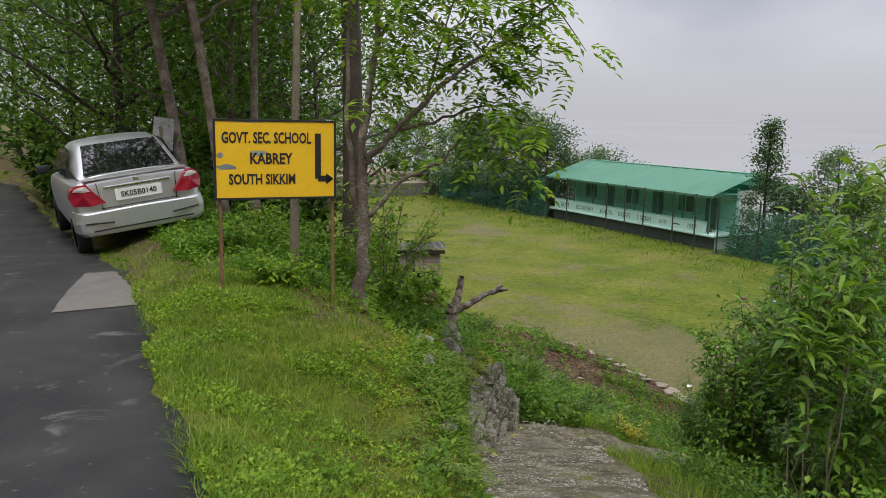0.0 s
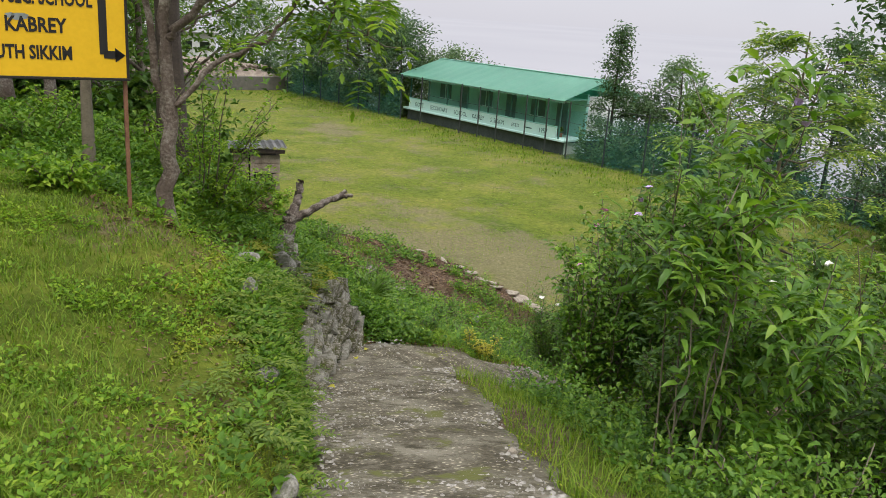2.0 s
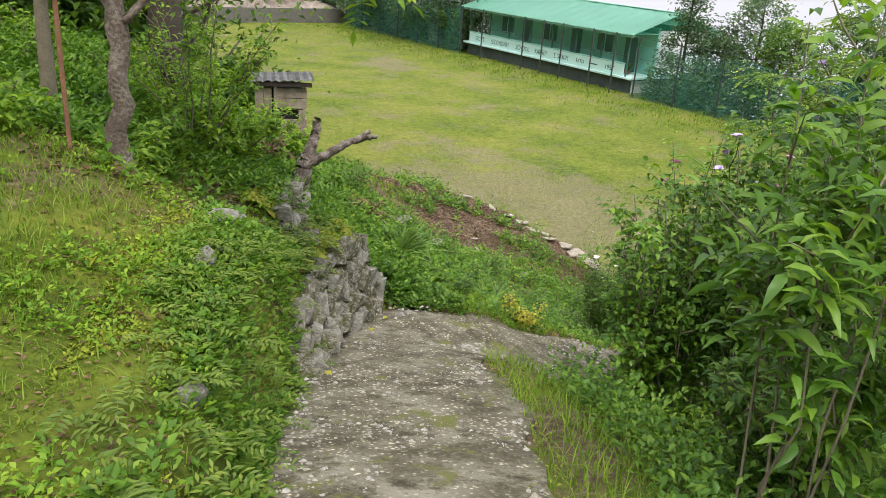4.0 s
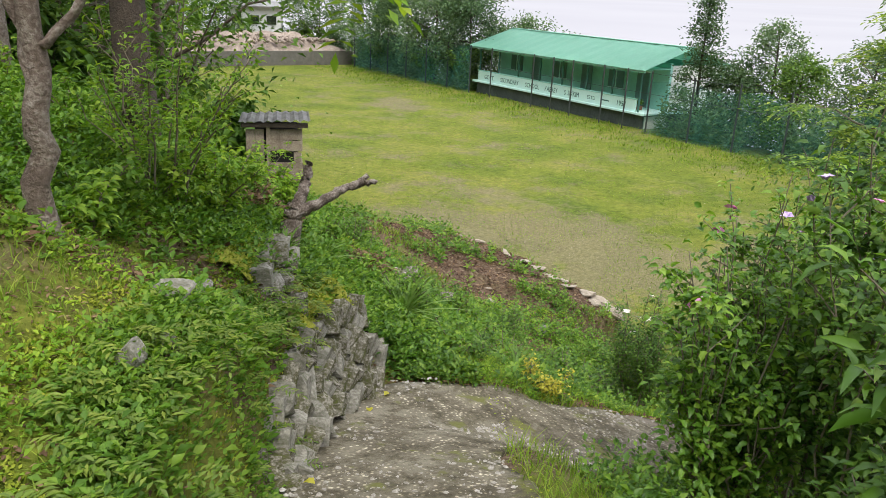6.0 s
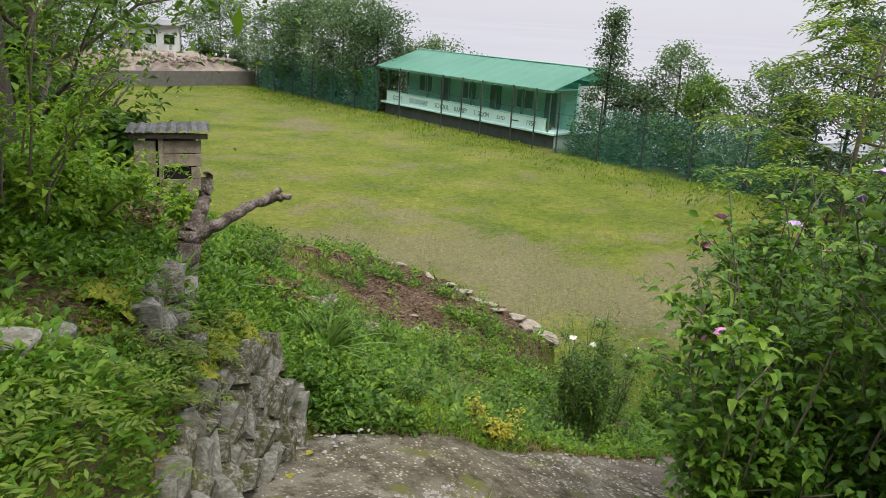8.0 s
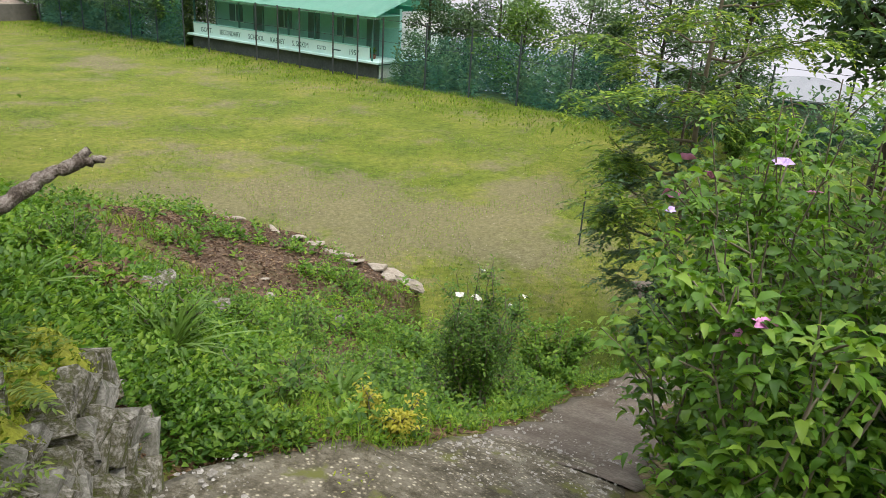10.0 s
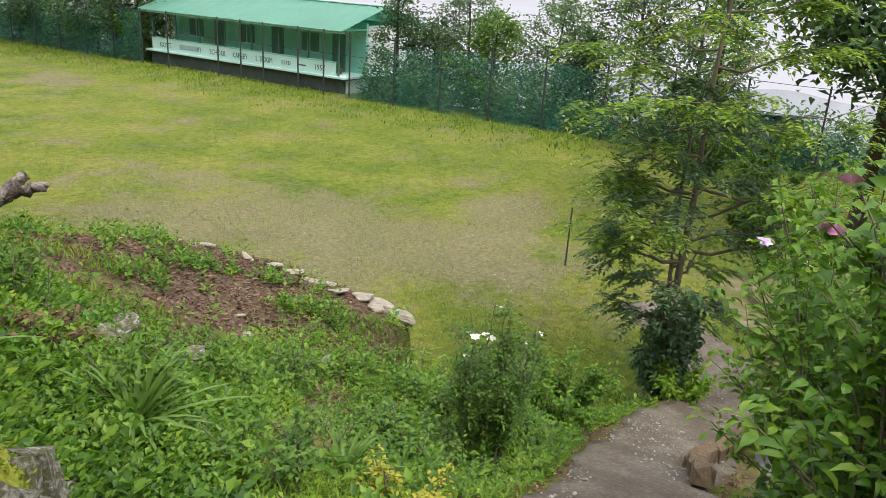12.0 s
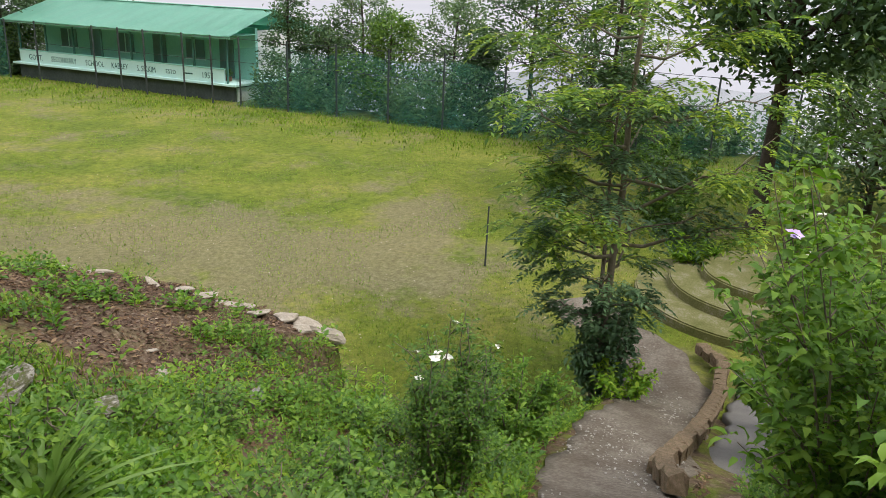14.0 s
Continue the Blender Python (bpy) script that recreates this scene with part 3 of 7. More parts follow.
# ---- plants ----
def leaf_cards(p, way, up, length, width, droop=0.2):
    """Small far leaves: 4 verts, 2 tris each, folded along the rib."""
    n = len(p)
    way = unit(way)
    side = unit(np.cross(way, up))
    nor = np.cross(side, way)
    L, W = np.asarray(length).reshape(-1, 1) * np.ones((n, 1)), np.asarray(width).reshape(-1, 1) * np.ones((n, 1))
    mid = p + way * L * 0.5 + nor * L * droop
    v = np.stack([p, mid - side * W * 0.5, p + way * L, mid + side * W * 0.5], 1).reshape(-1, 3)
    f = np.array([[0, 2, 1], [0, 3, 2]])
    return v, (np.arange(n)[:, None, None] * 4 + f[None]).reshape(-1, 3)


def joined(pairs):
    vs, fs, off = [], [], 0
    for v, f in pairs:
        vs.append(v)
        fs.append(f + off)
        off += len(v)
    return np.concatenate(vs), np.concatenate(fs)


def pinnate(p, way, length, pairs, leaf_l, leaf_w, sag=0.35):
    """Feathered leaves: leaflets in pairs along a drooping midrib."""
    n = len(p)
    way = unit(way)
    side = unit(np.cross(way, np.array([[0, 0, 1.0]]) + 0.05))
    out = []
    for k in range(pairs + 1):
        t = 0.25 + 0.75 * k / pairs
        q = p + way * length[:, None] * t + np.array([[0, 0, -1.0]]) * (length * sag * t * t)[:, None]
        rib = unit(way + np.array([[0, 0, -1.0]]) * (2 * sag * t))
        for s in ((-1, 1) if k < pairs else (0,)):
            w = rib * (0.55 if s else 1.0) + side * s + rng.normal(scale=0.12, size=(n, 3))
            ll = leaf_l * (1.1 - 0.5 * abs(t - 0.55)) * rng.uniform(0.85, 1.15, n)
            out.append(leaf_cards(q, w, np.array([[0, 0, 1.0]]) + rng.normal(scale=0.15, size=(n, 3)), ll, leaf_w * np.ones(n), 0.1))
    return joined(out)


def skeleton_of(height, r, crown_from, spread, limbs, up, shape, lean, twigs=4, seed=0):
    """Trunk, limbs and twigs of a tree at the origin; also the leafy places with their outward ways."""
    g = np.random.default_rng(seed)
    k = 10
    f = np.linspace(0, 1, k)
    wob = np.cumsum(g.normal(scale=0.02 * height / 3, size=(k, 2)), axis=0) * f[:, None]
    trunk = np.stack([lean[0] * f ** 1.3 + wob[:, 0], lean[1] * f ** 1.3 + wob[:, 1], height * f], 1)
    trunk[0, 2] = -0.25
    rad = r * (1.05 - f) ** 0.8 + 0.008
    rad[0] *= 1.35
    lines = [(trunk, rad)]
    spots, ways = [], []
    for i in range(limbs):
        q = crown_from + (0.98 - crown_from) * (i + g.uniform(0, 0.9)) / limbs
        prof = {"round": math.sin(math.pi * min(1, 0.18 + 0.82 * (q - crown_from) / (1 - crown_from))) ** 0.7 + 0.12, "cone": 1.12 - (q - crown_from) / (1 - crown_from), "layer": 1.05 - 0.75 * (q - crown_from) / (1 - crown_from)}[shape]
        ln = spread * prof * g.uniform(0.7, 1.15)
        az = i * 2.4 + g.uniform(-0.5, 0.5)
        start = np.array([np.interp(q, f, trunk[:, c]) for c in range(3)])
        t = np.linspace(0, 1, 6)
        upk = up * (1.3 - q) if shape != "cone" else up
        path = start + np.stack([np.cos(az) * ln * t, np.sin(az) * ln * t, ln * (upk * t + (0.25 if shape == "round" else -0.12) * t * t)], 1)
        path[1:] += g.normal(scale=0.04 * ln, size=(5, 3))
        rr = np.interp(q, f, rad) * 0.55 * (1 - 0.85 * t) + 0.004
        lines.append((path, rr))
        for j in range(twigs):
            a = g.uniform(0.3, 1.0)
            s0 = np.array([np.interp(a, t, path[:, c]) for c in range(3)])
            az2 = az + g.uniform(-1.3, 1.3)
            l2 = ln * g.uniform(0.25, 0.5)
            tt = np.linspace(0, 1, 4)
            tw = s0 + np.stack([np.cos(az2) * l2 * tt, np.sin(az2) * l2 * tt, l2 * (g.uniform(-0.1, 0.6) * tt)], 1)
            lines.append((tw, np.linspace(0.012, 0.004, 4) * max(0.5, r / 0.1)))
            for b in (0.35, 0.65, 1.0):
                spots.append(s0 + (tw[-1] - s0) * b)
                ways.append(np.array([np.cos(az2), np.sin(az2), 0.1]))
    return lines, np.array(spots), np.array(ways)


def tree(x, y, height, r, label, leaf=M_TREE, bark=M_BARK, crown_from=0.35, spread=1.6, limbs=16, up=0.6, shape="round", lean=(0, 0), n=4500, size=0.12, puff=0.32, feather=False, seed=1, z=None, name="tree", group="", twigs=4, flat=0.8):
    g = np.random.default_rng(seed + 100)
    base = thing(name, pose(x, y, ground_at(x, y) if z is None else z), label, "tree", group)
    lines, spots, ways = skeleton_of(height, r, crown_from, spread, limbs, up, shape, lean, twigs, seed)
    v, f = tubes(lines, 7)
    part("trunk", mesh_from("trunk", v, f, bark, True), bark, base)
    pick = g.integers(0, len(spots), n)
    p = spots[pick] + g.normal(scale=puff, size=(n, 3)) * np.array([1, 1, flat])
    w = ways[pick] + g.normal(scale=0.7, size=(n, 3)) + np.array([0, 0, -0.15])
    if feather:
        v, f = pinnate(p, w * np.array([1, 1, 0.4]), g.uniform(0.7, 1.3, n) * size, 7, size * 0.3, size * 0.12)
    else:
        v, f = leaf_cards(p, w, g.normal(scale=0.5, size=(n, 3)) + np.array([0, 0, 1.0]), g.uniform(0.6, 1.3, n) * size, g.uniform(0.35, 0.6, n) * size)
    part("crown", mesh_from("crown", v, f, leaf), leaf, base)
    return base


def shrub(x, y, height, radius, label, leaf=M_BUSH, n=3000, size=0.07, stems=14, wide=0.45, low=0.15, seed=1, bark=M_TWIG, name="shrub", flowers=0, petal=None, z=None, category="shrub", stem_r=0.011, lean=(0, 0), group=""):
    """Many stems fanning out of one base, clothed in leaves."""
    g = np.random.default_rng(seed + 500)
    base = thing(name, pose(x, y, ground_at(x, y) - 0.02 if z is None else z), label, category, group)
    lines, sp, wy = [], [], []
    for i in range(stems):
        az, rr = g.uniform(0, 6.283), radius * math.sqrt(g.uniform(0.02, 1))
        h = height * g.uniform(0.55, 1.12) * (1 - 0.2 * rr / radius)
        t = np.linspace(0, 1, 7)
        pts = np.stack([0.12 * np.cos(az) + np.cos(az) * rr * t ** 1.4 + lean[0] * t * t, 0.12 * np.sin(az) + np.sin(az) * rr * t ** 1.4 + lean[1] * t * t, h * t], 1)
        pts[1:, :2] += g.normal(scale=0.03 * height / 2, size=(6, 2))
        pts[0, 2] = -0.1
        lines.append((pts, np.linspace(stem_r, 0.003, 7)))
        for j in range(5):
            a = g.uniform(max(low, 0.2), 0.95)
            s0 = np.array([np.interp(a, t, pts[:, c]) for c in range(3)])
            az2, l2 = g.uniform(0, 6.283), min(0.28, height * g.uniform(0.05, 0.13))
            e = s0 + np.array([np.cos(az2) * l2, np.sin(az2) * l2, l2 * g.uniform(0.4, 1.2)])
            lines.append((np.stack([s0, (s0 + e) / 2 + g.normal(scale=0.01, size=3), e]), np.array([0.005, 0.004, 0.002])))
            for b in np.linspace(0.1, 1, 6):
                sp.append(s0 + (e - s0) * b)
                wy.append((az2, 0.3))
        for a in np.linspace(low, 1, 16):
            sp.append(np.array([np.interp(a, t, pts[:, c]) for c in range(3)]))
            wy.append((az, 0.3))
    v, f = tubes(lines, 5)
    part("woody_stem", mesh_from("woody_stem", v, f, bark, True), bark, base)
    sp = np.array(sp)
    pick = g.integers(0, len(sp), n)
    az = g.uniform(0, 6.283, n)
    w = np.stack([np.cos(az), np.sin(az), g.uniform(-0.5, 0.7, n)], 1)
    p = sp[pick] + w * 0.015 + g.normal(scale=0.035, size=(n, 3))
    v, f = leaves(p, w, np.array([[0, 0, 1.0]]) + g.normal(scale=0.35, size=(n, 3)), g.uniform(0.6, 1.25, n) * size, g.uniform(0.8, 1.2, n) * size * wide)
    part("foliage", mesh_from("foliage", v, f, leaf), leaf, base)
    top = sp[np.argsort(-sp[:, 2])[: max(6, len(sp) // 12)]]
    for i in range(flowers):
        q = top[g.integers(0, len(top))] + np.array([*g.normal(scale=0.05, size=2), g.uniform(-0.06, 0.05)])
        a = np.linspace(0, 6.283, 6)[:5]
        tilt = g.normal(scale=0.5, size=3)
        w5 = np.stack([np.cos(a), np.sin(a), 0.75 + 0 * a], 1) + tilt
        v, f = leaves(np.repeat(q[None], 5, 0), w5, np.repeat(np.array([[0, 0, 1.0]]) + tilt, 5, 0), 0.05, 0.048)
        part("flower", mesh_from("flower", v, f, petal), petal, base, "open petalled flower")
    return base


M_PINK = plain("pink_petals", (0.78, 0.30, 0.62), 0.5, vary=0.12)
M_LILAC = plain("lilac_petals", (0.55, 0.40, 0.72), 0.5, vary=0.1)
M_WHITE_PETAL = plain("white_petals", (0.8, 0.78, 0.7), 0.5, vary=0.08)
UP = np.array([[0, 0, 1.0]])


def scatter(n, x0, x1, y0, y1, keep):
    x, y = rng.uniform(x0, x1, n), rng.uniform(y0, y1, n)
    ok = keep(x, y)
    return x[ok], y[ok]


def off_paving(x, y, gap=0.0):
    ok = np.ones(x.shape, bool)
    for poly in (FOOTPATH, LOWER_PATH):
        d, s, (_, hw) = along(poly, x, y)
        ok &= d > hw + gap
    d, s, _ = along(ROAD_EDGE, x, y)
    return ok & ~((s > 0) & (d > 0.02) & (x < 4))


def left_of_path(x, y):
    d, s, _ = along(FOOTPATH, x, y)
    return s > 0


def in_field(x, y):
    d, s, _ = along(FIELD_EDGE, x, y)
    return -d * s


def in_bed(x, y):
    """How far a place belongs to the dug soil of the terrace, 0 to 1."""
    f = in_field(x, y)
    return smooth(-3.4, -2.6, f) * (1 - smooth(-0.1, 0.1, f)) * smooth(10.7, 11.5, y) * (1 - smooth(16.2, 17.2, y))


def clump(x, y, k=1.0):
    return 0.5 + 0.25 * np.sin(1.7 * k * x + 2 * np.sin(1.3 * k * y)) + 0.25 * np.sin(2.9 * k * y + 1.5 * np.sin(1.9 * k * x))


def grass(name, x, y, h0, h1, lean, width, mat, label):
    n = len(x)
    az = rng.uniform(0, 6.283, n)
    p = np.stack([x, y, ground_z(x, y) - 0.01], 1)
    h = rng.uniform(h0, h1, n)
    v, f = blades(p, np.stack([np.cos(az), np.sin(az), 0 * az], 1), h, h * rng.uniform(0.2, lean, n), width * rng.uniform(0.6, 1.3, n))
    ob = new(name, mesh_from(name, v, f, mat))
    return tagged(ob, label, "grass", kind="stuff")


def worn_rim(x, y):
    """Thin grass and bare litter along the top of the old wall."""
    d, s, (_, hw) = along(FOOTPATH, x, y)
    return 1 - 0.85 * smooth(2.6, 4.2, y) * (1 - smooth(0.45, 1.15, d - hw - 0.25 * clump(x, y, 2.2)))


# the grassy verge between the road and the footpath
x, y = scatter(430000, 0.3, 4.6, 0.8, 11.5, lambda x, y: off_paving(x, y, 0.1) & left_of_path(x, y) & (rng.random(len(x)) < np.clip(1.15 - 0.12 * y, 0.12, 0.95) * (0.25 + 0.9 * clump(x, y, 2.6)) * worn_rim(x, y)))
grass("verge_grass", x, y, 0.02, 0.085, 1.7, 0.0030, M_GRASS, "fresh green uncut grass on the roadside verge")
x, y = scatter(9000, 0.3, 1.5, 1.0, 20, lambda x, y: (lambda d, s: (s < 0) & (d < 0.22))(*along(ROAD_EDGE, x, y)[:2]))
grass("road_edge_grass", x, y, 0.02, 0.075, 1.4, 0.0035, M_GRASS, "ragged grass fringe along the asphalt edge")
# right-hand side of the footpath and the lower slopes
x, y = scatter(60000, 1.0, 9.5, 0.3, 9.5, lambda x, y: (lambda d, s, c: (s < 0) & (d > c[1] - 0.02) & (d < c[1] + 1.1))(*along(FOOTPATH, x, y)) & off_paving(x, y, -0.05))
grass("path_edge_grass", x, y, 0.04, 0.19, 1.3, 0.0034, M_GRASS, "long green grass beside the footpath")
x, y = scatter(60000, 5.5, 15.5, 7.2, 17.5, lambda x, y: off_paving(x, y, 0.05) & (in_field(x, y) < 0.1) & (clump(x, y, 1.2) - 0.5 * in_bed(x, y) > 0.42))
grass("bank_grass", x, y, 0.04, 0.15, 1.3, 0.006, M_GRASS, "green grass on the slope below the footpath")
x, y = scatter(280000, 12, 37, 4, 60, lambda x, y: (in_field(x, y) > 0.1) & off_paving(x, y, 0.2) & (rng.random(len(x)) < np.exp(-np.hypot(x - 12, y - 10) / 22)) & (clump(x, y, 0.45) > 0.35))
grass("field_grass", x, y, 0.02, 0.07, 1.2, 0.008, M_GRASS, "short trodden grass of the playing field")
x, y = scatter(42000, 30, 37, 6, 68, lambda x, y: (rng.random(len(x)) < smooth(30, 36.5, x) * clump(x, y, 1.1)))
grass("field_margin_weeds", x, y, 0.06, 0.2, 1.2, 0.02, M_GRASS, "rough weeds along the fence of the field")


def weeds(name, x, y, h0, h1, size, mat, label, per=9):
    """Small broad-leaved plants: leaves in whorls up a short stem."""
    n = len(x)
    h = rng.uniform(h0, h1, n)
    z = ground_z(x, y)
    k = np.tile(np.arange(per), n)
    i = np.repeat(np.arange(n), per)
    a = k * 2.4 + np.repeat(rng.uniform(0, 6.28, n), per)
    t = (k + 1) / per
    p = np.stack([x[i] + np.cos(a) * 0.02, y[i] + np.sin(a) * 0.02, z[i] + h[i] * t], 1)
    w = np.stack([np.cos(a), np.sin(a), 0.15 + 0.6 * t + rng.normal(scale=0.15, size=len(k))], 1)
    s = size * rng.uniform(0.6, 1.3, len(k)) * (1.15 - 0.5 * t) * (0.6 + 0.8 * h[i] / h1)
    v, f = leaf_cards(p + rng.normal(scale=0.015, size=p.shape), w, np.repeat(UP, len(k), 0) + rng.normal(scale=0.2, size=p.shape), s, s * 0.6)
    ob = new(name, mesh_from(name, v, f, mat))
    return tagged(ob, label, "weeds", kind="stuff")


x, y = scatter(26000, 1.6, 7.5, 6.0, 16, lambda x, y: left_of_path(x, y) & off_paving(x, y, 0.15) & (clump(x, y, 1.4) + rng.normal(scale=0.1, size=len(x)) > 0.34 + 0.5 * (1 - smooth(6.2, 9.2, y + 0.8 * (x - 3)))))
weeds("bank_weeds", x, y, 0.04, 0.2, 0.055, M_HIBISCUS, "broad-leaved green weeds covering the wooded bank")
x, y = scatter(15000, 1.6, 7.2, 7.4, 14, lambda x, y: left_of_path(x, y) & off_paving(x, y, 0.4) & (rng.random(len(x)) < smooth(7.2, 10.0, y + 0.8 * (x - 3)) * (0.3 + clump(x, y, 2.3))))
weeds("bank_seedlings", x, y, 0.02, 0.14, 0.055, M_HIBISCUS, "fresh low green seedlings carpeting the bank", per=6)
x, y = scatter(9000, 0.6, 4.2, 1.2, 8.0, lambda x, y: left_of_path(x, y) & off_paving(x, y, 0.12) & (clump(x + 3, y, 2.1) + rng.normal(scale=0.16, size=len(x)) > 0.68))
weeds("verge_weeds", x, y, 0.02, 0.08, 0.032, M_BRIGHT, "low broad-leaved weeds in the verge grass")
ON_TERRACE = lambda x, y: off_paving(x, y, 0.1) & (in_field(x, y) < -0.1) & ~left_of_path(x, y)
for seed_k, h0, h1, size, mat, label, cut in ((0.0, 0.03, 0.15, 0.042, M_WEED, "low green weeds on the planted terrace", 0.50), (2.1, 0.06, 0.26, 0.07, M_HIBISCUS, "lush broad-leaved weeds on the planted terrace", 0.58), (4.3, 0.03, 0.11, 0.036, M_BRIGHT, "bright green ground cover on the planted terrace", 0.54), (6.2, 0.08, 0.3, 0.055, M_BUSH, "dark leafy herbs on the planted terrace", 0.64)):
    x, y = scatter(21000 if h1 < 0.2 else 7000, 5.0, 14.5, 7.2, 17, lambda x, y: ON_TERRACE(x, y) & (clump(x + seed_k, y - 1.7 * seed_k, 1.35) + rng.normal(scale=0.1, size=len(x)) - 0.36 * in_bed(x, y) > cut))
    weeds("terrace_weeds", x, y, h0, h1, size, mat, label, per=8)
x, y = scatter(2600, 7.5, 12, 10.8, 17, lambda x, y: (in_bed(x, y) > 0.3) & (in_field(x, y) < -0.55) & (clump(x, y, 1.9) > 0.7))
weeds("bed_weeds", x, y, 0.05, 0.26, 0.075, M_HIBISCUS, "green weeds in patches on the dug bed", per=9)
x, y = scatter(380, 2.4, 11.5, 6.4, 15, lambda x, y: off_paving(x, y, 0.15) & (in_field(x, y) < -0.7) & (rng.random(len(x)) < np.where((x > 8) & (y > 10.6), 0.35, 1.0)))
weeds("tall_weeds", x, y, 0.1, 0.3, 0.085, M_WEED, "scattered taller weeds with larger leaves on the bank", per=10)
x, y = scatter(11000, 2.4, 12, 0.5, 6.8, lambda x, y: off_paving(x, y, 0.45) & ~left_of_path(x, y))
weeds("slope_weeds", x, y, 0.06, 0.45, 0.052, M_HIBISCUS, "leafy undergrowth below the hedge")
x, y = scatter(5600, 2, 12, 12.5, 45, lambda x, y: (in_field(x, y) < -0.8) & ((y > 19) | (x < 6.0)) & (along(ROAD_EDGE, x, y)[0] > 0.8))
weeds("wood_undergrowth", x, y, 0.2, 0.7, 0.17, M_WEED, "green undergrowth beneath the roadside trees", per=8)


def litter(name, n, x0, x1, y0, y1, keep, size, mat, label):
    x, y = scatter(n, x0, x1, y0, y1, keep)
    n = len(x)
    w = rand_dirs(n, 0.15)
    p = np.stack([x, y, ground_z(x, y) + 0.012], 1)
    v, f = leaf_cards(p, w, UP + rng.normal(scale=0.25, size=(n, 3)), size * rng.uniform(0.5, 1.4, n), size * 0.5 * rng.uniform(0.6, 1.3, n), 0.12)
    return tagged(new(name, mesh_from(name, v, f, mat)), label, "leaf litter", kind="stuff")


litter("leaf_litter", 34000, 2.3, 12.2, 6.5, 17, lambda x, y: off_paving(x, y, 0.05) & (in_field(x, y) < 0.2), 0.07, M_DEAD, "brown dead leaves and mulch on bare soil")
litter("bed_mulch", 17000, 7.5, 12.4, 10.6, 17, lambda x, y: in_bed(x, y) > 0.5 - 0.6 * (rng.random(len(x)) - 0.7), 0.045, M_MULCH, "brown mulch and broken stalks on the dug bed")
litter("verge_litter", 16000, 1.2, 4.8, 2.8, 9, lambda x, y: left_of_path(x, y) & off_paving(x, y, 0.05) & (rng.random(len(x)) > worn_rim(x, y)), 0.03, M_DEAD, "fallen brown leaves on the verge")

x, y = scatter(4200, 1.8, 5.2, 2.6, 8.4, lambda x, y: (lambda d, s, c: (s > 0) & (d > c[1] - 0.03) & (d < c[1] + 0.32))(*along(FOOTPATH, x, y)))
weeds("wall_plants", x, y, 0.02, 0.1, 0.05, M_WEED, "small plants rooted in the face of the old wall", per=6)
x, y = scatter(8000, 2.6, 4.7, 4.4, 7.6, lambda x, y: (lambda d, s, c: (s > 0) & (d > c[1] - 0.02) & (d < c[1] + 0.55))(*along(FOOTPATH, x, y)))
weeds("bank_face_plants", x, y, 0.03, 0.12, 0.04, M_WEED, "small green plants covering the face of the bank", per=6)
# ferns on the bank above the footpath
fx, fy = scatter(1150, 2.0, 5.0, 3.0, 8.3, lambda x, y: (lambda d, s, c: (s > 0) & (d > c[1] - 0.02) & (d < c[1] + 0.6))(*along(FOOTPATH, x, y)))
fn_ = len(fx)
fa = rng.uniform(-2.2, 0.7, fn_)
v, f = pinnate(np.stack([fx, fy, ground_z(fx, fy) + 0.03], 1), np.stack([np.cos(fa), np.sin(fa), 0.7 + 0 * fa], 1), rng.uniform(0.12, 0.32, fn_), 7, 0.055, 0.017, 0.5)
M_FERN = leaf_mat("fern_fronds", [(0.1, (0.07, 0.12, 0.02)), (0.6, (0.14, 0.21, 0.028)), (0.95, (0.25, 0.29, 0.05))], 0.55, 0.35)
tagged(new("ferns", mesh_from("ferns", v, f, M_FERN)), "yellow-green ferns growing out of the old wall", "ferns", kind="stuff")


def strap_plant(x, y, n, length, seed, mat=M_FERNY):
    g = np.random.default_rng(seed)
    az = g.uniform(0, 6.28, n)
    ln = length * g.uniform(0.6, 1.1, n)
    t = np.linspace(0, 1, 6)
    tilt = g.uniform(0.25, 1.1, n)
    base = thing("strap_leaved_plant", pose(x, y, ground_at(x, y)), "rosette of long arching green strap leaves on the slope", "plant", "strap plants on the slope")
    for i in range(n):
        r, h = ln[i] * t * math.sin(tilt[i]) * (1 + 0.2 * t), ln[i] * (t * math.cos(tilt[i]) - 0.32 * t * t)
        w = 0.02 * (1 - t) ** 0.6 + 0.002
        c, s = math.cos(az[i]), math.sin(az[i])
        L = np.stack([c * r - s * w, s * r + c * w, h + 0.4 * w], 1)
        Q = np.stack([c * r + s * w, s * r - c * w, h + 0.4 * w], 1)
        C = np.stack([c * r, s * r, h], 1)
        j = np.arange(5) * 3
        faces = np.concatenate([np.stack([j, j + 1, j + 4, j + 3], 1), np.stack([j + 1, j + 2, j + 5, j + 4], 1)])
        part("leaf", mesh_from("leaf", np.stack([L, C, Q], 1).reshape(-1, 3), faces, mat, True), mat, base)
    return base


for k, (x, y, n, ln) in enumerate([(6.35, 9.0, 54, 0.64), (7.35, 8.3, 36, 0.46), (5.0, 8.9, 26, 0.4), (5.65, 9.5, 30, 0.42), (7.0, 9.9, 24, 0.35), (6.0, 11.2, 22, 0.35)]):
    strap_plant(x, y, n, ln, k)

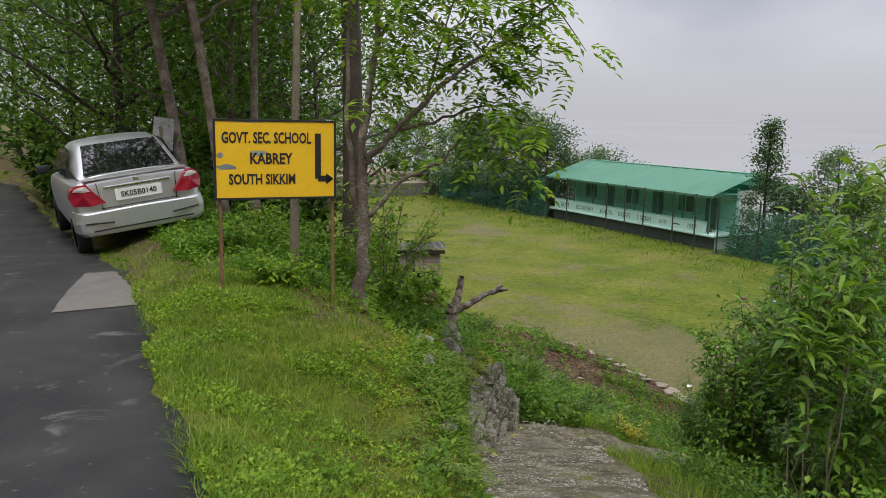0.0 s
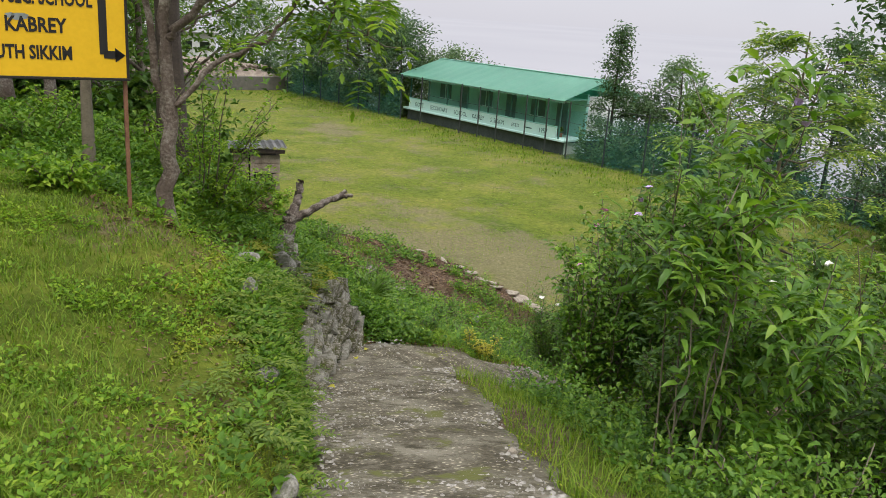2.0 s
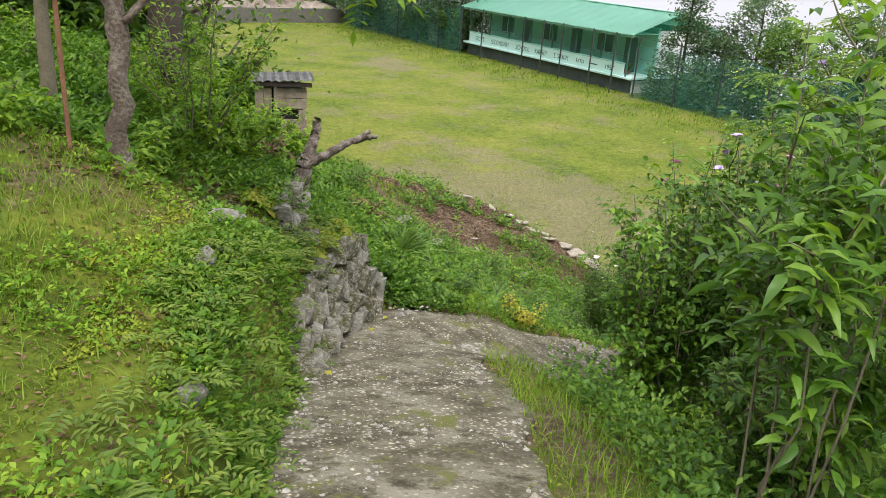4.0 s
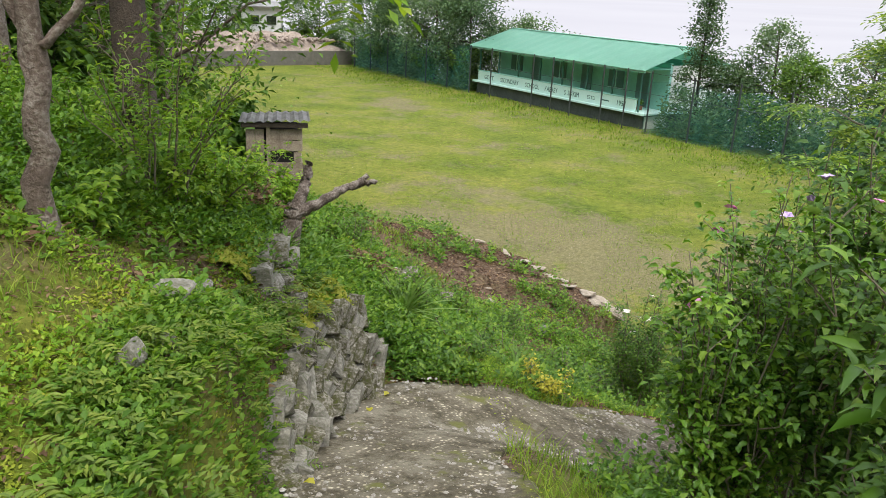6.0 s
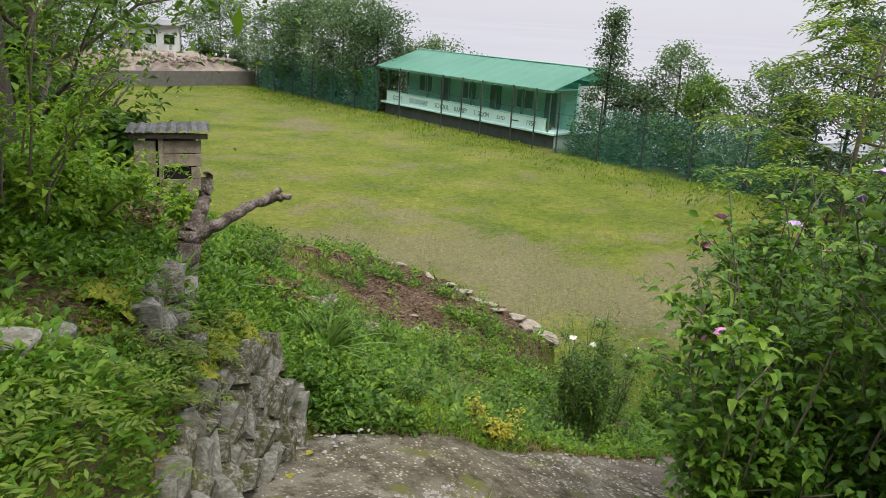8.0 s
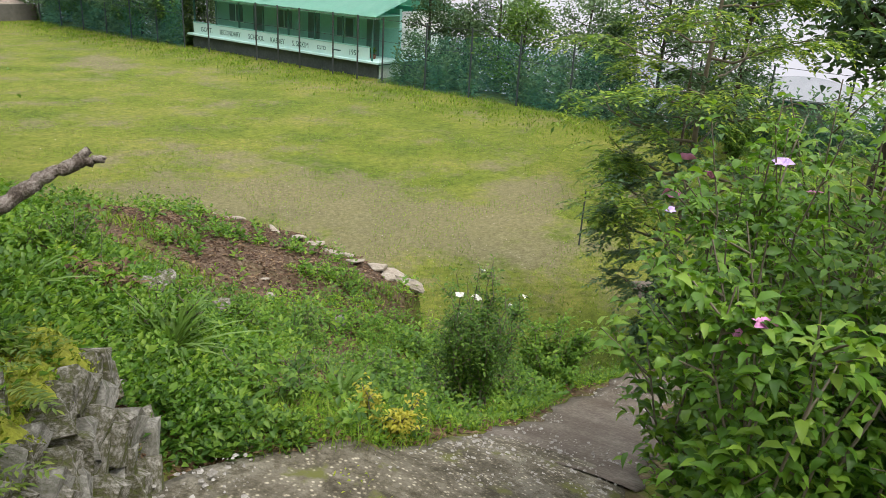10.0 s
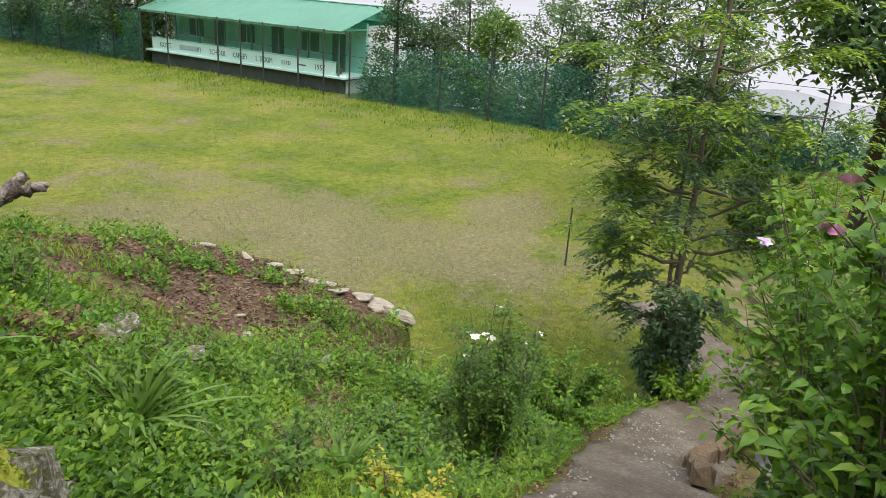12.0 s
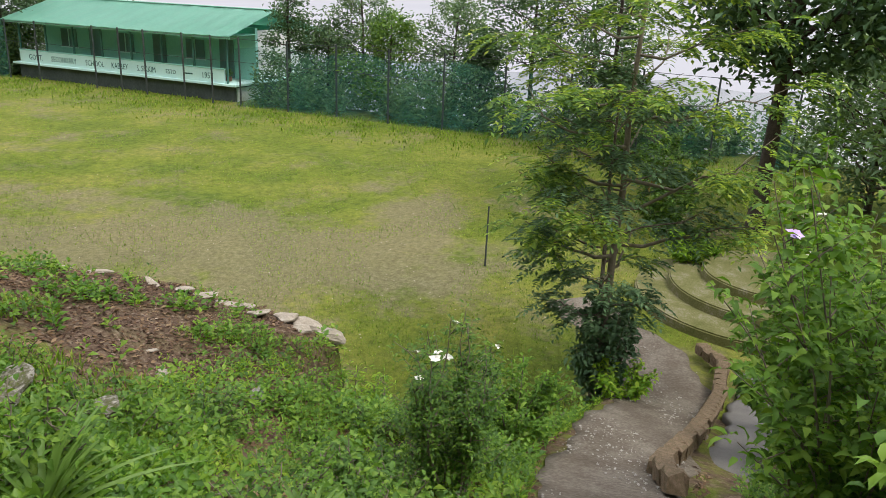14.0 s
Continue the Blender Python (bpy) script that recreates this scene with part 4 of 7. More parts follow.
def sign_tree():
    """A low-forking tree whose limbs reach out over the slope."""
    g = np.random.default_rng(3)
    side, back = np.array([0.876, -0.48, 0]), np.array([0.48, 0.876, 0])
    base = thing("tree", pose(2.86, 6.91, ground_at(2.86, 6.91)), "slender lichen-spotted tree with feathery leaves beside the sign", "tree")

    def limb(pts, r0, r1):
        p = np.array([side * a + back * c + np.array([0, 0, h]) for a, c, h in pts])
        t = np.linspace(0, len(p) - 1, 4 * (len(p) - 1) + 1)
        q = np.stack([np.interp(t, np.arange(len(p)), p[:, c]) for c in range(3)], 1)
        q[1:-1] += g.normal(scale=0.012, size=(len(q) - 2, 3))
        return q, np.linspace(r0, r1, len(q))

    lines = [limb([(0, 0, -0.2), (0.03, 0, 0.4), (0.06, 0, 0.8), (0.04, 0.05, 1.4), (0.1, 0.1, 2.05), (0.2, 0.2, 2.7), (0.15, 0.3, 3.6)], 0.075, 0.02), limb([(0.05, 0, 0.75), (-0.06, 0.1, 1.2), (-0.12, 0.15, 1.9), (-0.1, 0.2, 3.0)], 0.04, 0.015), limb([(0.05, 0, 0.8), (0.1, 0, 0.92), (0.39, 0.05, 1.23), (0.78, 0.0, 1.43), (0.97, -0.05, 1.66), (1.14, -0.1, 1.95)], 0.03, 0.008), limb([(0.05, 0.05, 1.35), (0.1, 0, 1.46), (0.36, -0.05, 1.72), (0.65, -0.1, 2.0), (0.97, -0.1, 2.3), (1.4, -0.15, 2.55), (1.8, -0.2, 2.9)], 0.04, 0.008), limb([(0.36, 0, 1.72), (0.7, 0.2, 1.8), (1.1, 0.25, 1.95), (1.45, 0.3, 2.0)], 0.02, 0.006), limb([(0.65, 0, 2.0), (0.75, 0.1, 2.5), (0.9, 0.1, 2.95)], 0.018, 0.006), limb([(0.2, 0.2, 2.6), (0.6, 0.3, 3.1), (1.1, 0.3, 3.5)], 0.02, 0.006)]
    clumps = [(1.45, 0, 1.6, 0.3), (1.15, 0.1, 1.75, 0.22), (1.3, 0.1, 2.1, 0.22), (1.4, -0.1, 2.7, 0.32), (1.75, 0, 2.85, 0.3), (0.9, 0, 2.85, 0.35), (0.4, 0, 2.75, 0.35), (0.2, 0.1, 1.95, 0.16), (0.3, 0, 2.4, 0.2), (1.1, 0, 2.45, 0.25), (0.6, 0.2, 3.3, 0.45), (1.2, 0.2, 3.5, 0.5), (0.0, 0.2, 3.4, 0.4), (1.7, 0.1, 2.4, 0.15)]
    spots = []
    for a, c, h, r in clumps:
        for _ in range(int(90 * r)):
            o = g.normal(size=3)
            q = side * a + back * c + np.array([0, 0, h]) + r * 0.75 * o
            spots.append(q)
            if g.random() < 0.35:
                best = min((np.linalg.norm(l[0] - q, axis=1).min(), k) for k, l in enumerate(lines))[1]
                s0 = lines[best][0][np.linalg.norm(lines[best][0] - q, axis=1).argmin()]
                lines.append((np.stack([s0, (s0 + q) / 2 + g.normal(scale=0.03, size=3), q]), np.array([0.007, 0.005, 0.003])))
    v, f = tubes(lines, 8)
    part("trunk", mesh_from("trunk", v, f, M_BARK, True), M_BARK, base)
    spots = np.array(spots)
    w = rand_dirs(len(spots), 0.25) + side * 0.4
    v, f = pinnate(spots, w, g.uniform(0.18, 0.36, len(spots)), 5, 0.125, 0.046, 0.55)
    part("crown", mesh_from("crown", v, f, M_BRIGHT), M_BRIGHT, base)


# trees of the roadside wood
sign_tree()
tree(4.05, 9.87, 13.0, 0.14, "tall dark straight-trunked roadside tree", M_DARK, M_BARK_DARK, 0.36, 2.2, 26, 0.1, "cone", (-0.2, 0.5), 1500, 0.16, 0.3, False, 5)
tree(2.72, 8.45, 8.0, 0.042, "thin brown-barked tree behind the sign", M_TREE, M_TWIG, 0.4, 1.5, 14, 0.6, "round", (0.5, 0.4), 1000, 0.12, 0.35, False, 6)
tree(2.75, 11.9, 8.5, 0.075, "leaning pale-barked tree beside the parked car", M_TREE, M_BARK, 0.34, 1.8, 16, 0.6, "round", (-1.2, 0.4), 5000, 0.13, 0.4, False, 7)
tree(2.45, 13.2, 9.0, 0.09, "forked pale-barked tree behind the parked car", M_TREE, M_BARK, 0.32, 2.0, 16, 0.7, "round", (-1.0, 0.3), 5500, 0.13, 0.4, False, 8)
tree(3.25, 12.0, 8.5, 0.06, "slim grey tree in the roadside wood", M_TREE, M_BARK, 0.36, 1.6, 14, 0.6, "round", (0.3, 0.2), 4500, 0.13, 0.4, False, 9)
WOOD = [(1.9, 17, 8, 1), (3.8, 16, 9, 2), (2.6, 21, 10, 3), (5.0, 19.5, 9, 4), (1.6, 25, 10, 5), (4.2, 26, 11, 6), (6.6, 23, 9, 7), (2.4, 31, 11, 8), (0.2, 37, 11, 9), (5.6, 32, 10, 10), (7.8, 30, 9, 11), (-2.5, 42, 12, 12), (3.6, 40, 12, 13), (8.5, 40, 10, 14), (-5.5, 30, 10, 15), (-6.5, 20, 10, 16), (-6, 40, 12, 17), (6.2, 17, 7, 18), (-3, 49, 11, 19), (-8, 46, 11, 21), (-11, 40, 11, 22), (2, 52, 12, 23)]
for x, y, h, s in WOOD:
    tree(x, y, h, 0.09, "leafy green tree of the roadside wood", (M_TREE, M_BUSH, M_TREE, M_WEED)[s % 4], (M_BARK, M_BARK_DARK)[s % 2], 0.1, 2.6, 24, 0.45, "round", (0.3 * math.sin(s), 0.3 * math.cos(s)), 6000, 0.16, 0.6, False, 20 + s, group="trees of the roadside wood")
for k, (x, y, h) in enumerate([(1.7, 14.5, 1.6), (2.6, 15.5, 2.2), (4.4, 14.5, 2.0), (1.4, 19, 2.0), (3.4, 18.5, 2.4), (5.2, 16.8, 1.8), (0.9, 24, 2.6), (1.2, 30, 3), (6.6, 15.2, 1.5), (-1.0, 35, 3)]):
    shrub(x, y, h, h * 0.5, "green leafy bush under the roadside trees", M_TREE, 1800, 0.24, 12, 0.5, 0.1, 40 + k, group="bushes under the trees")
shrub(3.92, 8.6, 1.75, 0.6, "open shrub with thin arching stems on the bank", M_BRIGHT, 1300, 0.075, 13, 0.36, 0.3, 3)
shrub(4.35, 8.95, 0.55, 0.45, "dense low green bush on the bank", M_BRIGHT, 2200, 0.065, 16, 0.55, 0.1, 4)

# shrubs down the open side of the footpath
shrub(6.1, 4.95, 1.9, 0.36, "bushy hibiscus with glossy bright leaves beside the footpath", M_HIBISCUS, 4200, 0.07, 26, 0.55, 0.24, 11, flowers=2, petal=M_PINK)
shrub(6.85, 5.3, 2.5, 0.42, "tall hibiscus with pink flowers beside the footpath", M_HIBISCUS, 4600, 0.075, 26, 0.5, 0.24, 12, flowers=7, petal=M_PINK)
shrub(6.3, 4.35, 2.95, 0.42, "tall dark-leaved hibiscus in the hedge", M_BUSH, 6800, 0.072, 26, 0.54, 0.22, 13, flowers=4, petal=M_LILAC)
shrub(7.15, 5.0, 2.8, 0.42, "tall twiggy hibiscus in the hedge", M_HIBISCUS, 3300, 0.072, 20, 0.45, 0.3, 26, flowers=4, petal=M_LILAC)
shrub(4.8, 2.9, 2.75, 0.55, "shrub with long drooping leaves arching over the slope", M_HIBISCUS, 2000, 0.12, 9, 0.28, 0.32, 14, flowers=2, petal=M_LILAC, stem_r=0.007)
shrub(4.45, 3.1, 2.9, 0.32, "tall plant with long drooping leaves beside the footpath", M_HIBISCUS, 800, 0.14, 6, 0.27, 0.45, 28, flowers=2, petal=M_LILAC, stem_r=0.007)
shrub(4.0, 2.0, 0.6, 0.5, "low leafy bush at the top of the footpath", M_WEED, 2200, 0.06, 18, 0.42, 0.08, 15)
shrub(5.4, 3.5, 1.45, 0.45, "leafy hedge bush with twiggy stems", M_BUSH, 2300, 0.075, 20, 0.4, 0.25, 16)
shrub(5.75, 2.5, 2.3, 0.7, "tangled green hedge bush with white flowers", M_BUSH, 3600, 0.09, 22, 0.4, 0.3, 17, flowers=6, petal=M_WHITE_PETAL)
shrub(6.9, 3.2, 2.7, 0.7, "tall green hedge bush beyond the footpath", M_HIBISCUS, 3600, 0.09, 22, 0.4, 0.24, 27)
shrub(8.65, 5.6, 2.75, 0.5, "tall leafy shrub with lilac buds above the lower path", M_WEED, 4400, 0.085, 24, 0.48, 0.24, 18, flowers=3, petal=M_LILAC, lean=(-0.15, 0.25))
shrub(9.6, 5.75, 3.0, 0.6, "tall leafy shrub with white flowers above the lower path", M_WEED, 4800, 0.09, 26, 0.46, 0.24, 19, flowers=4, petal=M_WHITE_PETAL, lean=(0, 0.1))
shrub(7.75, 5.05, 2.6, 0.42, "leafy hedge shrub above the lower path", M_BUSH, 3600, 0.075, 20, 0.38, 0.24, 20)
shrub(10.9, 5.7, 3.0, 0.6, "green leafy shrub beside the brick kerb", M_WEED, 3800, 0.09, 22, 0.46, 0.24, 21)
shrub(9.35, 8.35, 1.7, 0.22, "upright dark green shrub with white flowers on the slope", M_BUSH, 6000, 0.05, 22, 0.42, 0.08, 22, flowers=3, petal=M_WHITE_PETAL)
shrub(10.2, 8.7, 1.45, 0.36, "bushy green shrub with white flowers on the slope", M_BUSH, 2600, 0.055, 18, 0.42, 0.08, 23, flowers=5, petal=M_WHITE_PETAL)
shrub(11.6, 8.6, 0.85, 0.6, "low spreading green bush on the slope", M_WEED, 2800, 0.075, 20, 0.45, 0.08, 24)
shrub(7.2, 7.68, 0.36, 0.17, "small yellow-leaved plant beside the path", M_YELLOW, 800, 0.045, 10, 0.5, 0.1, 25, category="plant", name="yellow_plant")
for k, (x, y) in enumerate([(5.35, 9.75), (6.1, 9.9), (6.5, 10.0), (4.9, 9.6)]):
    shrub(x, y, 0.24, 0.2, "clump of withered brown fern", M_DEAD, 420, 0.08, 9, 0.3, 0.05, 60 + k, name="withered_fern", category="fern", group="withered ferns")

# the young tree on the edge of the field, ivy round its foot
tree(15.6, 8.55, 7.8, 0.06, "young feathery-leaved tree beside the field path", M_YOUNG, M_TWIG, 0.26, 1.75, 26, 0.12, "round", (0.1, 0.1), 1000, 0.40, 0.1, True, 70, twigs=5, flat=0.35)
# added dark foliage, imitating the shaded inside of the young tree's crown
tree(15.62, 8.6, 5.4, 0.035, "added dark feathery foliage imitating shade inside the young tree's crown", M_DARK, M_BARK, 0.2, 1.1, 18, 0.15, "round", (-0.1, 0.15), 560, 0.38, 0.14, True, 71, twigs=4, flat=0.4, name="crown_shade")
shrub(15.45, 8.45, 1.7, 0.5, "dark ivy bush wrapped round the foot of the tree", M_DARK, 2600, 0.13, 18, 0.5, 0.05, 72)
shrub(15.0, 8.0, 0.7, 0.35, "bright yellow-green bush at the foot of the tree", M_BRIGHT, 700, 0.10, 12, 0.55, 0.05, 73)

for k, (x, y, h) in enumerate([(12.0, 10.9, 0.8), (12.25, 10.92, 0.9), (11.7, 10.65, 0.5), (12.7, 10.4, 0.6), (11.3, 10.3, 0.4)]):
    shrub(x, y, h, h * 0.55, "bright green grassy clump below the terrace", M_BRIGHT, 900, 0.11, 16, 0.2, 0.05, 400 + k, name="grass_clump", category="plant", stem_r=0.004, group="grassy clumps below the terrace")

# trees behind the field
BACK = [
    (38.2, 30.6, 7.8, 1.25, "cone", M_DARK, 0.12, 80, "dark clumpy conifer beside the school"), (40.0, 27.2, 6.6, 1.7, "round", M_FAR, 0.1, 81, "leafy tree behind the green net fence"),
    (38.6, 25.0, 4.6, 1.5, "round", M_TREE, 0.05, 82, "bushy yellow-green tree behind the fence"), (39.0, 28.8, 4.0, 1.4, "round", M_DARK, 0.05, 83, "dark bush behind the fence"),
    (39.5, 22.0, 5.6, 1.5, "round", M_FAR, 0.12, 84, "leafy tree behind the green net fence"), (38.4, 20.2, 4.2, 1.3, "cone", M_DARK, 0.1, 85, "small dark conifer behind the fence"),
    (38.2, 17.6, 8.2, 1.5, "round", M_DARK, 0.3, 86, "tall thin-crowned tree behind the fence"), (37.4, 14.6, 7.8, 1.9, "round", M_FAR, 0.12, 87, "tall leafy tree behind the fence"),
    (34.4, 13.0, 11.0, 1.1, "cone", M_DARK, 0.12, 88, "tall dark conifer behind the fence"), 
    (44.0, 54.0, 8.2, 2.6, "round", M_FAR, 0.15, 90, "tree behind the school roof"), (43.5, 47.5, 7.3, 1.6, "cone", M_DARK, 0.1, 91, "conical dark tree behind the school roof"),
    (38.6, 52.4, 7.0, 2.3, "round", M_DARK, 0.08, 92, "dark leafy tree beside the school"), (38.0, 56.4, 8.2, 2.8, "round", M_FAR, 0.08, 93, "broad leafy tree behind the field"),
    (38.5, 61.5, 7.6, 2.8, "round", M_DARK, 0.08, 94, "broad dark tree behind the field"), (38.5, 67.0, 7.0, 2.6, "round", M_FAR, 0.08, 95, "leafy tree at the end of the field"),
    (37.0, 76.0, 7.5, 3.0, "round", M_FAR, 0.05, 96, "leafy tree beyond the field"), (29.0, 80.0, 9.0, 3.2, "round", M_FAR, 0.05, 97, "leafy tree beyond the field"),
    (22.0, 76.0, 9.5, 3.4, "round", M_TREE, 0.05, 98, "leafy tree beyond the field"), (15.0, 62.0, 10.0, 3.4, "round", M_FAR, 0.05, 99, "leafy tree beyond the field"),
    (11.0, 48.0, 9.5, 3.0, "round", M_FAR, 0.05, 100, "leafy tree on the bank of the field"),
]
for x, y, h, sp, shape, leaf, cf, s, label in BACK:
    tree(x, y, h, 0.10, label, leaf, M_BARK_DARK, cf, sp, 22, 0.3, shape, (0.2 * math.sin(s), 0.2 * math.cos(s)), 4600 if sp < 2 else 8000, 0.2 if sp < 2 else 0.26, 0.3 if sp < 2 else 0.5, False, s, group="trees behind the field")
tree(27.0, 7.0, 12.5, 0.22, "huge dark broad-leaved tree over the end of the field", M_DARK, M_BARK_DARK, 0.30, 3.2, 32, 0.45, "round", (-0.6, -0.4), 17000, 0.3, 0.5, False, 110, twigs=5)
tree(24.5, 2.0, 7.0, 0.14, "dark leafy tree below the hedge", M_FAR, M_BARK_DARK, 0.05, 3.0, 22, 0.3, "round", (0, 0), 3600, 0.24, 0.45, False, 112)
for k, (x, y, h, m) in enumerate([(22.6, 8.2, 1.1, M_BRIGHT), (25.5, 9.3, 1.5, M_BUSH), (28, 9.6, 2.2, M_TREE), (31, 10.6, 2.4, M_TREE), (33.5, 12.5, 2.0, M_BUSH), (20.5, 4.5, 2.0, M_BUSH), (17.5, 4.8, 2.4, M_BUSH), (14.5, 4.8, 2.6, M_BUSH), (13.0, 5.6, 1.6, M_BUSH)]):
    shrub(x, y, h, h * 0.6, "rounded green bush at the end of the field", m, 2200, 0.16, 14, 0.5, 0.05, 130 + k, group="bushes at the end of the field")
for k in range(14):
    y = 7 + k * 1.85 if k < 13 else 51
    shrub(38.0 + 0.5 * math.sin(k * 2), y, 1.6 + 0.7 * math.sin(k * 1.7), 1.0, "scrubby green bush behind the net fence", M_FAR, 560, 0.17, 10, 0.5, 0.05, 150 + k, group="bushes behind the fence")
for k, (x, y, h) in enumerate([(37.6, 51.5, 3.4), (38.2, 54, 4.2), (37.8, 56.8, 3.8), (38.4, 59.5, 4.2), (37.8, 62.3, 3.6), (38.2, 65, 4.0), (38.0, 68, 3.8), (37.0, 71.5, 3.6), (36.5, 75, 4.5), (33.5, 76.5, 4.0), (27.5, 76, 4.5), (24, 75.5, 5), (20, 72, 5), (17.5, 66, 5), (16, 58, 4.5), (13.5, 50, 4.0), (12.5, 42, 4.0), (11, 34, 3.5)]):
    shrub(x, y, h, h * 0.5, "thick leafy bush round the edge of the field", (M_TREE, M_DARK, M_BUSH)[k % 3], 3200, 0.24, 16, 0.5, 0.03, 180 + k, group="bushes round the field")
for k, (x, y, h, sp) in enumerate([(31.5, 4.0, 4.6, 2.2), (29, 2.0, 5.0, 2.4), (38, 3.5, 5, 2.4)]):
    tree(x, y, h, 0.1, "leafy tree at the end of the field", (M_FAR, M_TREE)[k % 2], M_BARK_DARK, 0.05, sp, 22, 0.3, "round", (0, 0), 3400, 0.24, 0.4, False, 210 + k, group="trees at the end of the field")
x, y = scatter(120000, 1.8, 5.6, 2.9, 9.0, lambda x, y: (lambda d, s, c: (s > 0) & (d > c[1] + 0.02) & (d < c[1] + 0.75))(*along(FOOTPATH, x, y)) & (clump(x, y, 2.4) + 0.05 * (y - 6.5) > 0.42))
M_MOSSLEAF = leaf_mat("moss_tufts", [(0.1, (0.09, 0.125, 0.014)), (0.5, (0.19, 0.235, 0.024)), (0.9, (0.33, 0.36, 0.05))], 0.8, 0.2, 0.1)
n = len(x)
v, f = leaf_cards(np.stack([x, y, ground_z(x, y) + 0.004], 1), rand_dirs(n, 0.3) + UP * 0.5, UP + rng.normal(scale=0.4, size=(n, 3)), rng.uniform(0.015, 0.035, n), 0.014, 0.1)
tagged(new("moss", mesh_from("moss", v, f, M_MOSSLEAF)), "yellow-green moss covering the top of the old wall", "moss", kind="stuff")
x, y = scatter(1100, 4.9, 6.4, 7.6, 9.4, lambda x, y: off_paving(x, y, 0.03))
weeds("wall_foot_weeds", x, y, 0.03, 0.16, 0.06, M_BUSH, "low leafy weeds at the foot of the wall", per=7)
litter("wall_foot_litter", 3600, 4.9, 6.4, 7.5, 9.4, lambda x, y: off_paving(x, y, 0.0), 0.05, M_DEAD, "dark leaf mould at the foot of the wall")
x, y = scatter(1100, 11.2, 13.2, 10.2, 11.2, lambda x, y: (in_field(x, y) < 0.4) & (in_field(x, y) > -0.2))
weeds("terrace_weeds", x, y, 0.03, 0.16, 0.075, M_WEED, "weeds hanging over the edge of the terrace", per=6)
x, y = scatter(9000, 2.0, 8.0, 1.5, 7.2, lambda x, y: (lambda d, s, c: (s < 0) & (d > c[1] - 0.26 * clump(x, y, 1.3)) & (d < c[1] + 0.1))(*along(FOOTPATH, x, y)))
z_ = along(FOOTPATH, x, y)[2][0]
v, f = leaf_cards(np.stack([x, y, np.maximum(ground_z(x, y), z_ - 0.02) + 0.002], 1), rand_dirs(len(x), 0.3) + UP * 0.4, UP + rng.normal(scale=0.4, size=(len(x), 3)), rng.uniform(0.012, 0.03, len(x)), 0.014, 0.1)
tagged(new("path_moss", mesh_from("path_moss", v, f, M_MOSSLEAF)), "yellow-green moss along the edge of the footpath", "moss", kind="stuff")
clumps_ = [(x, y) for x, y in zip(rng.uniform(5.7, 12.4, 90), rng.uniform(7.6, 11.2, 90))]
k = 0
for x, y in clumps_:
    if k >= 34 or not off_paving(np.array([x]), np.array([y]), 0.25)[0] or in_field(np.array([x]), np.array([y]))[0] > -0.8 or (x > 8.2 and y > 10.4):
        continue
    h = rng.uniform(0.2, 0.5)
    shrub(x, y, h, h * 0.6, "leafy green herb clump on the slope", (M_WEED, M_BUSH, M_WEED, M_TREE)[k % 4], 420, rng.uniform(0.04, 0.075), 9, 0.5, 0.1, 300 + k, name="herb_clump", category="plant", stem_r=0.005, group="herb clumps on the slope")
    k += 1
for k, (x, y, h) in enumerate([(3.3, 8.2, 0.4), (3.8, 8.6, 0.45), (3.1, 7.6, 0.3), (5.0, 9.9, 0.4), (5.6, 10.6, 0.45), (4.5, 10.4, 0.5), (3.6, 9.6, 0.45), (5.75, 11.4, 0.5), (2.2, 7.2, 0.3), (2.5, 9.5, 0.5), (3.0, 10.6, 0.5), (5.9, 12.0, 0.6)]):
    shrub(x, y, h, h * 0.7, "bright leafy plant on the wooded bank", (M_WEED, M_BRIGHT)[k % 3 > 0], 600, 0.07, 10, 0.55, 0.1, 360 + k, name="bank_plant", category="plant", stem_r=0.005, group="leafy plants on the bank")


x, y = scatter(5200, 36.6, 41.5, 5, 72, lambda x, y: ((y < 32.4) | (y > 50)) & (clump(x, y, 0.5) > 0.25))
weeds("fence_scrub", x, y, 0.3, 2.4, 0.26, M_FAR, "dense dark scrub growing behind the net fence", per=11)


# ---- stones ----
def stone_mesh(name, seed, mat, flat=1.0):
    """A rough, chipped block about 1 across, 36 triangles or so."""
    g = np.random.default_rng(seed)
    bm = bmesh.new()
    bmesh.ops.create_cube(bm, size=1)
    bmesh.ops.bevel(bm, geom=bm.edges[:], offset=0.1, segments=1, affect="EDGES")
    for v in bm.verts:
        v.co += Vector(g.uniform(-0.135, 0.135, 3))
        v.co.z *= flat
    me = bpy.data.meshes.new(name)
    bm.to_mesh(me)
    bm.free()
    me.materials.append(mat)
    return me


def rock_mesh(name, seed, mat):
    """A boulder with broken faces."""
    g = np.random.default_rng(seed)
    bm = bmesh.new()
    bmesh.ops.create_icosphere(bm, subdivisions=3, radius=0.55)
    cuts = [(Vector(g.normal(size=3)).normalized(), g.uniform(0.26, 0.46)) for _ in range(9)]
    for v in bm.verts:
        for n, d in cuts:
            k = v.co.dot(n)
            if k > d:
                v.co -= n * (k - d) * 0.92
        v.co += v.co.normalized() * (0.05 * noise.noise(v.co * 5 + Vector((seed, 0, 0))) + 0.025 * noise.noise(v.co * 13))
    me = bpy.data.meshes.new(name)
    bm.to_mesh(me)
    bm.free()
    me.materials.append(mat)
    return me


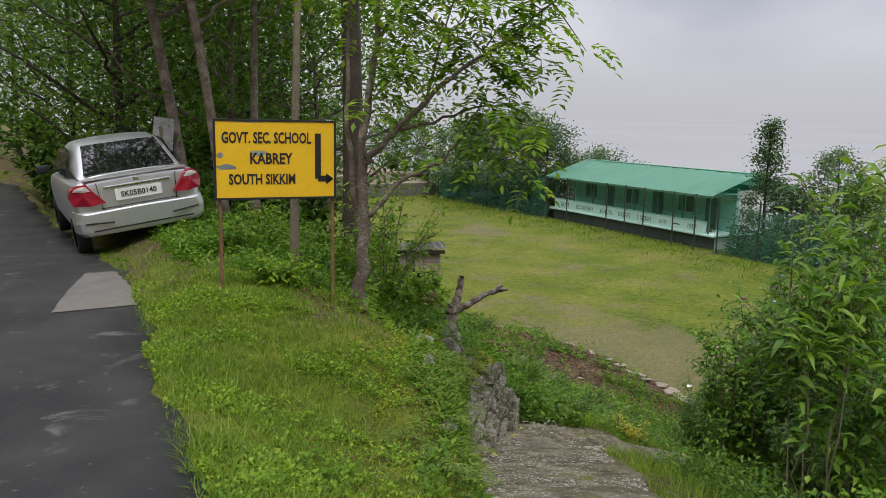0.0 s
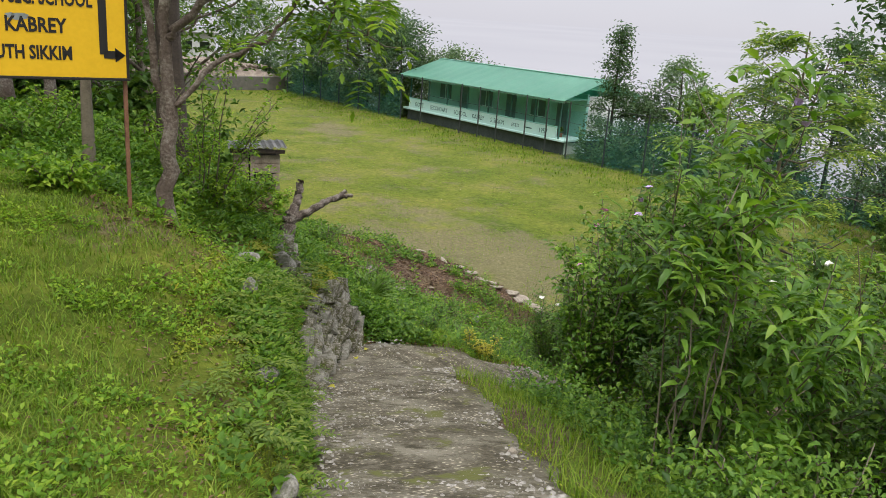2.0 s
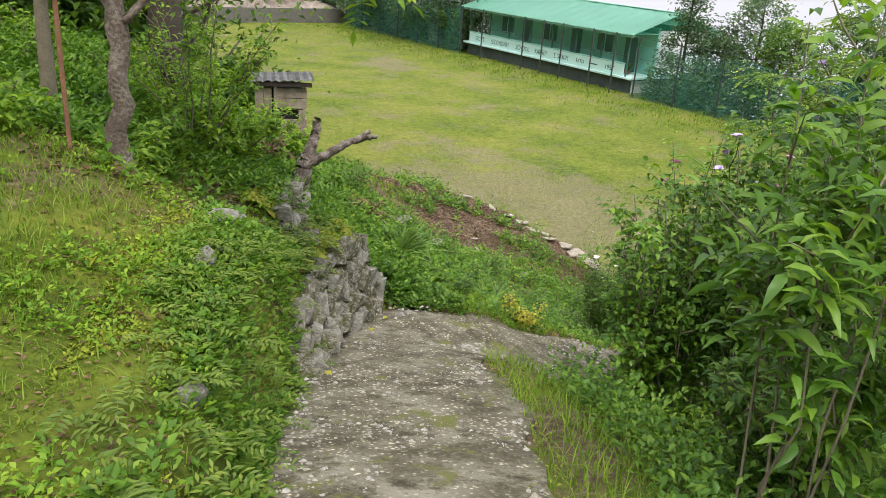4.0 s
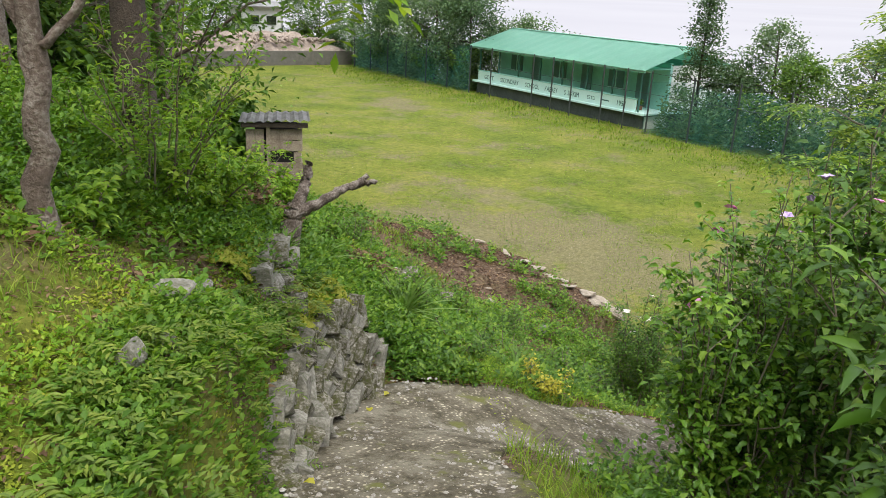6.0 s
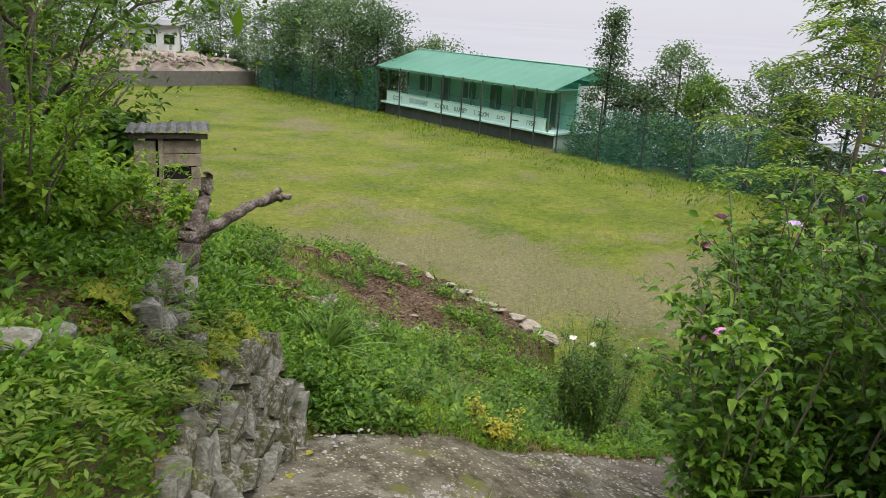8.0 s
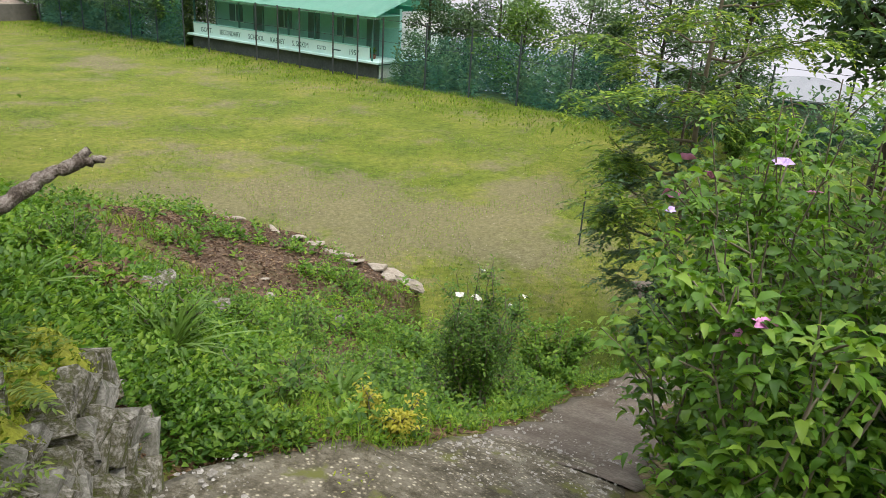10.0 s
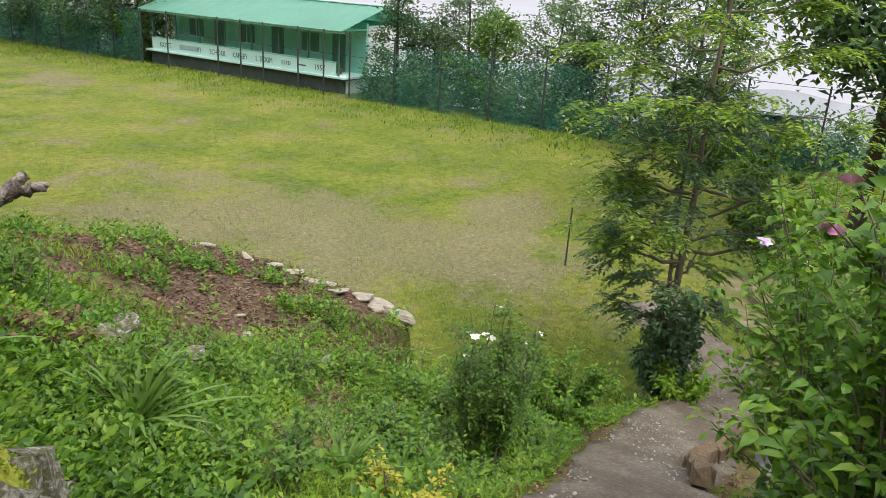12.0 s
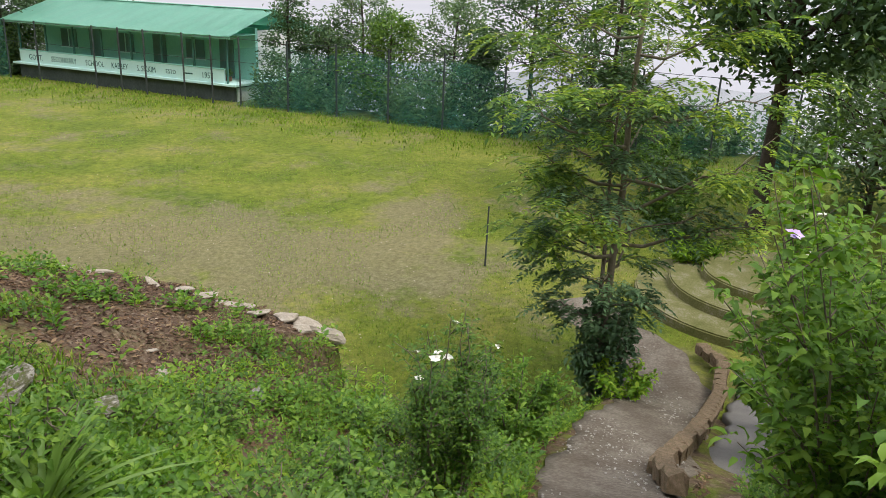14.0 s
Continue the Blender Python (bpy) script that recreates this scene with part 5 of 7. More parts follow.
M_WALLSTONE = rough_mat("mossy_wall_stone", [(0.40, (0.075, 0.09, 0.016)), (0.49, (0.085, 0.082, 0.045)), (0.55, (0.16, 0.15, 0.118)), (0.66, (0.36, 0.34, 0.29))], 2.0, 12, 0.92, 0.03, 0.6)
M_MOSS_BED = rough_mat("moss_bed", [(0.3, (0.08, 0.09, 0.015)), (0.5, (0.20, 0.215, 0.025)), (0.7, (0.34, 0.35, 0.04))], 6, 40, 1.0, 0.02, 0.8)
ROCKS = [rock_mesh("rock", 260 + k, M_STONE) for k in range(5)]
GREY_ROCKS = [rock_mesh("rock", 270 + k, M_WALLSTONE) for k in range(3)]
PALE_ROCKS = [rock_mesh("rock", 280 + k, M_PALE) for k in range(4)]
DARK_STONES = [stone_mesh("stone", 240 + k, M_WALLSTONE) for k in range(6)]
WALL_STONES = [stone_mesh("stone", 200 + k, M_STONE) for k in range(6)]
PALE_STONES = [stone_mesh("stone", 220 + k, M_PALE) for k in range(3)]


def stone(parent, at, size, turn, meshes=WALL_STONES, name="stone"):
    ob = new(name, meshes[rng.integers(0, len(meshes))])
    ob.parent = parent
    ob.matrix_basis = Matrix.LocRotScale(at, Euler([radians(a) for a in turn]), size)
    return ob


def dry_wall(label, line, height, rows, name="stone_wall"):
    """A leaning dry-stone wall along a line, built of slabs stood and laid in rows."""
    (x0, y0, z0), (x1, y1, z1) = line
    wall = thing(name, pose(0, 0, 0), label, "wall", kind="structure")
    ang = math.degrees(math.atan2(y1 - y0, x1 - x0))
    ln = math.hypot(x1 - x0, y1 - y0)
    nx, ny = (y1 - y0) / ln, -(x1 - x0) / ln
    for r in range(rows):
        t = rng.uniform(-0.06, 0.0)
        while t < 1.0:
            w = rng.uniform(0.10, 0.18)
            hh = height[0] + (height[1] - height[0]) * t
            up = hh * (r + 0.5) / rows
            back = -0.08 + 0.27 * (r / rows) + rng.uniform(-0.05, 0.03)
            mid = t + 0.5 * w / ln
            stone(wall, (x0 + (x1 - x0) * mid - nx * back, y0 + (y1 - y0) * mid - ny * back, z0 + (z1 - z0) * mid + up + rng.uniform(-0.03, 0.03)), (w * 0.8, rng.uniform(0.24, 0.36), hh / rows * rng.uniform(1.25, 1.75)), (rng.uniform(-14, 6), rng.choice([34, 42, 28, 48, 12]) + rng.uniform(-6, 6), ang + rng.uniform(-14, 14)), DARK_STONES if rng.random() < 0.6 else WALL_STONES)
            t += w / ln
    # moss cushion over the top
    m, k = 26, 9
    tt, uu = np.linspace(-0.03, 1.03, m)[:, None], np.linspace(-1, 1, k)[None]
    hh = height[0] + (height[1] - height[0]) * tt
    off = -0.32 + 0.27 * uu + 0.03 * np.sin(tt * 23)
    mx, my = x0 + (x1 - x0) * tt + nx * off, y0 + (y1 - y0) * tt + ny * off
    mz = z0 + (z1 - z0) * tt + hh + 0.12 - 0.15 * np.abs(uu) ** 2.2 + 0.03 * np.sin(tt * 31 + uu * 2) * np.cos(uu * 4 + tt * 17)
    grid = np.stack([mx, my, mz], -1)
    q = (np.arange(m - 1)[:, None] * k + np.arange(k - 1)[None]).ravel()
    part("moss_cushion", mesh_from("moss_cushion", grid.reshape(-1, 3), np.stack([q, q + k, q + k + 1, q + 1], 1), M_MOSS_BED, True), M_MOSS_BED, wall, "yellow-green moss cushion")
    pick = rng.integers(0, m * k, 2600)
    mp = grid.reshape(-1, 3)[pick] + rng.normal(scale=(0.02, 0.02, 0.006), size=(2600, 3))
    v_, f_ = leaf_cards(mp, rand_dirs(2600, 0.4) + UP * 0.7, UP + rng.normal(scale=0.4, size=mp.shape), rng.uniform(0.015, 0.04, 2600), 0.014, 0.1)
    tagged(part("moss_tufts", mesh_from("moss_tufts", v_, f_, M_MOSSLEAF), M_MOSSLEAF, wall), kind="stuff")
    n_ = 1100
    t_, h_ = rng.uniform(0, 1, n_), rng.uniform(0.05, 1.05, n_)
    hh_ = height[0] + (height[1] - height[0]) * t_
    p_ = np.stack([x0 + (x1 - x0) * t_ + nx * (0.15 - 0.3 * h_), y0 + (y1 - y0) * t_ + ny * (0.15 - 0.3 * h_), z0 + (z1 - z0) * t_ + hh_ * h_], 1)
    p_ = np.repeat(p_[rng.random(n_) < 0.4 + 0.5 * np.abs(h_ - 0.5)], 5, 0)
    v_, f_ = leaf_cards(p_ + rng.normal(scale=0.02, size=p_.shape), rand_dirs(len(p_), 0.6) + np.array([[nx, ny, 0.2]]), UP + rng.normal(scale=0.3, size=p_.shape), rng.uniform(0.025, 0.06, len(p_)), 0.024)
    tagged(part("wall_greenery", mesh_from("wall_greenery", v_, f_, M_WEED), M_WEED, wall, "small plants growing in the joints"), kind="stuff")
    return wall


dry_wall("mossy grey dry-stone retaining wall beside the footpath", ((4.42, 7.3, -2.12), (5.34, 8.1, -2.46)), (0.56, 0.82), 5)
dry_wall("low mossy stones at the near end of the old wall", ((3.72, 6.28, -1.93), (4.4, 7.26, -2.12)), (0.3, 0.56), 3)
dry_wall("short end of the mossy grey dry-stone wall", ((5.38, 8.16, -2.48), (5.62, 8.8, -2.5)), (0.62, 0.3), 4)


dry_wall("tumbled grey slabs of the upper wall below the stump", ((4.33, 7.72, -1.55), (4.86, 8.72, -1.72)), (0.42, 0.5), 3)


def rock(x, y, size, mat_set, label, turn=0, lift=0.0, group=""):
    ob = new("rock", mat_set[rng.integers(0, len(mat_set))])
    ob.matrix_world = Matrix.LocRotScale((x, y, ground_at(x, y) + size[2] * 0.22 + lift), Euler((rng.uniform(-0.25, 0.25), rng.uniform(-0.25, 0.25), radians(turn))), size)
    return tagged(ob, label, "rock", group)


rock(7.4, 10.6, (0.36, 0.2, 0.12), GREY_ROCKS, "grey angular rock lying in the weeds", 30, 0.08)
rock(7.0, 10.2, (0.44, 0.24, 0.14), GREY_ROCKS, "grey boulder lying in the weeds", 50, 0.08)
rock(7.7, 10.15, (0.3, 0.2, 0.14), GREY_ROCKS, "small grey rock in the weeds", 10, 0.1)
rock(2.17, 3.62, (0.2, 0.13, 0.12), ROCKS, "grey stone at the edge of the footpath", 40, 0.05)
rock(3.86, 3.81, (0.09, 0.07, 0.06), PALE_ROCKS, "small pale stone on the footpath", 40, 0.05)
rock(4.42, 7.8, (0.3, 0.2, 0.2), ROCKS, "grey slab lying on the bank", 50, -0.04)
rock(3.4, 6.6, (0.3, 0.2, 0.14), ROCKS, "grey stone half hidden in weeds", 20, 0.06)
rock(3.0, 5.7, (0.18, 0.12, 0.14), ROCKS, "grey stone on the bank edge", 70, 0.04)
for k, (x, y, a, b, h) in enumerate([(4.62, 8.35, 0.16, 0.1, 0.2), (4.8, 8.65, 0.18, 0.12, 0.18), (3.9, 7.0, 0.14, 0.1, 0.16), (3.2, 5.95, 0.13, 0.1, 0.12), (2.55, 4.5, 0.14, 0.1, 0.1)]):
    rock(x, y, (a, b, h), ROCKS, "grey lichened stone set in the bank", 50 + 30 * k, 0.01, "stones set in the bank")
rock(3.75, 7.3, (0.22, 0.16, 0.14), ROCKS, "grey stone half hidden in weeds", 20, 0.06)
rock(9.8, 10.6, (0.36, 0.16, 0.07), ROCKS, "grey broken stone on the terrace", 25, 0.03)
EDGE_STONES = [(11.85, 11.75, 0.4, 0.3, 0.3), (11.62, 12.0, 0.42, 0.24, 0.16), (11.7, 11.4, 0.26, 0.22, 0.24), (11.5, 12.75, 0.5, 0.16, 0.1), (11.0, 15.35, 0.5, 0.26, 0.2), (10.7, 15.75, 0.4, 0.2, 0.14), (11.05, 14.8, 0.42, 0.16, 0.12), (9.9, 15.9, 0.44, 0.26, 0.14), (11.75, 12.25, 0.24, 0.14, 0.1), (9.3, 11.3, 0.18, 0.14, 0.1), (11.3, 13.4, 0.36, 0.12, 0.08), (9.6, 11.7, 0.14, 0.1, 0.08), (11.95, 11.45, 0.5, 0.34, 0.3), (12.0, 11.15, 0.34, 0.4, 0.26)]
EDGE_STONES += [(11.2, 14.2, 0.5, 0.2, 0.1), (10.85, 15.1, 0.46, 0.24, 0.16), (11.4, 13.0, 0.4, 0.2, 0.1), (11.6, 12.45, 0.42, 0.2, 0.1), (10.3, 15.95, 0.4, 0.24, 0.14)]
for x, y, a, b, c in EDGE_STONES:
    rock(x, y, (a * 1.1, b * 0.95, c * 0.5), PALE_ROCKS, "pale broken stone edging the terrace", 100 + rng.uniform(-25, 25), 0.02, "pale stones edging the terrace")


def heap(name, x, y, rx, ry, n, s0, s1, mats, label, high, z=None):
    """A heap of rubble: many small chipped stones joined."""
    vs, fs, off = [], [], 0
    base = np.array([[a, b, c] for a in (-1, 1) for b in (-1, 1) for c in (-1, 1)], float) * 0.5
    quad = np.array([[0, 1, 3, 2], [4, 6, 7, 5], [0, 4, 5, 1], [2, 3, 7, 6], [0, 2, 6, 4], [1, 5, 7, 3]])
    for _ in range(n):
        r, a = math.sqrt(rng.uniform(0, 1)), rng.uniform(0, 6.283)
        px, py = x + rx * r * math.cos(a), y + ry * r * math.sin(a)
        s = rng.uniform(s0, s1)
        q = base * s * rng.uniform(0.5, 1.2, 3) + rng.uniform(-0.12, 0.12, (8, 3)) * s
        m = np.array(Euler(rng.uniform(0, 6, 3)).to_matrix())
        vs.append(q @ m.T + np.array([px, py, (ground_at(px, py) if z is None else z) + high * (1 - r) + s * 0.2]))
        fs.append(quad + off)
        off += 8
    ob = new(name, mesh_from(name, np.concatenate(vs), np.concatenate(fs), mats))
    return tagged(ob, label, "rubble heap", kind="stuff")


heap("gravel_heap", 11.7, 9.75, 0.55, 0.45, 260, 0.04, 0.12, M_PALE, "small heap of pale broken stone on the slope", 0.22)
px_, py_ = scatter(22000, 0.6, 8.0, 0.4, 8.2, lambda x, y: ~off_paving(x, y, -0.06) & (x > 1.2) & (clump(x, y, 1.5) > 0.35))


def pebbles(name, x, y, s0, s1, mat, label, polys):
    n = len(x)
    z = np.full(n, -1e9)
    for poly in polys:
        d, s, (pz, hw) = along(poly, x, y)
        z = np.where(d < hw, np.maximum(z, pz), z)
    z = np.where(z < -1e8, ground_z(x, y), z)
    s = s0 + (s1 - s0) * rng.random(n) ** 2.5
    a = rng.uniform(0, 6.283, (n, 1)) + np.arange(5)[None] * 1.2566
    k = rng.uniform(0.6, 1.2, (n, 5)) * s[:, None]
    ring = np.stack([x[:, None] + np.cos(a) * k, y[:, None] + np.sin(a) * k, np.repeat(z[:, None] - 0.004, 5, 1)], -1)
    top = np.stack([x + rng.normal(scale=0.3, size=n) * s, y + rng.normal(scale=0.3, size=n) * s, z + s * 0.22 + 0.004], -1)[:, None]
    f = np.array([[j, (j + 1) % 5, 5] for j in range(5)])
    ob = new(name, mesh_from(name, np.concatenate([ring, top], 1).reshape(-1, 3), (np.arange(n)[:, None, None] * 6 + f[None]).reshape(-1, 3), mat))
    return tagged(ob, label, "pebbles", kind="stuff")


M_PEBBLE = rough_mat("pebble", [(0.3, (0.10, 0.09, 0.07)), (0.5, (0.22, 0.205, 0.175)), (0.7, (0.42, 0.40, 0.36))], 14, 50, 0.85, 0.004, 0.4)
lx_, ly_ = scatter(7000, 8.0, 19.5, 6.0, 10.5, lambda x, y: ~off_paving(x, y, -0.03) & (clump(x, y, 1.1) > 0.4))
pebbles("lower_path_gravel", lx_, ly_, 0.006, 0.022, M_PEBBLE, "loose gravel and chips on the lower path", (LOWER_PATH,))
pebbles("path_pebbles", px_, py_, 0.005, 0.026, M_PEBBLE, "worn pebbles standing out of the old concrete", (LOWER_PATH, FOOTPATH))
x, y = scatter(5200, 12.3, 30, 8, 36, lambda x, y: (in_field(x, y) > 0.2) & (rng.random(len(x)) < np.exp(-np.hypot(x - 16, y - 14) / 7)))
pebbles("field_pebbles", x, y, 0.012, 0.032, M_PALE, "stones and gravel scattered on the worn field", ())
for k, (x, y, c) in enumerate([(5.32, 7.6, 1), (5.05, 7.35, 1), (4.0, 6.1, 1), (3.5, 6.2, 0), (2.4, 5.5, 1)]):
    v, f = leaves(np.array([[0, 0, 0.015]]), np.array([[1, 0.2, 0.1]]), UP, 0.075, 0.06)
    ob = new("fallen_leaf", mesh_from("fallen_leaf", v, f, M_YELLOW))
    d, s, (pz, hw) = along(FOOTPATH, np.array([x]), np.array([y]))
    ob.matrix_world = pose(x, y, float(pz[0]) + 0.012 if d[0] < hw[0] else ground_at(x, y) + 0.02, 0, 0, 60 * k)
    tagged(ob, "bright yellow fallen leaf lying on the ground", "leaf", "yellow fallen leaves")

# ---- tree stump ----
stump = thing("tree_stump", pose(5.2, 9.25, -1.55), "weathered grey forked stump of a dead tree on the bank", "stump")
M_DEADWOOD = rough_mat("dead_wood", [(0.34, (0.04, 0.03, 0.024)), (0.5, (0.12, 0.095, 0.078)), (0.68, (0.34, 0.30, 0.265))], 9, 55, 0.9, 0.02, 0.9)


def gnarled(pts, rad, sides=10):
    """A knobbly limb: points are joined by a smooth line and roughened."""
    pts, rad = np.asarray(pts, float), np.asarray(rad, float)
    t = np.linspace(0, len(pts) - 1, 6 * (len(pts) - 1) + 1)
    p = np.stack([np.interp(t, np.arange(len(pts)), pts[:, c]) for c in range(3)], 1)
    r = np.interp(t, np.arange(len(rad)), rad)
    p[1:-1] += rng.normal(scale=0.006, size=(len(p) - 2, 3))
    v, f = tubes([(p, r * rng.uniform(0.94, 1.06, len(r)))], sides)
    v += rng.normal(scale=0.004, size=v.shape)
    vv = np.concatenate([v, p[-1:] + 0.2 * (p[-1:] - p[-2:-1])])
    n = len(v)
    tri = np.stack([n - sides + np.arange(sides), n - sides + (np.arange(sides) + 1) % sides, np.full(sides, n)], 1)
    f = np.concatenate([f, np.concatenate([tri, tri[:, 2:]], 1)])
    return vv, f


v, f = gnarled([(0, 0, -0.2), (0.0, 0.0, 0.1), (0.03, 0.0, 0.3), (0.08, 0.02, 0.42)], [0.13, 0.105, 0.095, 0.085])
part("stump_base", mesh_from("stump_base", v, f, M_DEADWOOD, True), M_DEADWOOD, stump)
v, f = gnarled([(0.06, 0.01, 0.36), (0.16, 0.06, 0.52), (0.24, 0.12, 0.62), (0.28, 0.15, 0.8)], [0.07, 0.056, 0.05, 0.042])
part("branch_stub", mesh_from("branch_stub", v, f, M_DEADWOOD, True), M_DEADWOOD, stump, "upright broken branch stub")
v, f = gnarled([(0.06, 0.0, 0.36), (0.25, -0.08, 0.45), (0.45, -0.14, 0.57), (0.62, -0.2, 0.64), (0.72, -0.22, 0.72)], [0.062, 0.048, 0.042, 0.036, 0.022])
v2, f2 = gnarled([(0.6, -0.19, 0.63), (0.7, -0.22, 0.655), (0.8, -0.25, 0.65)], [0.04, 0.03, 0.015])
v, f = joined([(v, f), (v2, f2)])
part("branch_arm", mesh_from("branch_arm", v, f, M_DEADWOOD, True), M_DEADWOOD, stump, "long forked dead branch")

# ---- direction sign ----
M_YELLOW_PAINT = rough_mat("yellow_sign_paint", [(0.22, (0.42, 0.26, 0.02)), (0.34, (0.72, 0.43, 0.012)), (0.7, (0.82, 0.50, 0.02))], 5, 30, 0.55, 0.002, 0.2)
M_SIGN_BLACK = plain("black_sign_paint", (0.018, 0.016, 0.016), 0.55)
M_RUST = rough_mat("rusty_iron", [(0.3, (0.09, 0.045, 0.03)), (0.6, (0.22, 0.11, 0.065)), (0.75, (0.34, 0.2, 0.12))], 9, 70, 0.85, 0.004, 0.6)
M_PEELED = plain("bare_metal_patch", (0.42, 0.46, 0.48), 0.5, vary=0.3)
S0, S1 = Vector((1.52, 6.94, 0.742)), Vector((2.60, 6.815, 0.731))
SIGN_K = 1.075
sign_w, sign_h = (S1 - S0).length / SIGN_K, 0.66
sign_m = Matrix.Translation(S0) @ pose(0, 0, 0, 0, 0.3, math.degrees(math.atan2(S1.y - S0.y, S1.x - S0.x))) @ Matrix.Scale(SIGN_K, 4)
sign = thing("school_sign", sign_m, "yellow painted metal direction sign with black hand lettering on rusty posts", "sign")
part("panel", box_bm(sign_w - 0.02, 0.012, sign_h - 0.02, (sign_w / 2, 0, 0.01), 0.002), M_YELLOW_PAINT, sign)
for nm, sx, sz, ax, az in (("frame_bar", sign_w, 0.018, sign_w / 2, 0), ("frame_bar", sign_w, 0.018, sign_w / 2, sign_h - 0.018), ("frame_bar", 0.018, sign_h - 0.036, 0.009, 0.018), ("frame_bar", 0.018, sign_h - 0.036, sign_w - 0.009, 0.018)):
    part(nm, box_bm(sx, 0.026, sz, (ax, 0, az), 0.003), M_SIGN_BLACK, sign)
for px, ln in ((0.045, 1.15), (sign_w - 0.025, 1.3)):
    post = part("post", box_bm(0.026, 0.03, ln, (px, 0.028, -ln), 0.004), M_RUST, sign)
part("post", box_bm(0.035, 0.03, 0.6, (0.045, 0.03, 0.0), 0.004), M_RUST, sign)
part("post", box_bm(0.035, 0.03, 0.6, (sign_w - 0.025, 0.03, 0.0), 0.004), M_RUST, sign)


def words(text, size, m, mat, parent, depth=0.001, stretch=1.0, name="lettering", bold=0.0):
    cu = bpy.data.curves.new(name, "FONT")
    cu.body, cu.size, cu.extrude, cu.offset = text, size, depth, bold
    cu.align_x, cu.align_y = "CENTER", "CENTER"
    cu.resolution_u = 2
    tmp = bpy.data.objects.new("tmp", cu)
    me = bpy.data.meshes.new_from_object(tmp)
    bpy.data.objects.remove(tmp)
    me.materials.append(mat)
    ob = new(name, me)
    ob.parent = parent
    ob.matrix_basis = m @ Matrix.Diagonal((stretch, 1, 1, 1))
    return ob


def on_sign(px, py, size, text, st):
    words(text, size, pose(px, -0.0085, py, 90, 0, 0), M_SIGN_BLACK, sign, 0.001, st, bold=0.0035)


on_sign(0.43, 0.505, 0.125, "GOVT. SEC. SCHOOL", 0.62)
on_sign(0.46, 0.335, 0.125, "KABREY", 0.78)
on_sign(0.39, 0.165, 0.118, "SOUTH SIKKIM", 0.70)
part("arrow", box_bm(0.05, 0.003, 0.38, (0.855, -0.0085, 0.17), 0), M_SIGN_BLACK, sign, "black painted arrow")
part("arrow", box_bm(0.09, 0.003, 0.05, (0.90, -0.0085, 0.145), 0), M_SIGN_BLACK, sign, "black painted arrow")
bm = bmesh.new()
vs_ = [bm.verts.new(c) for c in ((0.925, -0.010, 0.12), (0.99, -0.010, 0.168), (0.925, -0.010, 0.216))]
bm.faces.new(vs_)
bmesh.ops.solidify(bm, geom=bm.faces[:], thickness=0.002)
part("arrow_head", bm, M_SIGN_BLACK, sign, "black painted arrow head")
for ax, az, sx, sz, rz in ((0.1, 0.27, 0.2, 0.045, 3), (0.05, 0.37, 0.06, 0.05, -10), (0.36, 0.385, 0.15, 0.05, 4), (0.28, 0.638, 0.3, 0.012, 0), (0.08, 0.5, 0.05, 0.03, 20)):
    bm = bmesh.new()
    n = 14
    ring = [bm.verts.new((ax + sx * 0.5 * math.cos(6.283 * k / n) * rng.uniform(0.7, 1.1), -0.0072, az + sz * 0.5 * math.sin(6.283 * k / n) * rng.uniform(0.6, 1.2))) for k in range(n)]
    bm.faces.new(ring)
    bmesh.ops.solidify(bm, geom=bm.faces[:], thickness=0.0008)
    part("peeled_patch", bm, M_PEELED, sign, "patch of peeled grey paint")

# ---- parked car ----
M_CAR = plain("silver_car_paint", (0.62, 0.62, 0.65), 0.3, 0.75, 0.06, 2.0, 0.0, 0.5)
M_GLASS = material("car_glass", 0.04, 0, 0.8)[0]
M_GLASS.node_tree.nodes["Principled BSDF"].inputs["Base Color"].default_value = (0.018, 0.022, 0.022, 1)
M_GLASS.node_tree.nodes["Principled BSDF"].inputs["IOR"].default_value = 2.1
M_RED = material("tail_lamp_red", 0.12, 0, 0.7)[0]
M_RED.node_tree.nodes["Principled BSDF"].inputs["Base Color"].default_value = (0.34, 0.008, 0.03, 1)
M_LENS = plain("clear_lens", (0.62, 0.55, 0.55), 0.15, vary=0.05)
M_CHROME = material("chrome", 0.12, 1.0)[0]
M_CHROME.node_tree.nodes["Principled BSDF"].inputs["Base Color"].default_value = (0.7, 0.7, 0.72, 1)
M_RUBBER = plain("tyre_rubber", (0.02, 0.02, 0.021), 0.85, vary=0.3)
M_TRIM = plain("black_plastic", (0.02, 0.02, 0.022), 0.6)
M_PLATE = plain("white_number_plate", (0.72, 0.72, 0.70), 0.4, vary=0.06)
M_ALLOY = plain("alloy_rim", (0.35, 0.35, 0.36), 0.35, 0.8, 0.1)
car = thing("parked_car", pose(1.52, 11.95, -0.31, 0.8, -8, 2.5), "silver saloon car parked half on the grass verge", "car")


def loft(stations):
    """A closed skin through half-profiles (y, [(x, z), ...]); both sides."""
    bm = bmesh.new()
    rows = []
    for y, prof in stations:
        full = [(x, z) for x, z in prof] + [(-x, z) for x, z in reversed(prof) if x > 1e-6]
        rows.append([bm.verts.new((x, y, z)) for x, z in full])
    n = len(rows[0])
    for a, b in zip(rows[:-1], rows[1:]):
        for j in range(n):
            bm.faces.new((a[j], a[(j + 1) % n], b[(j + 1) % n], b[j]))
    bm.faces.new(rows[0][::-1])
    bm.faces.new(rows[-1])
    bmesh.ops.recalc_face_normals(bm, faces=bm.faces[:])
    return bm


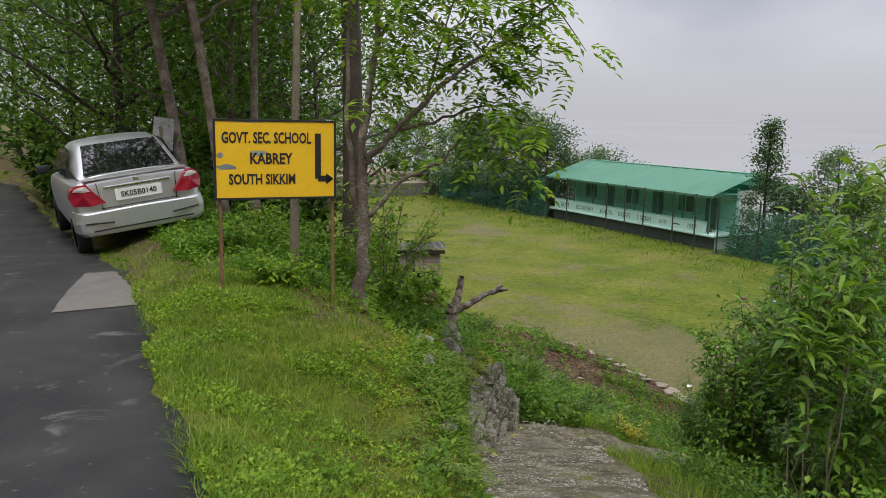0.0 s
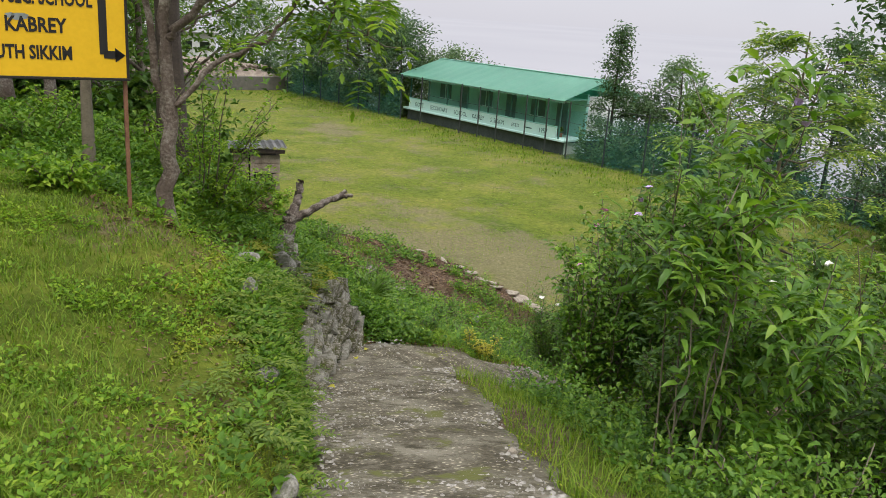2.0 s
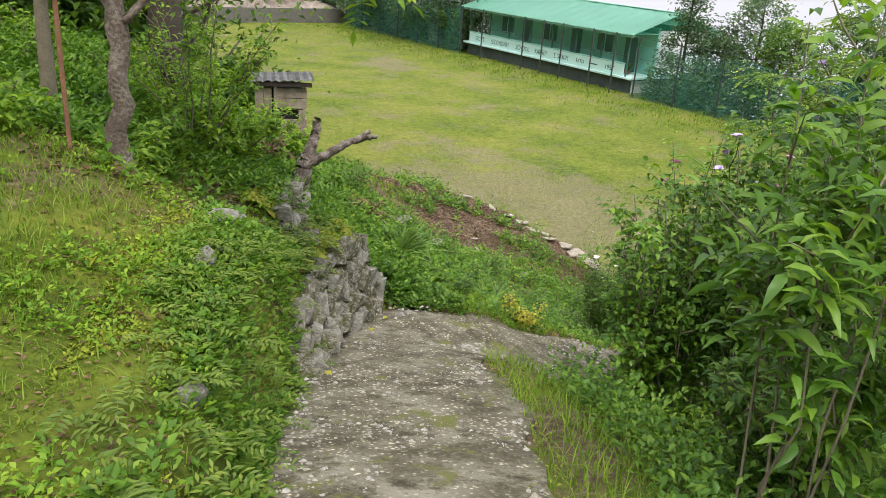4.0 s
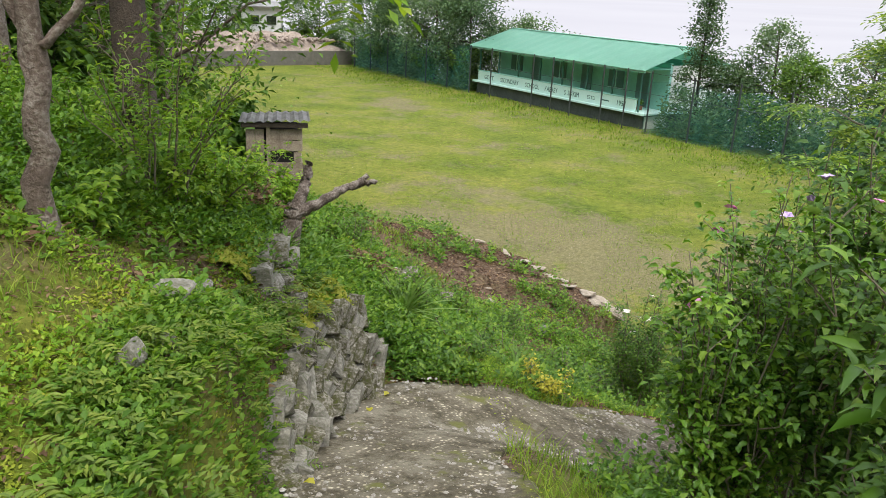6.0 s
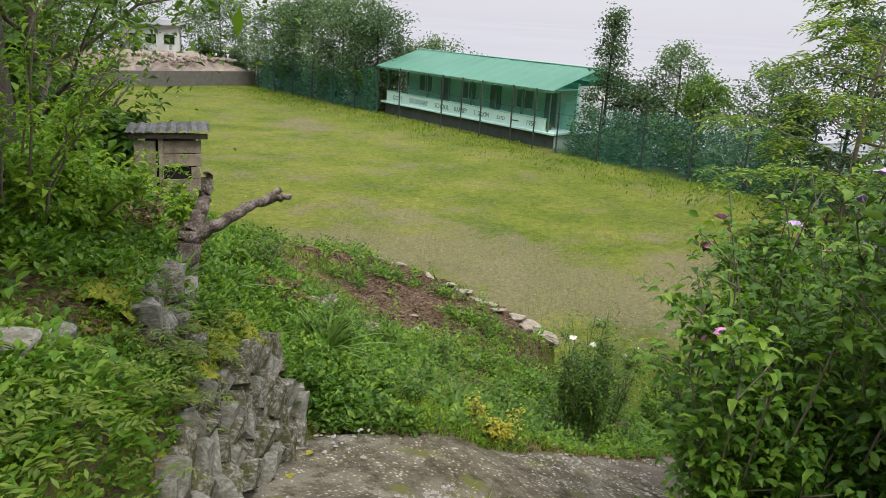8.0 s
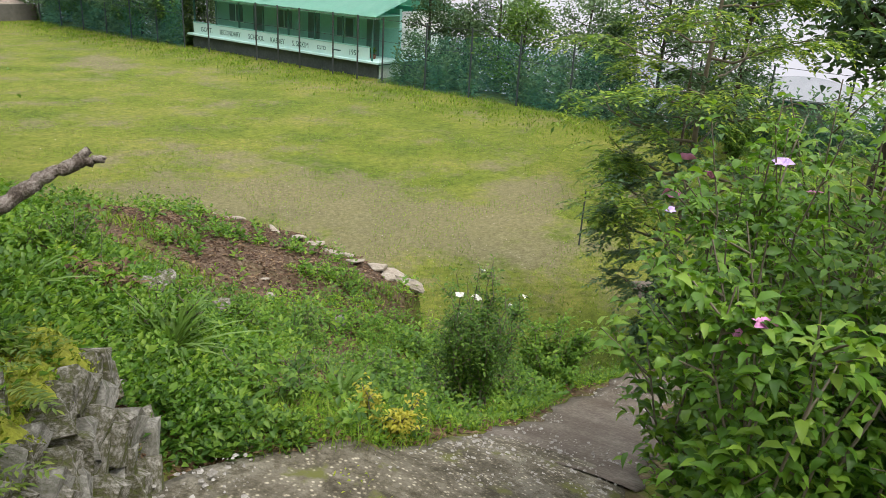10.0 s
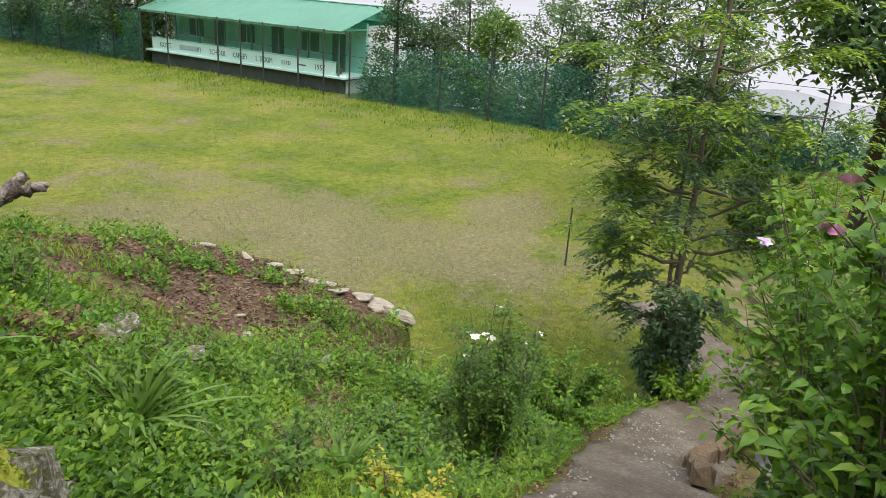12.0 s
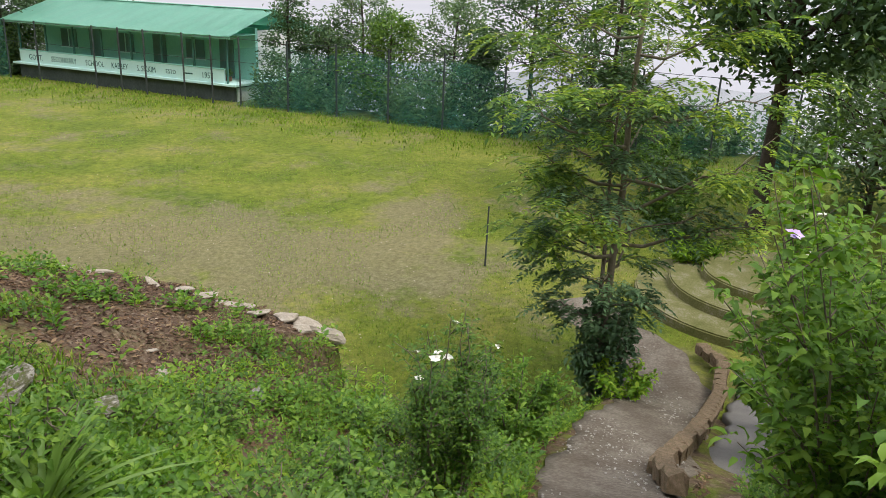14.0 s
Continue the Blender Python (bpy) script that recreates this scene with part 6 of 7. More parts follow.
def body_row(y, w, zb, z1, z2, belt, top, tuck=0.06):
    return (y, [(0, zb), (w * 0.86, zb), (w - 0.02, zb + 0.09), (w, z1), (w, z2), (w - tuck * 0.5, belt - 0.05), (w - tuck, belt), (w * 0.55, top), (0, top + 0.012)])


body = loft([body_row(-0.735, 0.73, 0.34, 0.44, 0.60, 0.90, 0.93), body_row(-0.725, 0.775, 0.30, 0.42, 0.64, 0.955, 0.985), body_row(-0.69, 0.80, 0.26, 0.42, 0.70, 0.985, 1.02), body_row(-0.60, 0.82, 0.23, 0.42, 0.74, 0.985, 1.025), body_row(-0.42, 0.83, 0.22, 0.44, 0.77, 0.98, 1.02), body_row(-0.1, 0.84, 0.2, 0.44, 0.79, 0.97, 1.0), body_row(1.0, 0.84, 0.2, 0.44, 0.79, 0.96, 0.98), body_row(2.2, 0.835, 0.2, 0.44, 0.77, 0.92, 0.96), body_row(2.9, 0.8, 0.22, 0.44, 0.7, 0.80, 0.84), body_row(3.22, 0.62, 0.26, 0.42, 0.58, 0.66, 0.68)])
b_ob = part("body", body, M_CAR, car)
mod = b_ob.modifiers.new("round", "SUBSURF")
mod.levels = mod.render_levels = 2
for p in b_ob.data.polygons:
    p.use_smooth = True


def roof_row(y, zb, wb, zt, wt):
    return (y, [(0, zb), (wb, zb), (wb * 0.45 + wt * 0.55, zb * 0.45 + zt * 0.55), (wt + 0.01, zt - 0.05), (wt - 0.05, zt), (0, zt + 0.025)])


cabin = loft([roof_row(-0.42, 0.96, 0.70, 1.0, 0.66), roof_row(-0.30, 0.96, 0.72, 1.07, 0.65), roof_row(0.05, 0.96, 0.75, 1.30, 0.60), roof_row(0.28, 0.96, 0.77, 1.41, 0.57), roof_row(0.75, 0.96, 0.78, 1.455, 0.57), roof_row(1.35, 0.95, 0.78, 1.44, 0.57), roof_row(1.75, 0.95, 0.77, 1.27, 0.6), roof_row(2.25, 0.92, 0.74, 0.98, 0.68)])
c_ob = part("roof", cabin, M_CAR, car)
mod = c_ob.modifiers.new("round", "SUBSURF")
mod.levels = mod.render_levels = 2
for p in c_ob.data.polygons:
    p.use_smooth = True


def panel_bm(corners, thick=0.012, cuts=4, bulge=0.0):
    """A curved four-cornered sheet with thickness."""
    a, b, c, d = [Vector(v) for v in corners]
    nor = (b - a).cross(d - a).normalized()
    bm = bmesh.new()
    g = [[bm.verts.new((a.lerp(b, i / cuts)).lerp(d.lerp(c, i / cuts), j / cuts) + nor * bulge * (1 - (2 * i / cuts - 1) ** 2) * (1 - (2 * j / cuts - 1) ** 2)) for i in range(cuts + 1)] for j in range(cuts + 1)]
    for j in range(cuts):
        for i in range(cuts):
            bm.faces.new((g[j][i], g[j][i + 1], g[j + 1][i + 1], g[j + 1][i]))
    bmesh.ops.solidify(bm, geom=bm.faces[:], thickness=-thick)
    return bm


def lamp_bm(side, outline, front):
    """A lamp with a bowed face that sweeps round the corner of the body."""
    bm = bmesh.new()
    sweep = lambda x: 0.16 * max(0, (x - 0.55) / 0.3) ** 2.4
    a = [bm.verts.new((side * x, front + sweep(x), z)) for x, z in outline]
    b = [bm.verts.new((side * x, front + sweep(x) + 0.2, z)) for x, z in outline]
    mx, mz = sum(p[0] for p in outline) / len(outline), sum(p[1] for p in outline) / len(outline)
    hub = bm.verts.new((side * mx, front + sweep(mx) - 0.012, mz))
    n = len(a)
    for k in range(n):
        bm.faces.new((hub, a[k], a[(k + 1) % n]))
        bm.faces.new((a[k], b[k], b[(k + 1) % n], a[(k + 1) % n]))
    bm.faces.new(b)
    bmesh.ops.recalc_face_normals(bm, faces=bm.faces[:])
    return bm


part("rear_window", panel_bm(((-0.60, -0.385, 1.035), (0.60, -0.385, 1.035), (0.50, 0.22, 1.40), (-0.50, 0.22, 1.40)), 0.012, 6, 0.028), M_GLASS, car, "dark reflecting rear window")
for s in (-1, 1):
    part("side_window", panel_bm(((s * 0.768, 0.15, 1.0), (s * 0.778, 0.95, 1.0), (s * 0.64, 0.9, 1.37), (s * 0.645, 0.38, 1.35)), 0.01 * s, 4, 0.0), M_GLASS, car, "dark side window")
    part("side_window", panel_bm(((s * 0.778, 1.0, 1.0), (s * 0.772, 1.95, 0.985), (s * 0.655, 1.55, 1.31), (s * 0.64, 0.96, 1.37)), 0.01 * s, 4, 0.0), M_GLASS, car, "dark side window")
    lamp = part("tail_lamp", lamp_bm(s, [(0.44, 0.70), (0.62, 0.675), (0.82, 0.69), (0.86, 0.79), (0.83, 0.90), (0.75, 0.96), (0.64, 0.965), (0.56, 0.85)], -0.815), M_RED, car, "red wrap-round tail lamp")
    part("reversing_lens", lamp_bm(s, [(0.60, 0.875), (0.70, 0.87), (0.80, 0.885), (0.79, 0.915), (0.73, 0.94), (0.65, 0.943)], -0.826), M_LENS, lamp, "pale clear lens")
    part("bumper_slot", box_bm(0.36, 0.03, 0.02, (s * 0.56, -0.818, 0.43), 0.006, rot=pose(0, 0, 0, 0, -s * 4, s * 7)), M_TRIM, car)
    part("boot_gap", box_bm(0.008, 0.02, 0.36, (s * 0.475, -0.735, 0.60), 0, rot=pose(0, 0, 0, 0, s * 6, 0)), M_TRIM, car)
    mirror = part("wing_mirror", box_bm(0.2, 0.09, 0.13, (s * 0.93, 1.72, 0.95), 0.035), M_TRIM, car)
    for y in (0.0, 2.45):
        bm = bmesh.new()
        prof = [(0.17, -0.085), (0.26, -0.09), (0.285, -0.07), (0.29, 0.0), (0.285, 0.07), (0.26, 0.09), (0.17, 0.085)]
        rings = [[bm.verts.new((w, r * math.cos(6.2832 * k / 28), r * math.sin(6.2832 * k / 28))) for r, w in prof] for k in range(28)]
        for k in range(28):
            for j in range(6):
                bm.faces.new((rings[k][j], rings[k][j + 1], rings[(k + 1) % 28][j + 1], rings[(k + 1) % 28][j]))
        wheel = part("wheel", bm, M_RUBBER, car, "black tyre on an alloy rim")
        wheel.matrix_basis = pose(s * 0.75, y - 0.1, 0.20)
        for p in wheel.data.polygons:
            p.use_smooth = True
        bm = bmesh.new()
        bmesh.ops.create_cone(bm, cap_ends=True, segments=24, radius1=0.175, radius2=0.175, depth=0.1, matrix=Matrix.Rotation(radians(90), 4, "Y"))
        for k in range(5):
            box_bm(0.02, 0.03, 0.15, (s * 0.055, 0, 0), 0.004, bm, Matrix.Rotation(6.2832 * k / 5, 4, "X"))
        part("rim", bm, M_ALLOY, wheel)
bump_ = part("bumper", loft([(-0.80, [(0, 0.30), (0.66, 0.31), (0.74, 0.36), (0.76, 0.46), (0.70, 0.565), (0, 0.575)]), (-0.79, [(0, 0.27), (0.70, 0.28), (0.79, 0.34), (0.80, 0.46), (0.76, 0.585), (0, 0.595)]), (-0.70, [(0, 0.25), (0.75, 0.26), (0.825, 0.33), (0.84, 0.46), (0.815, 0.60), (0, 0.61)]), (-0.45, [(0, 0.24), (0.78, 0.25), (0.85, 0.33), (0.855, 0.46), (0.845, 0.60), (0, 0.61)])]), M_CAR, car, "silver rear bumper")
part("boot_gap", box_bm(1.0, 0.02, 0.008, (0, -0.742, 0.612), 0), M_TRIM, car)
part("boot_lip", box_bm(1.34, 0.09, 0.022, (0, -0.70, 1.0), 0.01, rot=pose(0, 0, 0, 10, 0, 0)), M_CAR, car)
part("number_recess", box_bm(0.62, 0.01, 0.16, (0, -0.737, 0.69), 0.004), M_CAR, car)
part("chrome_strip", box_bm(0.86, 0.03, 0.032, (0, -0.742, 0.868), 0.008), M_CHROME, car, "chrome boot strip")
plate = part("number_plate", box_bm(0.60, 0.012, 0.15, (0, -0.752, 0.69), 0.004, rot=pose(0, 0, 0, -4, 0, 0)), M_PLATE, car, "white number plate with black characters")
words("SK05B0140", 0.1, pose(0, -0.7605, 0.765, 86, 0, 0), M_SIGN_BLACK, plate, 0.001, 1.0, "plate_lettering", 0.002)
part("badge", box_bm(0.07, 0.012, 0.05, (0, -0.735, 0.925), 0.01), M_CHROME, car)
part("bumper_line", box_bm(1.3, 0.02, 0.02, (0, -0.803, 0.33), 0.006), M_TRIM, car)
bm = bmesh.new()
bmesh.ops.create_cone(bm, cap_ends=True, segments=14, radius1=0.03, radius2=0.03, depth=0.14, matrix=Matrix.Translation((0.45, -0.7, 0.24)) @ Matrix.Rotation(radians(90), 4, "X"))
part("exhaust", bm, M_CHROME, car)

# ---- road patch ----
bm = bmesh.new()
grid_ = []
for j in range(13):
    y = 7.03 + 2.2 * j / 12
    xa, xb = 0.18 + 0.42 * (j / 12) + 0.006 * math.sin(j * 2), 0.84 + 0.07 * min(1, j / 5) + 0.012 * math.sin(j * 3)
    grid_.append([bm.verts.new((xa + (xb - xa) * i / 6, y, float(np.interp(y, ROAD_Y, ROAD_Z)) + 0.027)) for i in range(7)])
for p, q in zip(grid_[:-1], grid_[1:]):
    for i in range(6):
        bm.faces.new((p[i], p[i + 1], q[i + 1], q[i]))
road_patch = part("road_patch", bm, M_PATCH, None)
tagged(road_patch, "pale grey repaired patch in the asphalt", "road patch", kind="structure")

# ---- plank hut ----
M_PLANK = rough_mat("weathered_planks", [(0.3, (0.12, 0.09, 0.065)), (0.5, (0.25, 0.20, 0.155)), (0.72, (0.42, 0.36, 0.29))], 6, 60, 0.85, 0.006, 0.7)
M_TIN = rough_mat("rusty_tin", [(0.3, (0.10, 0.09, 0.085)), (0.55, (0.30, 0.30, 0.30)), (0.75, (0.5, 0.5, 0.5))], 4, 30, 0.55, 0.004, 0.3, 0.4)
# near-black colour in place of the shade inside the hut
M_INNER_SHADE = plain("inner_shade_black", (0.012, 0.011, 0.01), 0.9)
hut_ang = math.degrees(math.atan2(12.18 - 12.46, 6.75 - 6.08))
hut = thing("plank_hut", pose(6.34, 12.36, -2.2, 0, 0, hut_ang), "small weathered plank hut with a tin roof on the bank", "hut")
# solid block, painted black as the hut's unlit inside
part("shade_core", box_bm(0.56, 0.6, 1.2, (0.02, 0.32, 0.02), 0.01), M_INNER_SHADE, hut, "black block standing in for the shade inside the hut")
for k in range(8):
    if k == 5:
        part("plank", box_bm(0.1, 0.025, 0.13, (0.29, 0.0, 0.03 + k * 0.15), 0.004), M_PLANK, hut)
        continue
    part("plank", box_bm(0.42 + rng.uniform(-0.01, 0.02), 0.025, 0.142, (0.13, rng.uniform(-0.004, 0.004), 0.03 + k * 0.15), 0.005, rot=pose(0, 0, 0, 0, rng.uniform(-1.5, 1.5), 0)), M_PLANK, hut)
    part("plank", box_bm(0.025, 0.62, 0.142, (0.345, 0.32, 0.03 + k * 0.15), 0.005), M_PLANK, hut)
for k in range(2):
    part("plank", box_bm(0.115, 0.025, 1.2, (-0.2 - k * 0.12, 0.0, 0.02), 0.005), M_PLANK, hut, "upright grey board")
part("plank", box_bm(0.05, 0.05, 1.3, (-0.09, -0.02, 0.0), 0.005), M_PLANK, hut)
bm = bmesh.new()
n = 33
rows_ = [[bm.verts.new((-0.46 + 0.92 * i / (n - 1), yy, 1.33 + 0.04 * (i / (n - 1)) - 0.03 * yy + 0.012 * math.sin(i * 1.57) - (0.02 * rng.uniform() if yy < 0 else 0))) for i in range(n)] for yy in (-0.12, 0.3, 0.8)]
for a, b in zip(rows_[:-1], rows_[1:]):
    for i in range(n - 1):
        bm.faces.new((a[i], a[i + 1], b[i + 1], b[i]))
bmesh.ops.solidify(bm, geom=bm.faces[:], thickness=0.004)
part("tin_roof", bm, M_TIN, hut, "corrugated tin roof sheet")
part("rafter", box_bm(0.86, 0.05, 0.06, (0.0, -0.06, 1.255), 0.008), M_BARK_DARK, hut)

# ---- school building ----
# roof green is paled to include the wash of distance haze
M_ROOF = rough_mat("green_roof_sheet", [(0.3, (0.17, 0.41, 0.30)), (0.7, (0.23, 0.49, 0.37))], 0.5, 6, 0.5, 0.004, 0.2)
M_MINT = rough_mat("mint_wall_paint", [(0.3, (0.24, 0.54, 0.47)), (0.7, (0.33, 0.64, 0.56))], 0.8, 8, 0.75, 0.004, 0.2)
M_PALE_MINT = rough_mat("pale_mint_paint", [(0.3, (0.48, 0.72, 0.68)), (0.7, (0.58, 0.80, 0.75))], 0.8, 8, 0.75, 0.004, 0.2)
M_WHITEWASH = rough_mat("whitewash", [(0.3, (0.5, 0.52, 0.5)), (0.7, (0.72, 0.74, 0.72))], 0.9, 9, 0.85, 0.006, 0.3)
# mottled near-black for the wall below the verandah floor
M_DARKBASE = rough_mat("dark_plinth", [(0.3, (0.03, 0.04, 0.038)), (0.7, (0.08, 0.10, 0.09))], 1.2, 9, 0.9, 0.01, 0.4)
M_GREENPOST = plain("green_post_paint", (0.05, 0.16, 0.13), 0.6)
M_DOOR = plain("dull_green_door", (0.11, 0.21, 0.20), 0.5)
M_LETTER = plain("dark_green_lettering", (0.03, 0.11, 0.10), 0.6)
Y0, Y1 = 33.35, 49.45
school = thing("school_building", pose(0, 0, 0), "long mint-green school with a green metal roof and lettered parapet", "building")
part("plinth", box_bm(7.0, Y1 - Y0, 4.5, (40.6, (Y0 + Y1) / 2, -10.0), 0.02), M_DARKBASE, school)
part("end_wall", box_bm(1.9, 0.06, 4.4, (38.2, Y0 - 0.035, -10.0), 0.01), M_WHITEWASH, school, "whitewashed plinth end wall")
part("verandah_floor", box_bm(7.4, Y1 - Y0 + 0.5, 0.12, (40.55, (Y0 + Y1) / 2, -5.5), 0.015), M_PALE_MINT, school)
part("wall", box_bm(0.2, Y1 - Y0 - 0.2, 2.75, (39.2, (Y0 + Y1) / 2, -5.38), 0.01), M_MINT, school)
part("wall", box_bm(4.6, 0.2, 2.6, (41.6, Y0 + 0.3, -5.38), 0.01), M_WHITEWASH, school, "whitewashed gable end wall")
part("wall", box_bm(4.6, 0.2, 2.6, (41.6, Y1 - 0.3, -5.38), 0.01), M_WHITEWASH, school)
part("wall", box_bm(0.2, Y1 - Y0 - 0.2, 2.6, (44.0, (Y0 + Y1) / 2, -5.38), 0.01), M_MINT, school)
part("parapet", box_bm(0.12, 15.3, 0.76, (37.06, 41.55, -5.44), 0.012), M_PALE_MINT, school, "pale mint verandah parapet with painted lettering")
part("parapet_cap", box_bm(0.18, 15.34, 0.05, (37.06, 41.55, -4.68), 0.01), M_MINT, school)
for a, b, zt in ((36.45, 40.4, 0), (40.4, 44.9, 1)):
    bm = bmesh.new()
    m = 66
    lo, hi = (-2.95, -1.72) if not zt else (-1.72, -2.95)
    rr = [[bm.verts.new((x, Y0 - 0.35 + (Y1 - Y0 + 0.7) * i / (m - 1), z + 0.012 * math.sin(i * 1.5708))) for i in range(m)] for x, z in ((a, lo), ((a + b) / 2, (lo + hi) / 2), (b, hi))]
    for p, q in zip(rr[:-1], rr[1:]):
        for i in range(m - 1):
            bm.faces.new((p[i], q[i], q[i + 1], p[i + 1]))
    bmesh.ops.solidify(bm, geom=bm.faces[:], thickness=0.03)
    part("roof_slope", bm, M_ROOF, school, "sloping green metal roof sheet")
part("ridge_cap", box_bm(0.3, Y1 - Y0 + 0.72, 0.05, (40.4, (Y0 + Y1) / 2, -1.73), 0.015), M_ROOF, school)
part("eave_board", box_bm(0.04, Y1 - Y0 + 0.6, 0.13, (36.55, (Y0 + Y1) / 2, -3.09), 0.01), M_ROOF, school)
part("verandah_ceiling", box_bm(2.5, Y1 - Y0, 0.05, (37.95, (Y0 + Y1) / 2, -2.98), 0.005), M_MINT, school)
for k in range(8):
    part("verandah_post", box_bm(0.09, 0.09, 2.42, (37.06, Y0 + 0.35 + k * (Y1 - Y0 - 0.7) / 7, -5.4), 0.01), M_GREENPOST, school)
for k, y in enumerate((35.4, 37.6, 40.2, 42.8, 45.2, 47.4)):
    if k % 2 == 0:
        d_ = part("door", box_bm(0.06, 0.95, 2.05, (39.08, y, -5.38), 0.01), M_DOOR, school, "dark green classroom door")
        part("door_frame", box_bm(0.08, 1.1, 0.08, (39.08, y, -3.32), 0.01), M_PALE_MINT, d_)
    else:
        w_ = part("window", box_bm(0.05, 1.3, 1.05, (39.09, y, -4.5), 0.01), M_DOOR, school, "barred classroom window")
        part("window_frame", box_bm(0.07, 1.44, 0.07, (39.08, y, -4.56), 0.01), M_PALE_MINT, w_)
        part("window_frame", box_bm(0.07, 0.07, 1.05, (39.075, y, -4.5), 0.01), M_PALE_MINT, w_)
face = lambda y, z: pose(36.99, y, z, 90, 0, -90)
for text, y, s, st in (("GOVT.", 47.85, 0.5, 0.9), ("SECONDARY", 45.55, 0.5, 0.78), ("SCHOOL", 43.1, 0.5, 0.82), ("KABREY", 41.2, 0.5, 0.8), ("S. SIKKIM", 39.25, 0.5, 0.78), ("ESTD", 37.5, 0.36, 1.0), ("1957", 35.0, 0.5, 0.9)):
    words(text, s * 0.88, face(y, -5.06), M_LETTER, school, 0.003, st, bold=0.0)
part("dash", box_bm(0.006, 0.6, 0.07, (36.995, 36.3, -5.08), 0), M_LETTER, school)
for k, y in enumerate((34.3, 34.6, 34.9)):
    pot = thing("flower_pot", pose(37.9, y, -5.37), "clay flower pot with a leafy plant on the verandah", "flower pot", "pots on the verandah")
    bm = bmesh.new()
    bmesh.ops.create_cone(bm, cap_ends=True, segments=14, radius1=0.1, radius2=0.14, depth=0.24, matrix=Matrix.Translation((0, 0, 0.12)))
    part("pot", bm, M_RUST, pot)
    v, f = leaves(rng.normal(scale=0.05, size=(60, 3)) + np.array([0, 0, 0.5]), rand_dirs(60), np.repeat(UP, 60, 0), 0.2, 0.07)
    part("foliage", mesh_from("foliage", v, f, M_BUSH), M_BUSH, pot)

# ---- fence round the field ----
M_NET = bpy.data.materials.new("green_net")
M_NET.use_nodes = True
nn, nl = M_NET.node_tree.nodes, M_NET.node_tree.links
nb = nn["Principled BSDF"]
nb.inputs["Base Color"].default_value = (0.045, 0.22, 0.17, 1)
nb.inputs["Roughness"].default_value = 0.8
n_tr = nn.new("ShaderNodeBsdfTransparent")
n_mx = nn.new("ShaderNodeMixShader")
n_co = nn.new("ShaderNodeTexCoord").outputs["Object"]
n_r = ramp(nn, [(0.3, (0.14, 0.14, 0.14)), (0.7, (0.42, 0.42, 0.42))])
nl.new(noise_node(nn, nl, n_co, 0.5, 3), n_r.inputs["Fac"])
nl.new(n_r.outputs["Color"], n_mx.inputs[0])
nl.new(n_tr.outputs[0], n_mx.inputs[1])
nl.new(nb.outputs[0], n_mx.inputs[2])
nl.new(n_mx.outputs[0], nn["Material Output"].inputs["Surface"])
M_POST = plain("dark_iron_post", (0.05, 0.06, 0.06), 0.6)
fence = thing("field_fence", pose(0, 0, 0), "tall wire fence with green shade net round the field", "fence")
for y in (6.5, 9.4, 12.3, 15.2, 18.1, 21.0, 23.8, 26.6, 29.4, 32.3, 34.1, 35.95, 38.6, 40.4, 42.3, 46.8, 49.3, 52.2, 55.2, 58.2, 61.2, 64.2, 67.2):
    part("fence_post", box_bm(0.07, 0.07, 3.5, (36.3, y, -6.4), 0.01), M_POST, fence)
for z in (-2.98, -4.1):
    v, f = tubes([(np.stack([np.full(30, 36.3), np.linspace(6.5, 67.2, 30), np.full(30, z) - 0.04 * np.abs(np.sin(np.arange(30)))], 1), np.full(30, 0.012))], 5)
    part("fence_wire", mesh_from("fence_wire", v, f, M_POST), M_POST, fence)
for ya, yb, top in ((6.5, 32.6, -3.35), (49.4, 67.2, -3.1)):
    m = 60
    yy = np.linspace(ya, yb, m)
    g = np.stack([np.stack([36.36 + 0.05 * np.sin(yy * 2.1 + zz), yy, np.full(m, 1.0) * zz + (0.12 * np.sin(yy * 1.3) if zz > -5 else 0)], 1) for zz in (-6.35, -5.4, -4.5, top)], 0)
    i = (np.arange(3)[:, None] * m + np.arange(m - 1)[None]).ravel()
    part("shade_net", mesh_from("shade_net", g.reshape(-1, 3), np.stack([i, i + m, i + m + 1, i + 1], 1), M_NET, True), M_NET, fence, "sagging green shade net")
pole = new("goal_pole", mesh_from("goal_pole", *tubes([(np.array([[0, 0, -0.1], [0.01, 0, 0.7], [0.03, 0, 1.45]]), np.array([0.025, 0.022, 0.02]))], 8), M_POST))
pole.matrix_world = pose(20.6, 12.48, FIELD_Z)
tagged(pole, "thin dark upright pole standing in the field", "pole")

# ---- gravel mound and white house beyond the field ----
part_wall = thing("field_end_wall", pose(0, 0, 0), "low grey concrete wall at the end of the field", "wall", kind="structure")
part("wall", box_bm(17, 0.3, 1.35, (28.5, 69.2, -6.4), 0.03), M_PATCH, part_wall)
M_GRAVEL = rough_mat("brown_rubble", [(0.3, (0.16, 0.125, 0.10)), (0.55, (0.28, 0.23, 0.19)), (0.75, (0.45, 0.40, 0.35))], 0.8, 6, 0.95, 0.08, 0.8)
bm = bmesh.new()
bmesh.ops.create_grid(bm, x_segments=40, y_segments=16, size=1)
for v in bm.verts:
    v.co.x, v.co.y = 28.5 + v.co.x * 9.5, 71.8 + v.co.y * 2.7
    n = noise.noise(v.co * 0.9) * 0.4 + noise.noise(v.co * 2.5) * 0.18
    edge_ = min(1, (9.6 - abs(v.co.x - 28.5)) / 5.0)
    v.co.z = -5.3 + (1.5 * max(0, min(1, (v.co.y - 69.2) / 2.2)) + n) * edge_
part("rubble_mound", bm, M_GRAVEL, None)
